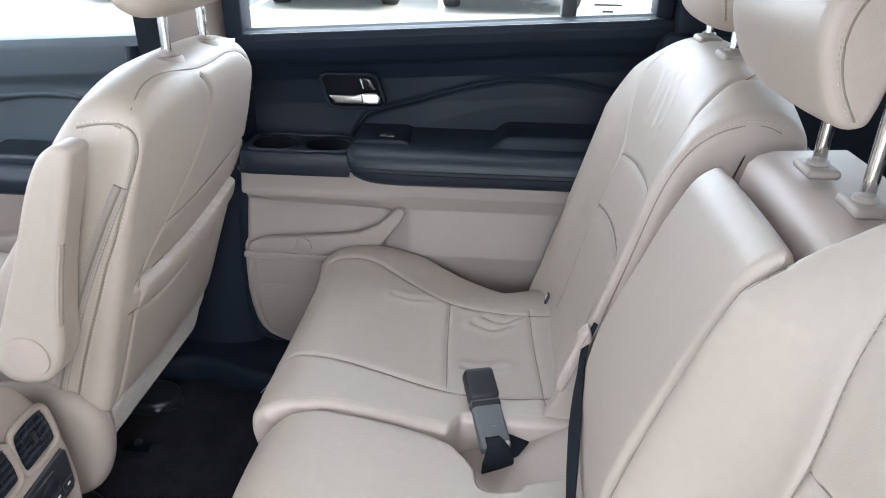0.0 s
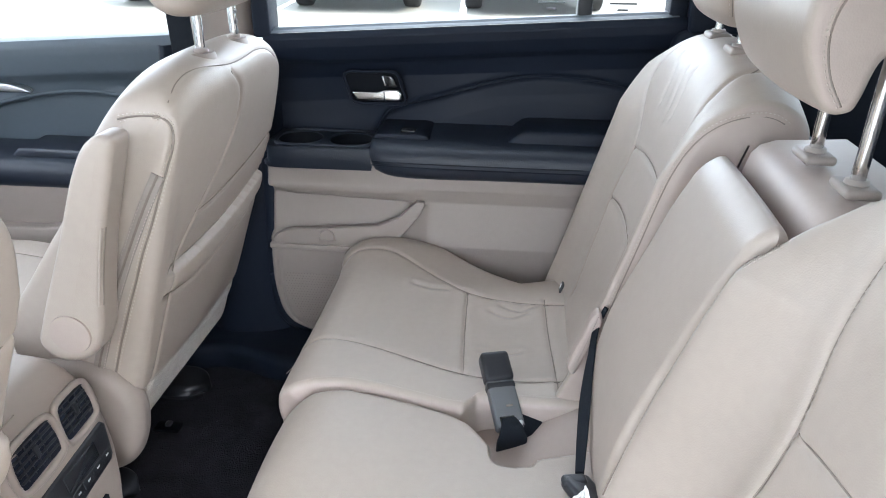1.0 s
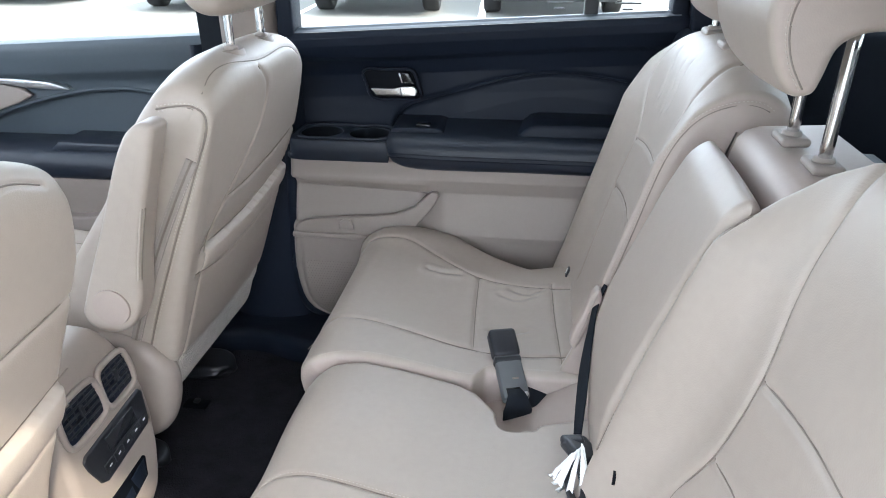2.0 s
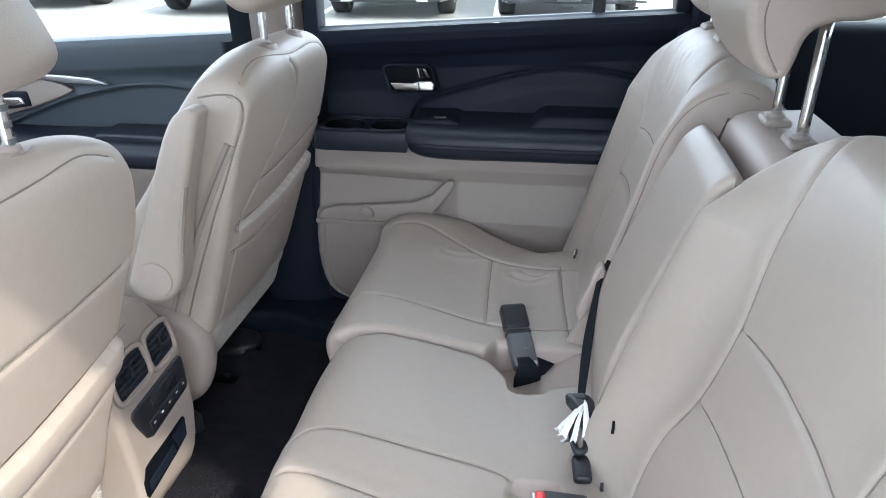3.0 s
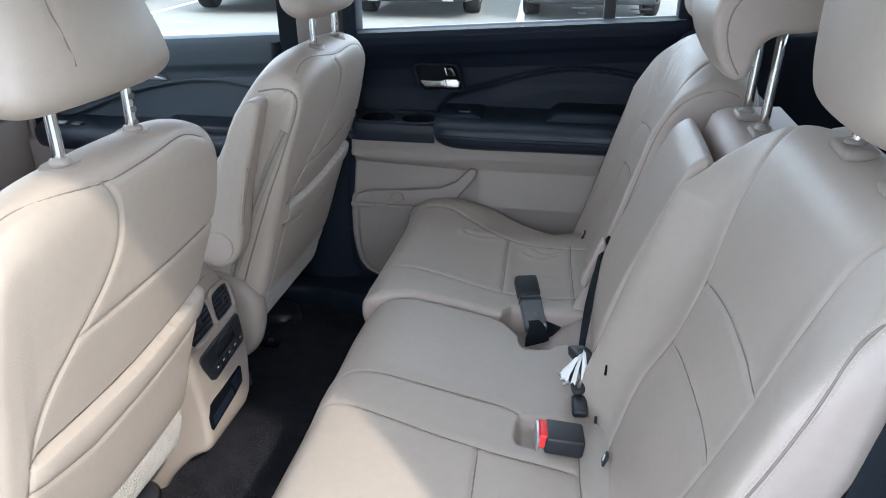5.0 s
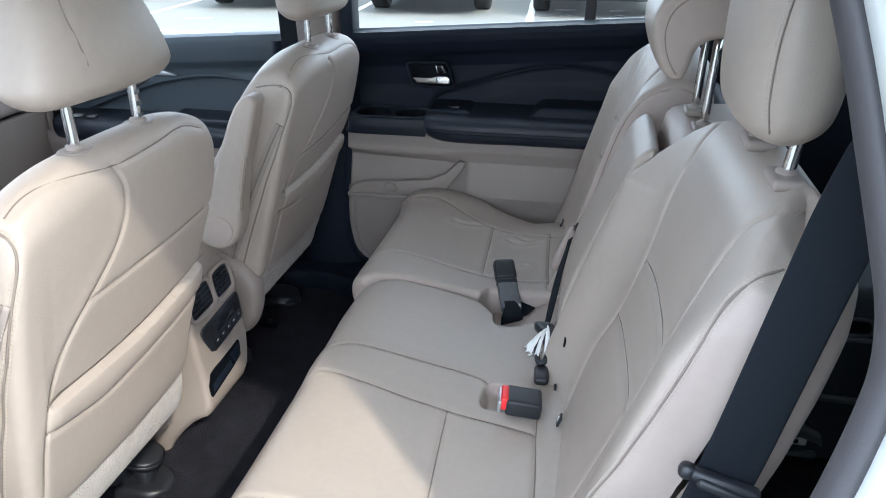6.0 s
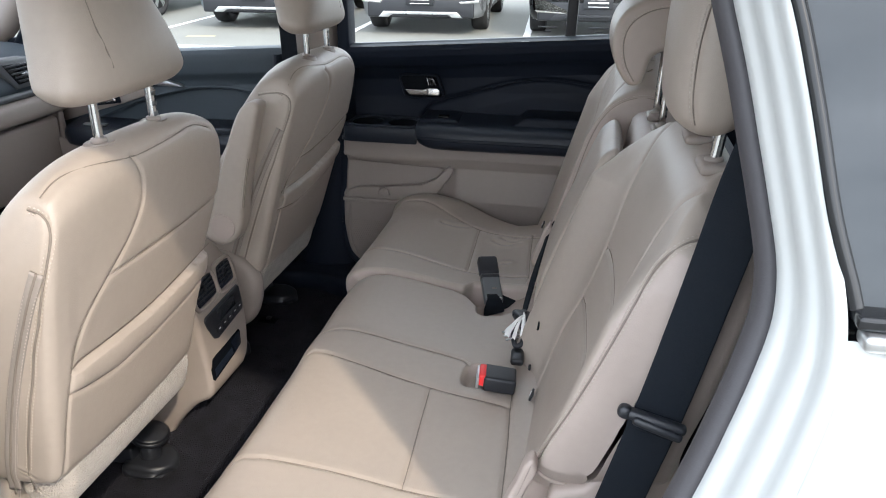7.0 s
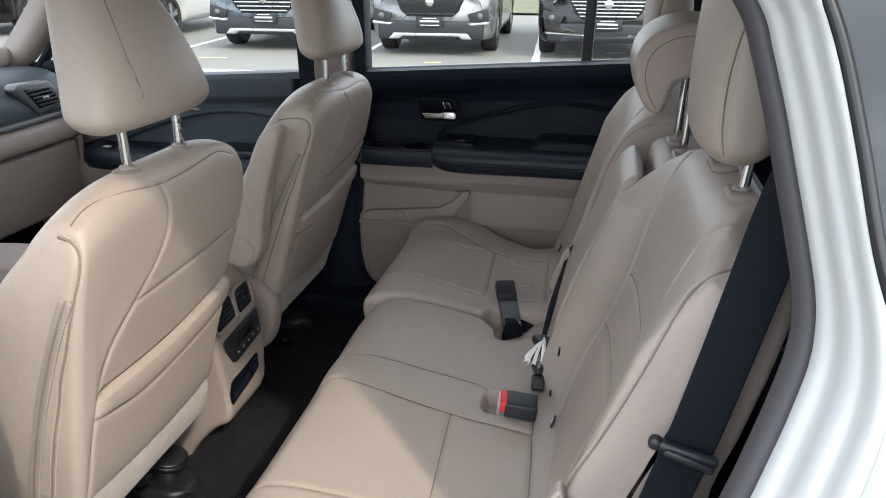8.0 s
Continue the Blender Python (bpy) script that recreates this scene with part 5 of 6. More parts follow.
    # base frame, rails and recliner cover
    box("seat_base", (x0 - 0.5, yc - 0.2, 0.45), (x0 - 0.16, yc + 0.2, 0.56 + dz), BLACK_PLASTIC, seat, 0.02)
    for s in (-1, 1):
        y = yc + s * 0.160
        box("seat_rail", (x0 - 0.60, y - 0.025, 0.40), (x0 - 0.155, y + 0.025, 0.44), BLACK_PLASTIC, seat, 0.006)
        xc = x0 - 0.122
        cp = Pad([(xc + 0.050, 0.380), (xc + 0.049, 0.396), (xc + 0.040, 0.408), (xc - 0.02, 0.416), (xc - 0.05, 0.41), (xc - 0.05, 0.38)], lambda x, z: (y - 0.044 * math.sqrt(max(0.12, 1 - max(0.0, (x - xc) / 0.053) ** 2)), y + 0.044 * math.sqrt(max(0.12, 1 - max(0.0, (x - xc) / 0.053) ** 2))), 0.012, [(xc + 0.02, 0.396), (xc - 0.03, 0.396)], 70, 24)
        link("rail_cover", cp.me, BLACK_PLASTIC, seat, "glossy black rail end cover")
        if armrest:
            continue
        bm = bmesh.new()
        turn = Matrix.Rotation(radians(12), 4, "Y")
        for r0, r1, tall, up in ((0.037, 0.037, 0.011, 0.0), (0.037, 0.031, 0.005, 0.008)):
            bmesh.ops.create_cone(bm, cap_ends=True, segments=36, radius1=r0, radius2=r1, depth=tall, matrix=Matrix.Translation((xc, y, 0.466)) @ turn @ Matrix.Translation((0, 0, up)))
        bmesh.ops.create_cone(bm, cap_ends=True, segments=20, radius1=0.020, radius2=0.022, depth=0.07, matrix=Matrix.Translation((xc - 0.006, y, 0.426)))
        part("rail_bracket", bm, BLACK_PLASTIC, seat)
    return seat


GREY_ZIP = material("grey_zip_tape", (0.27, 0.235, 0.212), 0.6, grain=0.5, grain_scale=600, var=0.1)
front_seat("beige leather front seat with back pocket and zip", 0.572, 0.20, -0.377)
passenger = front_seat("beige leather front passenger seat with folded armrest", 0.521, 0.285, 0.385, -0.012, armrest=True)

# folded armrest on the passenger seat's inner flank
ao = [(0.603, 1.078), (0.586, 1.083), (0.566, 1.072), (0.545, 1.040), (0.50, 0.93), (0.452, 0.815), (0.443, 0.785), (0.455, 0.765), (0.485, 0.757), (0.52, 0.772), (0.540, 0.812), (0.548, 0.86), (0.568, 0.95), (0.598, 1.052)]
ap = Pad(ao, lambda x, z: (0.090, 0.138), 0.009, [(0.578, 1.05), (0.555, 0.98), (0.525, 0.90), (0.492, 0.80)], 160, 24, 0.0, 0.001)
arm = link("armrest", ap.me, LEATHER, passenger, "folded beige armrest with a round pivot cap")
rear = smooth_line(ao, 160, True)
rear = [p for p in rear[::-1] if p[0] > 0.36 * (p[1] - 0.80) + 0.512 and p[1] > 0.835]
rear = sorted(rear, key=lambda p: -p[1])
tube("arm_piping", [(x - 0.0035, 0.0925, z) for x, z in rear[2::6]], 0.0020, LEATHER, arm, n=90)
# dark line beside the piping: crease shade put in as colour
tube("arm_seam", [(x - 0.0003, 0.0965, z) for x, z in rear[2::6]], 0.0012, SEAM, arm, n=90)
bm = bmesh.new()
bmesh.ops.create_cone(bm, cap_ends=True, segments=48, radius1=0.0295, radius2=0.0285, depth=0.004, matrix=Matrix.Translation((0.494, 0.0890, 0.804)) @ Matrix.Rotation(radians(90), 4, "X"))
capo = part("pivot_cap", bm, SIDE_VINYL, arm)
flat_shade_sharp(capo.data, 40)
cover_o = [(0.30, 0.64), (0.36, 0.70), (0.44, 0.72), (0.50, 0.70), (0.535, 0.655), (0.53, 0.58), (0.50, 0.53), (0.40, 0.50), (0.30, 0.52)]
cv = Pad(cover_o, lambda x, z: (0.135, 0.185), 0.022, [(0.48, 0.60), (0.36, 0.60)], 80, 20)
link("hinge_cover", cv.me, BEIGE_PLASTIC, passenger, "beige plastic hinge cover")


# ---- centre console ----
console = thing("centre_console", "beige centre console with rear vents and climate panel", "console")
CONX = lambda z: 0.505 + 0.19 * (0.73 - z)
co = [(0.30, 0.79), (0.44, 0.792), (0.478, 0.785), (0.492, 0.765), (CONX(0.70), 0.70), (CONX(0.62), 0.62), (CONX(0.55), 0.55), (0.546, 0.514), (0.538, 0.501), (0.508, 0.484), (0.480, 0.457), (0.452, 0.425), (0.432, 0.395), (-0.3, 0.40), (-0.32, 0.6), (-0.3, 0.74), (-0.1, 0.785)]


def con_ends(x, z):
    h = interp(z, [(0.40, 0.128), (0.47, 0.124), (0.513, 0.120), (0.56, 0.104), (0.64, 0.10), (0.72, 0.092), (0.77, 0.078), (0.79, 0.072)])
    right = interp(z, [(0.40, -0.09), (0.46, -0.065), (0.485, -0.03), (0.503, 0.025), (0.54, 0.060), (0.574, 0.078), (0.626, 0.092), (0.67, 0.094), (0.72, 0.088), (0.77, 0.070), (0.79, 0.062)])
    return -0.008 - h, right


cpad = Pad(co, con_ends, 0.014, None, 160, 50)
cpad.seams([[(-0.11, 0.575), (-0.03, 0.5835), (0.10, 0.585)]], "yz", (1, 0, 0), 0.002, 0.002, puff=0)
link("console_body", cpad.me, BEIGE_PLASTIC, console)
prism("console_lid", [(0.33, 0.786), (0.335, 0.796), (0.32, 0.806), (0.10, 0.81), (0.06, 0.786)], -0.085, 0.07, BEIGE_PLASTIC, console, 0.006, label="beige armrest lid")


def on_face(name, outline, depth0, depth1, mat, parent, bevel=0.002, label=""):
    """A piece that lies on the console's sloping rear face; outline in y z."""
    bm = prism_bm(outline, depth0, depth1, bevel, "x")
    for v in bm.verts:
        v.co.x += CONX(v.co.z)
    ob = part(name, bm, mat, parent, label)
    flat_shade_sharp(ob.data, 40)
    return ob


for ya, yb, tilt in ((-0.086, -0.004, -1), (0.008, 0.074, 1)):
    vo = on_face("rear_vent", [(ya + 0.004, 0.742), (yb - 0.004, 0.742), (yb + 0.004, 0.70), (yb, 0.69), (ya + 0.002, 0.687), (ya - 0.001, 0.70)], -0.012, 0.001, BLACK_SOFT, console, 0.0005, "black rear air vent")
    tube("vent_bezel", [(CONX(z) + 0.0015, y, z) for y, z in ((ya + 0.006, 0.743), (yb - 0.006, 0.743), (yb + 0.002, 0.736), (yb + 0.005, 0.698), (yb, 0.687), (ya + 0.004, 0.685), (ya - 0.003, 0.694), (ya, 0.737))], 0.0048, BEIGE_PLASTIC, vo, n=72, closed=True)
    for i in range(5):
        z = 0.698 + 0.0095 * i
        on_face("slat", [(ya + 0.004, z), (yb - 0.003, z + 0.001), (yb - 0.003, z + 0.0035), (ya + 0.004, z + 0.0025)], 0.0005, 0.0040, BLACK_PLASTIC, vo, 0.0006)
    for k in range(4):
        yy = ya + 0.015 + 0.014 * k
        on_face("vane", [(yy, 0.694), (yy + 0.0016, 0.694), (yy + 0.0016, 0.738), (yy, 0.738)], 0.0005, 0.0025, BLACK_PLASTIC, vo, 0.0)
    ym = (ya + yb) / 2
    on_face("vent_tab", [(ym - 0.004, 0.712), (ym + 0.004, 0.712), (ym + 0.004, 0.728), (ym - 0.004, 0.728)], 0.003, 0.0065, BLACK_PLASTIC, vo, 0.001)
panel = on_face("climate_panel", [(-0.079, 0.658), (-0.072, 0.664), (0.074, 0.673), (0.080, 0.666), (0.072, 0.621), (0.064, 0.615), (-0.051, 0.605), (-0.063, 0.611), (-0.076, 0.642)], -0.01, 0.004, BLACK_PLASTIC, console, 0.003, "black rear climate control panel")
on_face("display", [(-0.028, 0.660), (0.045, 0.662), (0.045, 0.638), (-0.028, 0.636)], 0.003, 0.0052, SCREEN, panel, 0.001)
for i in range(5):
    y = -0.05 + 0.024 * i
    bt = on_face("button", [(y, 0.616 + 0.0015 * i), (y + 0.021, 0.6175 + 0.0015 * i), (y + 0.021, 0.631 + 0.0012 * i), (y, 0.630 + 0.0012 * i)], 0.003, 0.0058, BLACK_PLASTIC, panel, 0.001)
    on_face("button_mark", [(y + 0.008, 0.6225 + 0.0015 * i), (y + 0.014, 0.623 + 0.0015 * i), (y + 0.014, 0.6253 + 0.0015 * i), (y + 0.008, 0.6248 + 0.0015 * i)], 0.0058, 0.0063, MARK, bt, 0.0)
# nearly flush slab: the shade inside the bin is its near-black colour
tray = on_face("console_bin", [(-0.090, 0.5765), (-0.047, 0.579), (0.030, 0.583), (0.035, 0.578), (0.025, 0.551), (-0.012, 0.544), (-0.106, 0.534), (-0.109, 0.540), (-0.104, 0.560)], -0.02, 0.0012, RECESS_SHADE, console, 0.0008, "open black bin in the console")
on_face("bin_flap", [(-0.012, 0.5735), (0.029, 0.5785), (0.022, 0.554), (-0.004, 0.5475)], -0.01, 0.0022, BLACK_SOFT, tray, 0.0006)
on_face("bin_floor", [(-0.098, 0.540), (-0.094, 0.556), (-0.014, 0.5625), (-0.014, 0.5475)], -0.01, 0.0018, BLACK_SOFT, tray, 0.0004)


# ---- second row ----
def bench_side(label):
    return thing("rear_seat", label, "car seat", "second row seats")


N_CUSH = [(0.80, 0.45), (0.772, 0.50), (0.757, 0.56), (0.746, 0.605), (0.739, 0.640), (0.745, 0.668), (0.768, 0.684), (0.81, 0.688), (0.88, 0.684), (0.98, 0.674), (1.08, 0.670), (1.18, 0.676), (1.25, 0.68), (1.27, 0.64), (1.25, 0.52), (1.1, 0.45)]
W_CUSH = [(0.79, 0.45), (0.752, 0.49), (0.735, 0.53), (0.738, 0.57), (0.752, 0.613), (0.768, 0.648), (0.789, 0.669), (0.82, 0.678), (0.89, 0.677), (0.98, 0.670), (1.08, 0.667), (1.18, 0.674), (1.25, 0.68), (1.27, 0.64), (1.25, 0.52), (1.1, 0.45)]
CSPINE = [(0.83, 0.60), (1.0, 0.58), (1.2, 0.58)]
UP = (0, 0, 1)

wide = bench_side("beige leather rear bench section with middle place and armrest")
narrow = bench_side("beige leather single rear seat section")

# single seat cushion by the far door
def n_ends(x, z):
    out = interp(x, [(0.74, 0.655), (0.83, 0.690), (0.93, 0.680), (1.0, 0.640), (1.10, 0.585), (1.18, 0.60), (1.3, 0.64)])
    return interp(x, [(0.735, 0.172), (0.76, 0.168), (0.80, 0.184), (0.85, 0.190), (0.95, 0.179), (1.022, 0.167), (1.040, 0.198), (1.16, 0.188)]), out


nc = Pad(N_CUSH, n_ends, 0.014, CSPINE, 400, 150, 0.0)
q = nc.co
bol = np.clip((nc.no[:, 2] - 0.0) / 0.5, 0, 1)
nc.push(bol * (0.022 * np.exp(-((q[:, 1] - 0.655) / 0.055) ** 2) * np.exp(-((q[:, 0] - 0.84) / 0.13) ** 2) - 0.010 * np.exp(-(((q[:, 0] - 1.04) / 0.2) ** 2 + ((q[:, 1] - 0.42) / 0.13) ** 2))))
n_front = [(0.735, 0.24), (0.745, 0.285), (0.77, 0.306), (0.83, 0.304), (0.92, 0.282), (1.015, 0.256), (1.10, 0.248), (1.20, 0.25)]
n_far = [(0.742, 0.60), (0.76, 0.622), (0.84, 0.622), (0.92, 0.578), (1.0, 0.528), (1.08, 0.508), (1.142, 0.497), (1.2, 0.495)]
n_cross = [(1.001, 0.530), (1.006, 0.40), (1.015, 0.258)]
n_back = [(1.145, 0.515), (1.15, 0.40), (1.162, 0.22)]
nc.seams([n_front, n_far, n_cross, n_back], "xy", UP, 0.004, 0.0030)
# sit wrinkles
wr = [[(1.05, 0.47), (1.08, 0.455), (1.115, 0.468)], [(1.07, 0.49), (1.10, 0.475), (1.125, 0.49)], [(1.04, 0.33), (1.07, 0.325), (1.1, 0.335)], [(0.90, 0.53), (0.93, 0.525), (0.96, 0.53)]]
nc.seams(wr, "xy", UP, 0.003, 0.005, puff=0.004, sewn=False)
nc.flank()
ncl = link("cushion", nc.me, LEATHER, narrow)
n_edge = [(0.748, 0.182), (0.770, 0.182), (0.80, 0.194), (0.85, 0.201), (0.95, 0.192), (1.01, 0.182), (1.028, 0.186), (1.040, 0.210), (1.06, 0.213), (1.10, 0.209), (1.16, 0.203)]
pts, nrm = nc.follow(n_edge, "xy", UP, 140)
stitches("stitching", pts, nrm, ncl)
nc.sew(ncl)

# wide cushion
def w_ends(x, z):
    return interp(x, [(0.74, -0.63), (0.85, -0.665), (1.0, -0.66), (1.2, -0.62)]), interp(x, [(0.735, 0.150), (0.775, 0.156), (0.80, 0.176), (0.85, 0.184), (0.95, 0.170), (1.0, 0.158), (1.03, 0.143), (1.055, 0.112), (1.068, 0.092), (1.08, 0.080), (1.13, 0.078), (1.2, 0.095)])


wc = Pad(W_CUSH, w_ends, 0.013, CSPINE, 400, 230, 0.0)
q = wc.co
bol = np.clip(wc.no[:, 2] / 0.5, 0, 1)
wc.push(bol * (0.004 * np.exp(-((q[:, 1] + 0.12) / 0.05) ** 2) * np.clip((1.1 - q[:, 0]) / 0.2, 0, 1) + 0.006 * np.exp(-((q[:, 1] - 0.06) / 0.12) ** 2) * np.clip((1.1 - q[:, 0]) / 0.2, 0, 1)
               - 0.010 * np.exp(-(((q[:, 0] - 1.02) / 0.2) ** 2 + ((q[:, 1] + 0.42) / 0.13) ** 2)) + 0.016 * np.exp(-((q[:, 1] + 0.63) / 0.05) ** 2) * np.exp(-((q[:, 0] - 0.86) / 0.15) ** 2)))
w_mid = [(0.752, -0.13), (0.77, -0.105), (0.793, -0.090), (0.834, -0.084), (0.918, -0.096), (0.998, -0.107), (1.056, -0.119), (1.077, -0.126), (1.088, -0.138)]
w_in = [(0.752, -0.19), (0.772, -0.168), (0.81, -0.170), (0.85, -0.180), (0.941, -0.202), (1.034, -0.223), (1.132, -0.246), (1.178, -0.262)]
w_front = [(0.755, -0.525), (0.768, -0.490), (0.79, -0.474), (0.825, -0.471), (0.88, -0.468), (0.965, -0.466), (1.04, -0.474), (1.2, -0.495)]
w_cross = [(1.034, -0.223), (1.040, -0.346), (1.048, -0.476)]
w_back = [(1.178, -0.215), (1.180, -0.262), (1.187, -0.35), (1.195, -0.50)]
wc.seams([w_mid, w_in, w_front, w_cross, w_back], "xy", UP, 0.004, 0.0030)
# buckle wells
q = wc.co
f = np.clip(wc.no[:, 2] / 0.4, 0, 1)


def well(x, y, a, b):
    return np.clip(1.15 - (np.abs((q[:, 0] - x) / a) ** 4 + np.abs((q[:, 1] - y) / b) ** 4), 0, 1)


wc.push(-f * (0.045 * np.clip(well(1.097, 0.092, 0.030, 0.034) * 1.5, 0, 1) + 0.024 * np.clip(well(1.120, -0.172, 0.036, 0.036) * 1.5, 0, 1)))
wc.flank()
wcl = link("cushion", wc.me, LEATHER, wide)
pts, nrm = wc.follow(w_mid, "xy", UP, 140, off=0.004)
stitches("stitching", pts, nrm, wcl)
edge = [(0.785, 0.158), (0.81, 0.172), (0.86, 0.177), (0.95, 0.164), (1.00, 0.152), (1.03, 0.137), (1.052, 0.110)]
pts, nrm = wc.follow(edge, "xy", UP, 140)
stitches("stitching", pts, nrm, wcl)
wc.sew(wcl)


fill = Pad([(1.02, 0.52), (1.02, 0.600), (1.05, 0.612), (1.12, 0.630), (1.18, 0.664), (1.24, 0.690), (1.25, 0.60), (1.24, 0.52)], lambda x, z: (0.085, 0.215), 0.010, None, 60, 30)
link("bight_filler", fill.me, SIDE_VINYL, wide)


# backrests
def back_profile(x0, slope, top, thick, z0=0.60):
    """A leaning slab: front line x0 + slope * (z - 0.9), rounded over at the top."""
    fx = lambda z: x0 + slope * (z - 0.9)
    return [(fx(z0), z0), (fx(0.72), 0.72), (fx(0.85), 0.85), (fx(1.0), 1.0), (fx(top - 0.08), top - 0.08), (fx(top - 0.03) + 0.008, top - 0.03), (fx(top) + 0.04, top), (fx(top) + thick * 0.75, top - 0.004),
            (fx(top) + thick, top - 0.04), (fx(0.95) + thick + 0.01, 0.95), (fx(0.75) + thick, 0.75), (fx(z0) + thick, z0)], fx


# single backrest
pr, nfx = back_profile(1.253, 0.29, 1.155, 0.115)


def nb_ends(x, z):
    i = interp(z, [(0.6, 0.198), (1.0, 0.199), (1.155, 0.202)])
    o = interp(z, [(0.6, 0.60), (0.75, 0.655), (0.9, 0.675), (1.0, 0.672), (1.06, 0.664), (1.11, 0.645), (1.14, 0.618), (1.155, 0.59)])
    return i, o


nb = Pad(pr, nb_ends, 0.013, [(nfx(0.7) + 0.06, 0.70), (nfx(0.9) + 0.06, 0.9), (nfx(1.1) + 0.06, 1.10)], 400, 150, 0.0)
FR = (-1, 0, 0.2)
co = nb.co.copy()
away = np.clip((0.37 - co[:, 1]) / 0.17, 0, 1) ** 1.7 * 0.038 + np.clip((co[:, 1] - 0.49) / 0.14, 0, 1) ** 1.7 * 0.026
away *= np.clip((co[:, 2] - 0.95) / 0.2, 0, 1)
co[:, 2] -= away
co[:, 0] -= away * 0.29
nb.me.vertices.foreach_set("co", co.ravel())
nb.refresh()
q = nb.co
fr = np.clip(-nb.no[:, 0] / 0.9 + 0.1, 0, 1)
nb.swell(fr * (0.030 * np.exp(-((q[:, 1] - 0.625) / 0.05) ** 2) * np.clip((1.12 - q[:, 2]) / 0.1, 0, 1) + 0.026 * np.exp(-((q[:, 1] - 0.205) / 0.05) ** 2) * np.clip((1.12 - q[:, 2]) / 0.1, 0, 1)))
nb_out = [(0.55, 1.142), (0.566, 1.115), (0.575, 1.08), (0.548, 1.03), (0.505, 0.972), (0.512, 0.92), (0.515, 0.88), (0.505, 0.80), (0.49, 0.70)]
nb_in = [(0.285, 1.148), (0.276, 1.135), (0.263, 1.11), (0.258, 1.08), (0.260, 1.04), (0.260, 0.979), (0.27, 0.93), (0.292, 0.882), (0.295, 0.80), (0.29, 0.68)]
nb.seams([nb_out, nb_in, [(0.505, 0.972), (0.43, 0.984), (0.356, 0.988), (0.30, 0.985), (0.260, 0.978)], [(0.513, 0.879), (0.44, 0.890), (0.37, 0.893), (0.292, 0.882)]], "yz", FR, 0.004, 0.0030)
nb.seams([[(0.50, 1.13), (0.47, 1.10), (0.46, 1.06)], [(0.42, 1.12), (0.405, 1.08), (0.40, 1.05)], [(0.385, 1.125), (0.372, 1.09), (0.37, 1.06)]], "yz", FR, 0.0022, 0.004, puff=0.002, sewn=False)
nb.flank()
nbl = link("backrest", nb.me, LEATHER, narrow)
nb_st = [(1.206, 0.76), (1.214, 0.806), (1.249, 0.933), (1.270, 1.01), (1.289, 1.055), (1.316, 1.088), (1.357, 1.106), (1.39, 1.106), (1.405, 1.095)]
nb.seams([nb_st], "xz", (0, -1, 0), 0.003, 0.0026, thr=0.45, puff=0.001)
pts, nrm = nb.follow(nb_st, "xz", (0, -1, 0), 150, 0.0005, 0.45, 0.0035)
stitches("stitching", pts, nrm, nbl)
nb.sew(nbl)

# wide backrest: driver-side place
pr, wfx = back_profile(1.296, 0.33, 1.165, 0.088)
pr[7:] = [(1.437, 1.161), (1.457, 1.120), (1.430, 0.95), (1.412, 0.88), (1.392, 0.75), (1.360, 0.60)]


def wb_ends(x, z):
    i = interp(z, [(0.6, -0.085), (0.75, -0.068), (0.88, -0.058), (0.98, -0.062), (1.05, -0.072), (1.09, -0.086), (1.12, -0.104), (1.142, -0.135), (1.156, -0.18), (1.165, -0.24)])
    o = interp(z, [(0.6, -0.50), (0.76, -0.535), (0.79, -0.560), (0.82, -0.580), (0.9, -0.590), (1.0, -0.592), (1.07, -0.588), (1.11, -0.575), (1.145, -0.535), (1.165, -0.48)])
    return o, i


wb = Pad(pr, wb_ends, 0.019, [(wfx(0.7) + 0.045, 0.70), (wfx(0.9) + 0.045, 0.9), (wfx(1.1) + 0.045, 1.10)], 400, 170, 0.0)
q = wb.co
fr = np.clip(-wb.no[:, 0] / 0.9 + 0.1, 0, 1)
wb.swell(fr * (0.026 * np.exp(-((q[:, 1] + 0.575) / 0.075) ** 2) * np.clip((1.12 - q[:, 2]) / 0.1, 0, 1) + 0.060 * np.exp(-((q[:, 1] + 0.072) / 0.066) ** 2) * np.clip((1.135 - q[:, 2]) / 0.1, 0, 1)))
wb_in = [(-0.165, 1.145), (-0.170, 1.12), (-0.175, 1.085), (-0.186, 1.017), (-0.206, 0.954), (-0.209, 0.91), (-0.207, 0.864), (-0.182, 0.79), (-0.195, 0.70), (-0.23, 0.66)]
wb_out = [(-0.50, 1.152), (-0.490, 1.135), (-0.486, 1.10), (-0.490, 1.06), (-0.492, 0.985), (-0.485, 0.93), (-0.478, 0.888), (-0.46, 0.80), (-0.44, 0.68)]
wb.seams([wb_in, wb_out, [(-0.206, 0.954), (-0.26, 0.964), (-0.315, 0.971), (-0.406, 0.974), (-0.462, 0.973), (-0.492, 0.978)], [(-0.207, 0.864), (-0.26, 0.873), (-0.318, 0.880), (-0.391, 0.886), (-0.478, 0.888)]], "yz", FR, 0.004, 0.0030)
wb.flank()
wbl = link("backrest", wb.me, LEATHER, wide)
wb_st = [(1.222, 0.76), (1.250, 0.838), (1.266, 0.876), (1.279, 0.908), (1.299, 0.957), (1.315, 1.0), (1.331, 1.040), (1.346, 1.076), (1.361, 1.100), (1.380, 1.114), (1.396, 1.118), (1.412, 1.119)]
wb.seams([wb_st], "xz", (0, -1, 0), 0.0024, 0.0024, thr=0.45, puff=0.0)
for o in (0.0030, -0.0030):
    pts, nrm = wb.follow(wb_st, "xz", (0, -1, 0), 150, 0.0008, 0.45, o)
    stitches("stitching", pts, nrm, wbl)
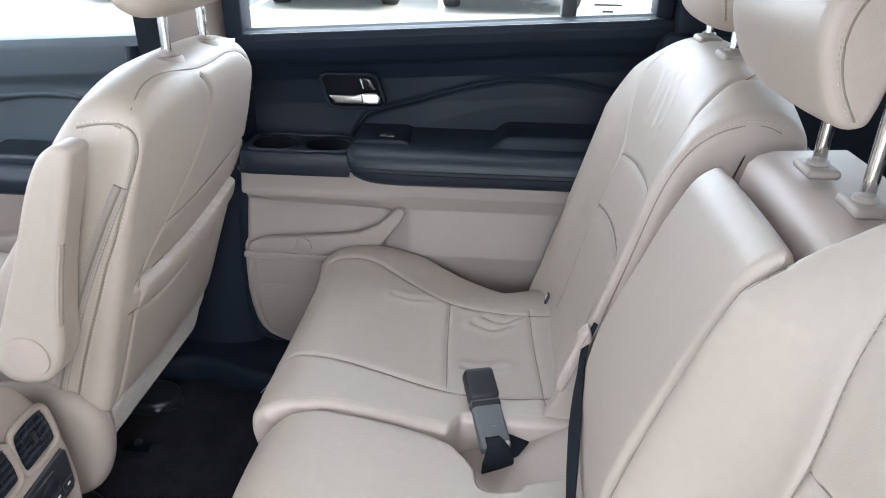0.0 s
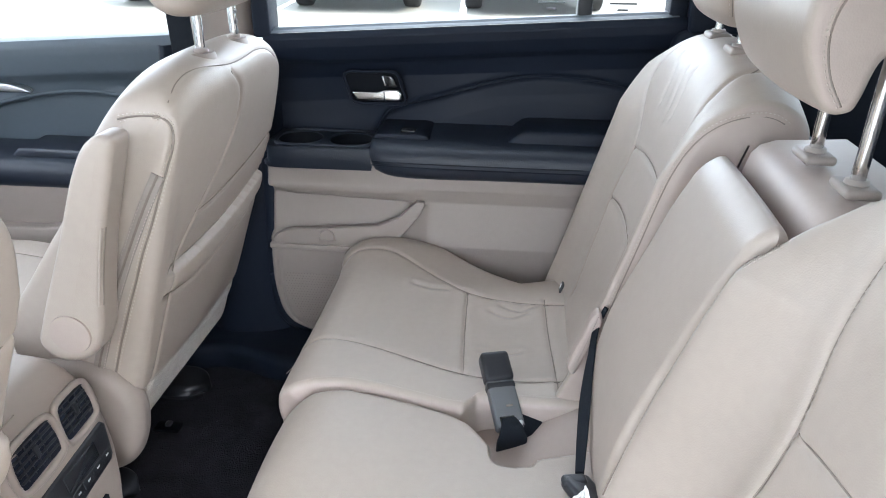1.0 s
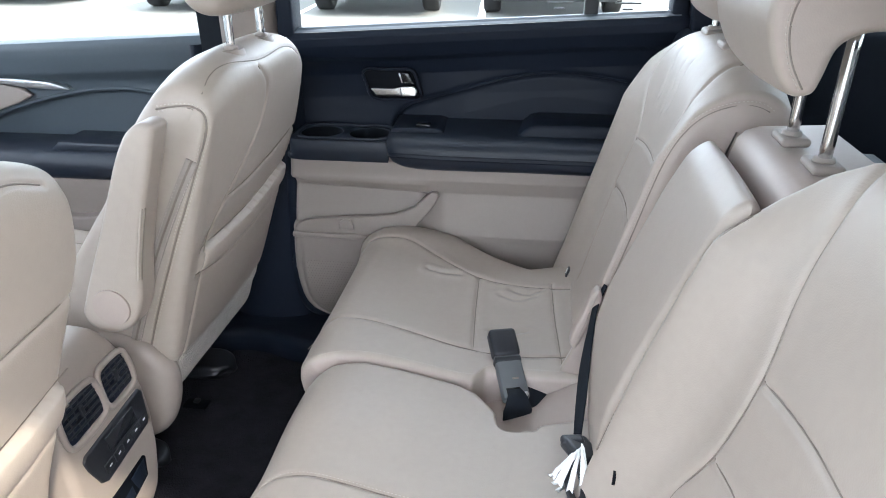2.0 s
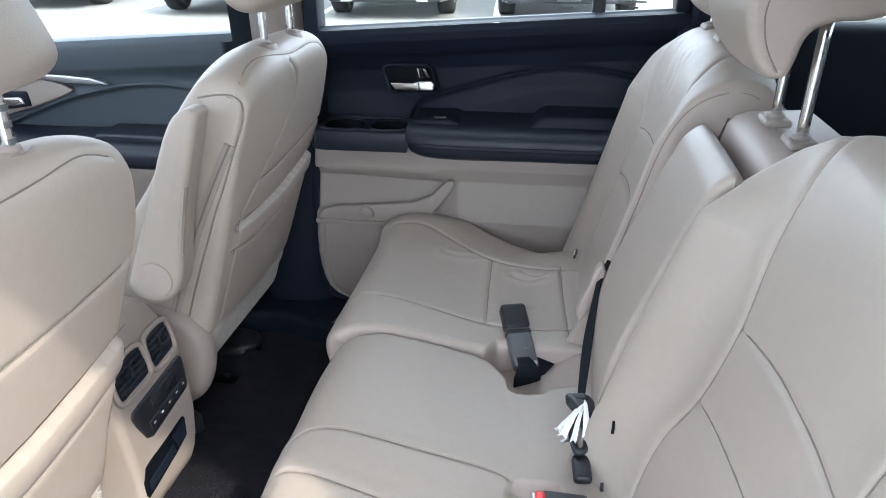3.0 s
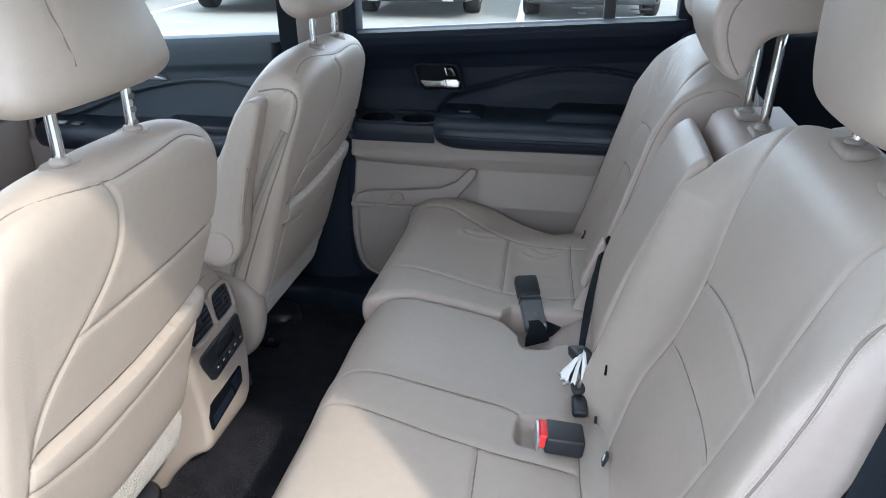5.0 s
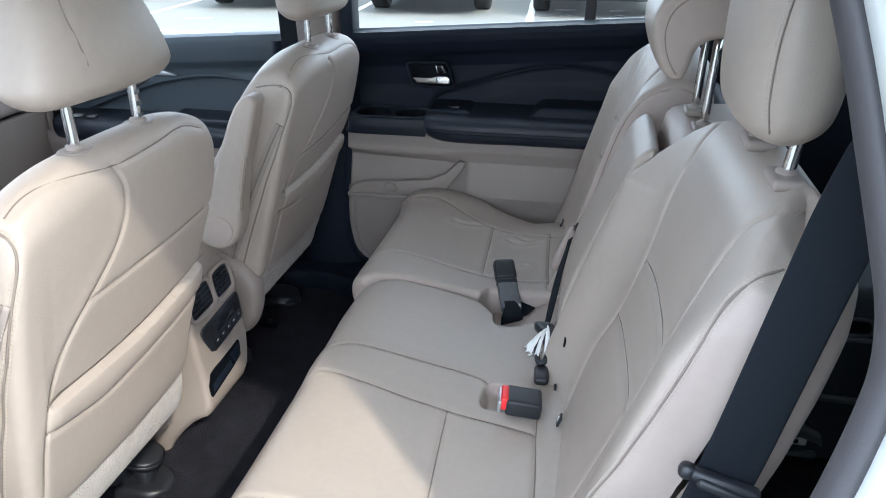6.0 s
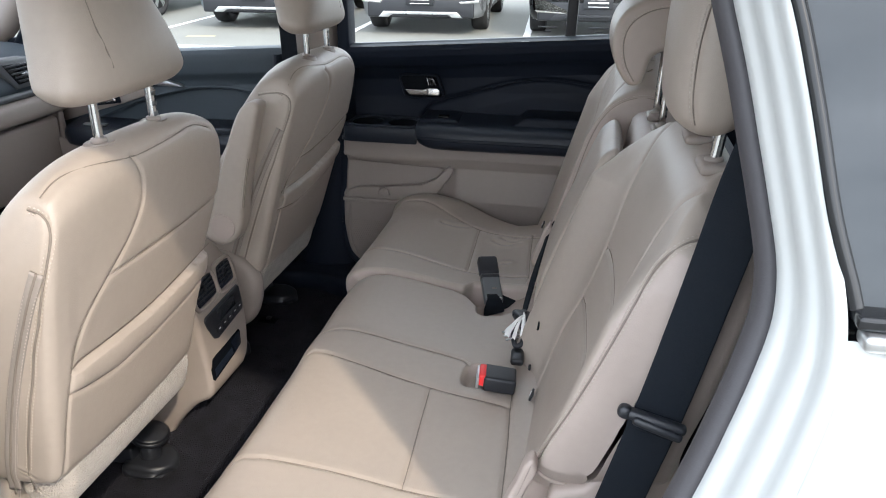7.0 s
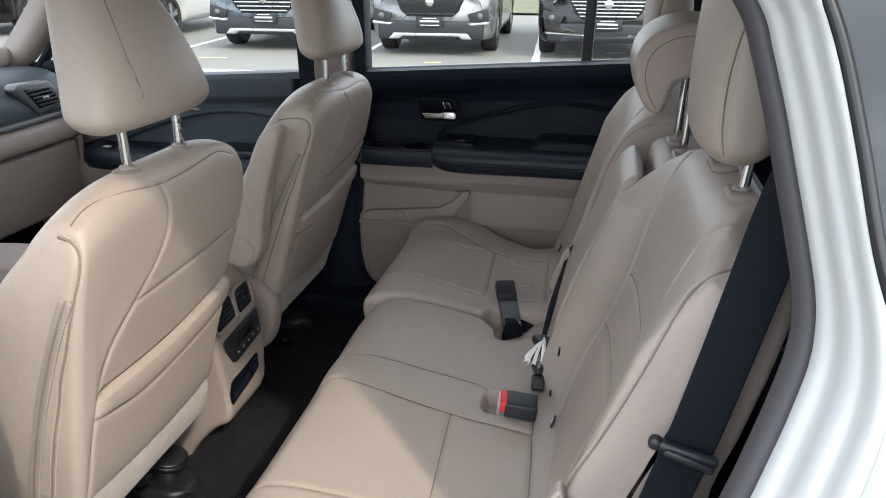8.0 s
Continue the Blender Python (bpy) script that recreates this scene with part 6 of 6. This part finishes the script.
pts, nrm = wb.follow(wb_st, "xz", (0, -1, 0), 150, 0.0004, 0.45)
# dark rod on the stitched edge stands in for the groove's shade
tube("welt_shade", pts[::6], 0.0012, SEAM, wbl, sides=6, n=120)
bm = bmesh.new()
bmesh.ops.create_cone(bm, cap_ends=True, segments=20, radius1=0.006, radius2=0.005, depth=0.004, matrix=Matrix.Translation((1.2005, -0.150, 0.684)) @ Matrix.Rotation(radians(-90), 4, "Y"))
part("anchor_button", bm, BLACK_PLASTIC, wbl)
tube("seam_slit", [(1.2110, -0.115, 0.760), (1.2105, -0.119, 0.754), (1.2093, -0.124, 0.747)], 0.0019, RECESS_SHADE, wbl, n=16)

# middle place: padded fold-down armrest and plastic cap
mfx = lambda z: 1.292 + 0.375 * (z - 1.057)
mo = [(mfx(0.70) + 0.040, 0.70), (mfx(0.75) + 0.017, 0.75), (mfx(0.80) + 0.005, 0.80), (mfx(0.86), 0.86), (mfx(0.95), 0.95), (mfx(1.03), 1.03), (mfx(1.06) + 0.004, 1.062), (mfx(1.075) + 0.018, 1.076), (mfx(1.06) + 0.034, 1.066), (mfx(1.03) + 0.048, 1.03), (mfx(0.9) + 0.06, 0.90), (mfx(0.72) + 0.075, 0.70)]


def m_ends(x, z):
    return interp(z, [(0.6, -0.064), (0.95, -0.066), (1.03, -0.072), (1.076, -0.080)]), interp(z, [(0.70, 0.095), (0.75, 0.125), (0.80, 0.162), (0.85, 0.175), (1.0, 0.165), (1.04, 0.156), (1.076, 0.145)])


mp = Pad(mo, m_ends, 0.011, [(mfx(0.75) + 0.04, 0.75), (mfx(1.0) + 0.04, 1.0)], 220, 80, 0.0015)
link("armrest", mp.me, LEATHER, wide, "padded fold-down middle armrest")
wb_piping = [(-0.082, 0.76), (-0.072, 0.85), (-0.072, 0.93), (-0.078, 1.02), (-0.092, 1.07)]
wb.seams([wb_piping], "yz", (-1, 0.6, 0), 0.0025, 0.0022, thr=0.3, puff=0.0)
pts, nrm = wb.follow(wb_piping, "yz", (-1, 0.6, 0), 120, 0.0004, 0.3, 0.004)
stitches("stitching", pts, nrm, wbl)
wb.sew(wbl)
prism("seat_cap", [(1.330, 0.95), (1.343, 1.055), (1.349, 1.078), (1.358, 1.088), (1.375, 1.094), (1.45, 1.098), (1.462, 1.085), (1.465, 0.95)], -0.13, 0.152, SIDE_VINYL, wide, 0.007, label="beige plastic cap behind the middle armrest")
box("back_shell", (1.432, -0.33, 0.55), (1.470, 0.17, 1.07), CHARCOAL, wide, 0.02, turn=Matrix.Rotation(radians(14), 4, "Y"))
prism("side_cover", [(1.245, 0.60), (1.262, 0.778), (1.30, 0.79), (1.34, 0.84), (1.368, 0.90), (1.410, 0.90), (1.402, 0.75), (1.368, 0.60)], -0.574, -0.53, SIDE_VINYL, wide, 0.008, label="beige side cover below the bolster")
box("gap_filler", (1.388, 0.146, 0.60), (1.43, 0.206, 1.055), SIDE_VINYL, wide, 0.006, turn=Matrix.Rotation(radians(10), 4, "Y"))
box("back_shell", (1.40, 0.21, 0.55), (1.45, 0.62, 1.05), CHARCOAL, narrow, 0.02, turn=Matrix.Rotation(radians(14), 4, "Y"))

# headrests of the second row
ho = [(1.199, 1.401, 0.038, 0.098), (1.235, 1.402, 0.048, 0.113), (1.285, 1.402, 0.050, 0.118), (1.345, 1.401, 0.047, 0.112), (1.405, 1.396, 0.038, 0.092)]
wp, wh = headrest(wide, ho, -0.378, None, None, [(1.413, -0.442, 1.160, 1.225, 0.006), (1.408, -0.319, 1.162, 1.225, 0.006)], notches=False, guide=(0.017, 0.025, 0.013))
hs = [(1.383, 1.216), (1.377, 1.24), (1.376, 1.30), (1.386, 1.355), (1.402, 1.385)]
wp.seams([hs], "xz", (0, -1, 0), 0.003, 0.0024, thr=0.4, puff=0.001)
pts, nrm = wp.follow(hs, "xz", (0, -1, 0), 90, 0.0005, 0.4, 0.003)
stitches("stitching", pts, nrm, wh)
wp.sew(wh)
no = [(z - 0.012, x - 0.03, a, b) for z, x, a, b in ho]
npd, nh = headrest(narrow, no, 0.435, None, None, [(1.378, 0.37, 1.152, 1.22, 0.004), (1.378, 0.50, 1.152, 1.22, 0.004)], notches=False, guide=(0.017, 0.025, 0.013))
hs2 = [(x - 0.03, z - 0.012) for x, z in hs]
npd.seams([hs2], "xz", (0, -1, 0), 0.003, 0.0024, thr=0.4, puff=0.001)
pts, nrm = npd.follow(hs2, "xz", (0, -1, 0), 90, 0.0005, 0.4, 0.003)
stitches("stitching", pts, nrm, nh)
npd.sew(nh)
mh = [(1.325, 1.185), (1.308, 1.205), (1.294, 1.250), (1.302, 1.285), (1.33, 1.310), (1.37, 1.322), (1.42, 1.318), (1.445, 1.29), (1.44, 1.255), (1.41, 1.243), (1.375, 1.239), (1.357, 1.228), (1.348, 1.20), (1.342, 1.187)]
mpd, mhd = headrest(wide, mh, lambda x, z: (-0.105, 0.125), 0.012, None, [(1.387, -0.040, 1.101, 1.245, 0.004), (1.384, 0.058, 1.101, 1.245, 0.004)], notches=False, guide=(0.016, 0.022, 0.010), soft=0)
ms = [(1.332, 1.192), (1.318, 1.215), (1.311, 1.25), (1.320, 1.278), (1.35, 1.298), (1.41, 1.305)]
mpd.seams([ms], "xz", (0, -1, 0), 0.003, 0.0022, thr=0.4, puff=0.001)
pts, nrm = mpd.follow(ms, "xz", (0, -1, 0), 90, 0.0005, 0.4, 0.003)
stitches("stitching", pts, nrm, mhd)
mpd.sew(mhd)


# ---- belts, buckles, key ----
bk = thing("belt_buckle", "black belt buckle lying on the bench, upside down", "seat belt buckle", "belt buckles")
AX = Vector((0.033, -0.100, -0.056)).normalized()
AY = Vector((0.050, 0.020, 0.0)).normalized()
AZ = AX.cross(AY).normalized()
if AZ.z < 0:
    AZ = -AZ
AY = AZ.cross(AX)
M1 = Matrix.Translation((1.0765, 0.210, 0.672)) @ Matrix((AX, AY, AZ)).transposed().to_4x4()
part("housing", box_bm(0.078, 0.042, 0.020, M1 @ Matrix.Translation((0.020, 0, 0)), 0.004, 3), GREY_PLASTIC, bk)
part("head", box_bm(0.050, 0.045, 0.026, M1 @ Matrix.Translation((-0.040, 0, 0.002)), 0.007, 4), BLACK_PLASTIC, bk, "black buckle head")
part("housing_band", box_bm(0.010, 0.0428, 0.0208, M1 @ Matrix.Translation((-0.009, 0, 0)), 0.002, 2), BLACK_PLASTIC, bk)
part("housing_window", box_bm(0.016, 0.022, 0.003, M1 @ Matrix.Translation((0.050, -0.004, 0.0095)), 0.001, 2), BLACK_GLOSS, bk)
part("label_print", box_bm(0.003, 0.010, 0.0006, M1 @ Matrix.Translation((0.026, 0.004, 0.0102)), 0.0, 1), SEAM, bk)
ribbon("strap", [tuple(M1 @ Vector(p)) for p in ((0.046, -0.002, 0.011), (0.060, -0.002, 0.014), (0.072, -0.002, 0.006), (0.080, -0.002, -0.012), (0.082, -0.002, -0.035))], [tuple(M1.to_3x3() @ Vector(p)) for p in ((0, 0, 1), (0.2, 0, 1), (0.8, 0, 0.5), (1, 0, 0.1), (1, 0, 0))], [0.020, 0.034, 0.046, 0.044, 0.036], 0.004, WEBBING, bk, n=24)
ribbon("strap", [tuple(M1 @ Vector(p)) for p in ((0.012, 0.024, -0.006), (0.040, 0.034, -0.008), (0.066, 0.040, -0.010))], [tuple(AZ)], [0.012, 0.030, 0.034], 0.0025, WEBBING, bk, n=16)
bm = bmesh.new()
bmesh.ops.create_cone(bm, cap_ends=True, segments=16, radius1=0.004, radius2=0.003, depth=0.003, matrix=M1 @ Matrix.Translation((0.054, 0.015, 0.0105)))
part("rivet", bm, SATIN, bk)

bk2 = thing("belt_buckle", "black belt buckle with bright red release button", "seat belt buckle", "belt buckles")
M2 = Matrix.Translation((1.150, -0.214, 0.694)) @ Matrix.Rotation(radians(6), 4, "Z") @ Matrix.Rotation(radians(7), 4, "Y") @ Matrix.Scale(0.84, 4)
part("housing", box_bm(0.066, 0.056, 0.034, M2 @ Matrix.Translation((0.006, 0, 0)), 0.006, 4), BLACK_PLASTIC, bk2)
part("release_button", box_bm(0.015, 0.047, 0.026, M2 @ Matrix.Translation((-0.030, 0, 0.004)), 0.004, 3), RED, bk2, "bright red release button")
part("slot_frame", box_bm(0.006, 0.050, 0.026, M2 @ Matrix.Translation((-0.039, 0, -0.002)), 0.002, 3), SATIN, bk2)

mb = thing("seat_belt", "black webbing belt running down between the seat backs", "seat belt", "seat belts")
ribbon("webbing", [(1.214, 0.196, 0.836), (1.203, 0.188, 0.811), (1.193, 0.140, 0.785), (1.187, 0.104, 0.768), (1.180, 0.040, 0.742), (1.175, -0.012, 0.722)], [(-0.6, -0.75, 0.2), (-0.75, -0.6, 0.2), (-0.8, -0.6, 0.3), (-0.7, -0.6, 0.4), (-0.6, -0.6, 0.5), (-0.5, -0.6, 0.6)], [0.006, 0.012, 0.018, 0.020, 0.016, 0.011], 0.0025, WEBBING, mb, n=50)
box("belt_end", (1.164, -0.150, 0.682), (1.188, -0.104, 0.696), BLACK_PLASTIC, mb, 0.006, "black plastic belt end", turn=Matrix.Rotation(radians(4), 4, "Z"))

kf = thing("car_key", "black car key fob tied with crumpled white paper", "car key")
part("fob", box_bm(0.054, 0.038, 0.018, Matrix.Translation((1.172, -0.044, 0.740)) @ Matrix.Rotation(radians(-62), 4, "Z") @ Matrix.Rotation(radians(-14), 4, "X"), 0.0075, 4), BLACK_PLASTIC, kf)
part("belt_stop", box_bm(0.030, 0.018, 0.012, Matrix.Translation((1.160, -0.030, 0.745)) @ Matrix.Rotation(radians(10), 4, "Z"), 0.0055, 4), BLACK_PLASTIC, kf)
for k in range(3):
    part("key_blade", box_bm(0.036, 0.006, 0.002, Matrix.Translation((1.146 + 0.003 * k, -0.066 - 0.008 * k, 0.722 - 0.002 * k)) @ Matrix.Rotation(radians(38 + 9 * k), 4, "Z") @ Matrix.Rotation(radians(12), 4, "Y"), 0.0006, 1), STEEL, kf)
tube("loop", [(1.162, -0.060, 0.738), (1.172, -0.082, 0.731), (1.172, -0.106, 0.722), (1.163, -0.112, 0.720), (1.156, -0.092, 0.724), (1.155, -0.070, 0.733)], 0.0050, BLACK_PLASTIC, kf, n=36, closed=True)
rng = random.Random(4)
tag = None
for k in range(4):
    a0 = radians(-148 + 21 * k)
    w0, ln = 0.0030 + 0.0012 * (k % 2), 0.040 + 0.006 * ((k * 7) % 3)
    v, f = [], []
    for i in range(7):
        u = i / 6
        for j in (-1, 0, 1):
            r, side = ln * u, j * w0 * (0.35 + u)
            v.append((1.170 + r * math.cos(a0) - side * math.sin(a0), -0.054 + r * math.sin(a0) + side * math.cos(a0), 0.752 - 0.030 * u * u + 0.003 * k + (0.0035 if j == 0 else 0) * u + rng.uniform(-1, 1) * 0.0016))
    for i in range(6):
        for j in range(2):
            f.append((i * 3 + j, i * 3 + j + 1, i * 3 + j + 4, i * 3 + j + 3))
    if tag is None:
        tag = link("paper_tag", mesh("paper_tag", v, f, False), PAPER, kf, "crumpled white paper tag")
    else:
        link("paper_strip", mesh("paper_strip", v, f, False), PAPER, tag)
kf.location = (0.008, 0.004, -0.020)

# near shoulder belt with its tongue
sb = thing("seat_belt", "black shoulder belt hanging beside the seat back with its latch tongue", "seat belt", "seat belts")
ribbon("webbing", [(1.45, -0.66, 1.42), (1.437, -0.64, 1.30), (1.418, -0.62, 1.20), (1.405, -0.613, 1.12), (1.390, -0.613, 1.04), (1.372, -0.617, 0.955), (1.350, -0.616, 0.86), (1.31, -0.612, 0.69)],
       [(-0.35, -1.0, 0.1), (-0.3, -1.0, 0.08), (-0.2, -1.0, 0.05), (-0.15, -1.0, 0.05), (-0.1, -1.0, 0), (-0.1, -1.0, 0), (-0.1, -1.0, 0), (-0.1, -1.0, 0)], 0.049, 0.002, WEBBING, sb, n=80)
MT = Matrix.Translation((1.366, -0.626, 0.938)) @ Matrix.Rotation(radians(-10), 4, "Z") @ Matrix.Rotation(radians(8), 4, "Y")
tongue = part("latch_tongue", box_bm(0.064, 0.014, 0.012, MT, 0.0055, 4), BLACK_PLASTIC, sb, "black moulded latch tongue")
part("tongue_bar", box_bm(0.052, 0.009, 0.010, MT @ Matrix.Translation((0.004, -0.007, -0.004)) @ Matrix.Rotation(radians(4), 4, "Y"), 0.004, 3), BLACK_PLASTIC, tongue)
part("tongue_eye", box_bm(0.016, 0.016, 0.016, MT @ Matrix.Translation((-0.032, 0.0, 0.0)), 0.007, 4), BLACK_PLASTIC, tongue)
part("tongue_sleeve", box_bm(0.046, 0.008, 0.014, MT @ Matrix.Translation((-0.004, 0.003, -0.011)), 0.003, 3), WEBBING, sb)

def trim_flap(parent, dx, y0, y1, dz):
    """A small stiff cloth flap that stands up at the foot of a backrest."""
    flap = Pad([(x + dx, z + dz) for x, z in ((1.187, 0.800), (1.194, 0.822), (1.204, 0.832), (1.210, 0.815), (1.200, 0.790), (1.190, 0.76), (1.176, 0.73), (1.168, 0.74))], lambda x, z: (y0, y1), 0.005, None, 60, 12)
    link("trim_flap", flap.me, SIDE_VINYL, parent, "pale fabric flap at the foot of the backrest")


trim_flap(narrow, 0.0, 0.184, 0.206, 0.0)
trim_flap(wide, 0.036, -0.592, -0.566, 0.004)
pts, nrm = wb.follow([(1.240, 0.830), (1.242, 0.806), (1.256, 0.790), (1.29, 0.780), (1.335, 0.774)], "xz", (0, -1, 0), 60, 0.0, 0.2)
tube("piping", pts[::6], 0.0035, SIDE_VINYL, wbl, n=60)

# child seat anchors in the bight
for x, y, z in ((1.172, 0.478, 0.716), (1.180, 0.235, 0.705), (1.213, -0.243, 0.690)):
    an = thing("anchor_guide", "small black child seat anchor in the seat gap", "seat anchor", "seat anchors")
    m = Matrix.Translation((x, y, z)) @ Matrix.Rotation(radians(-70), 4, "Y")
    part("tag", box_bm(0.017, 0.016, 0.004, m, 0.0012, 2), BLACK_PLASTIC, an)
    part("tag_mark", box_bm(0.009, 0.005, 0.001, m @ Matrix.Translation((0.001, 0.001, 0.0022)) @ Matrix.Rotation(radians(30), 4, "Z"), 0.0, 1), MARK, an)

# dark third row behind
third = thing("third_row_seat", "dark third row seat half behind the bench", "car seat", "third row seats")
box("cushion", (1.60, 0.08, 0.42), (2.2, 0.56, 0.80), CHARCOAL, third, 0.02)
box("backrest", (2.15, 0.06, 0.5), (2.3, 0.56, 1.05), CHARCOAL, third, 0.05)
near_third = thing("third_row_seat", "dark third row seat half beside the wheel house", "car seat", "third row seats")
box("cushion", (1.95, -0.55, 0.42), (2.2, -0.06, 0.70), CHARCOAL, near_third, 0.05)
box("backrest", (2.15, -0.55, 0.5), (2.3, -0.06, 1.05), CHARCOAL, near_third, 0.05)
rim = tube("recess_rim", [(x, 0.0785, z) for x, z in ((1.690, 0.712), (1.690, 0.737), (1.734, 0.740), (1.740, 0.714))], 0.0028, GREY_PLASTIC, third, n=40, closed=True, label="grey rim of a moulded recess")
box("recess", (1.692, 0.0775, 0.715), (1.737, 0.082, 0.737), RECESS_SHADE, rim, 0.001)
box("shelf_edge", (1.60, 0.0720, 0.698), (1.80, 0.0810, 0.705), GREY_PLASTIC, third, 0.002)
box("fold_edge", (1.655, 0.0680, 0.568), (1.78, 0.0810, 0.579), GREY_PLASTIC, third, 0.003)
wheel_house = box("wheel_house", (1.52, -0.80, 0.40), (2.55, -0.60, 0.95), CHARCOAL, None, 0.05)
tagged(wheel_house, "dark plastic wheel house trim", "trim panel", kind="structure")
catch = thing("seat_latch", "small grey seat latch on the dark seat side", "latch")
prism("latch_body", [(1.632, 0.472), (1.640, 0.500), (1.665, 0.508), (1.698, 0.492), (1.704, 0.470), (1.690, 0.478), (1.660, 0.488)], 0.058, 0.081, GREY_PLASTIC, catch, 0.004)
box("latch_foot", (1.635, 0.066, 0.436), (1.700, 0.081, 0.446), GREY_PLASTIC, catch, 0.002)
mk = box("latch_mark", (1.648, 0.0755, 0.458), (1.680, 0.0785, 0.476), MARK, catch, 0.003, label="white printed mark")
box("mark_slot", (1.655, 0.0745, 0.463), (1.664, 0.0752, 0.471), RECESS_SHADE, mk, 0.001)
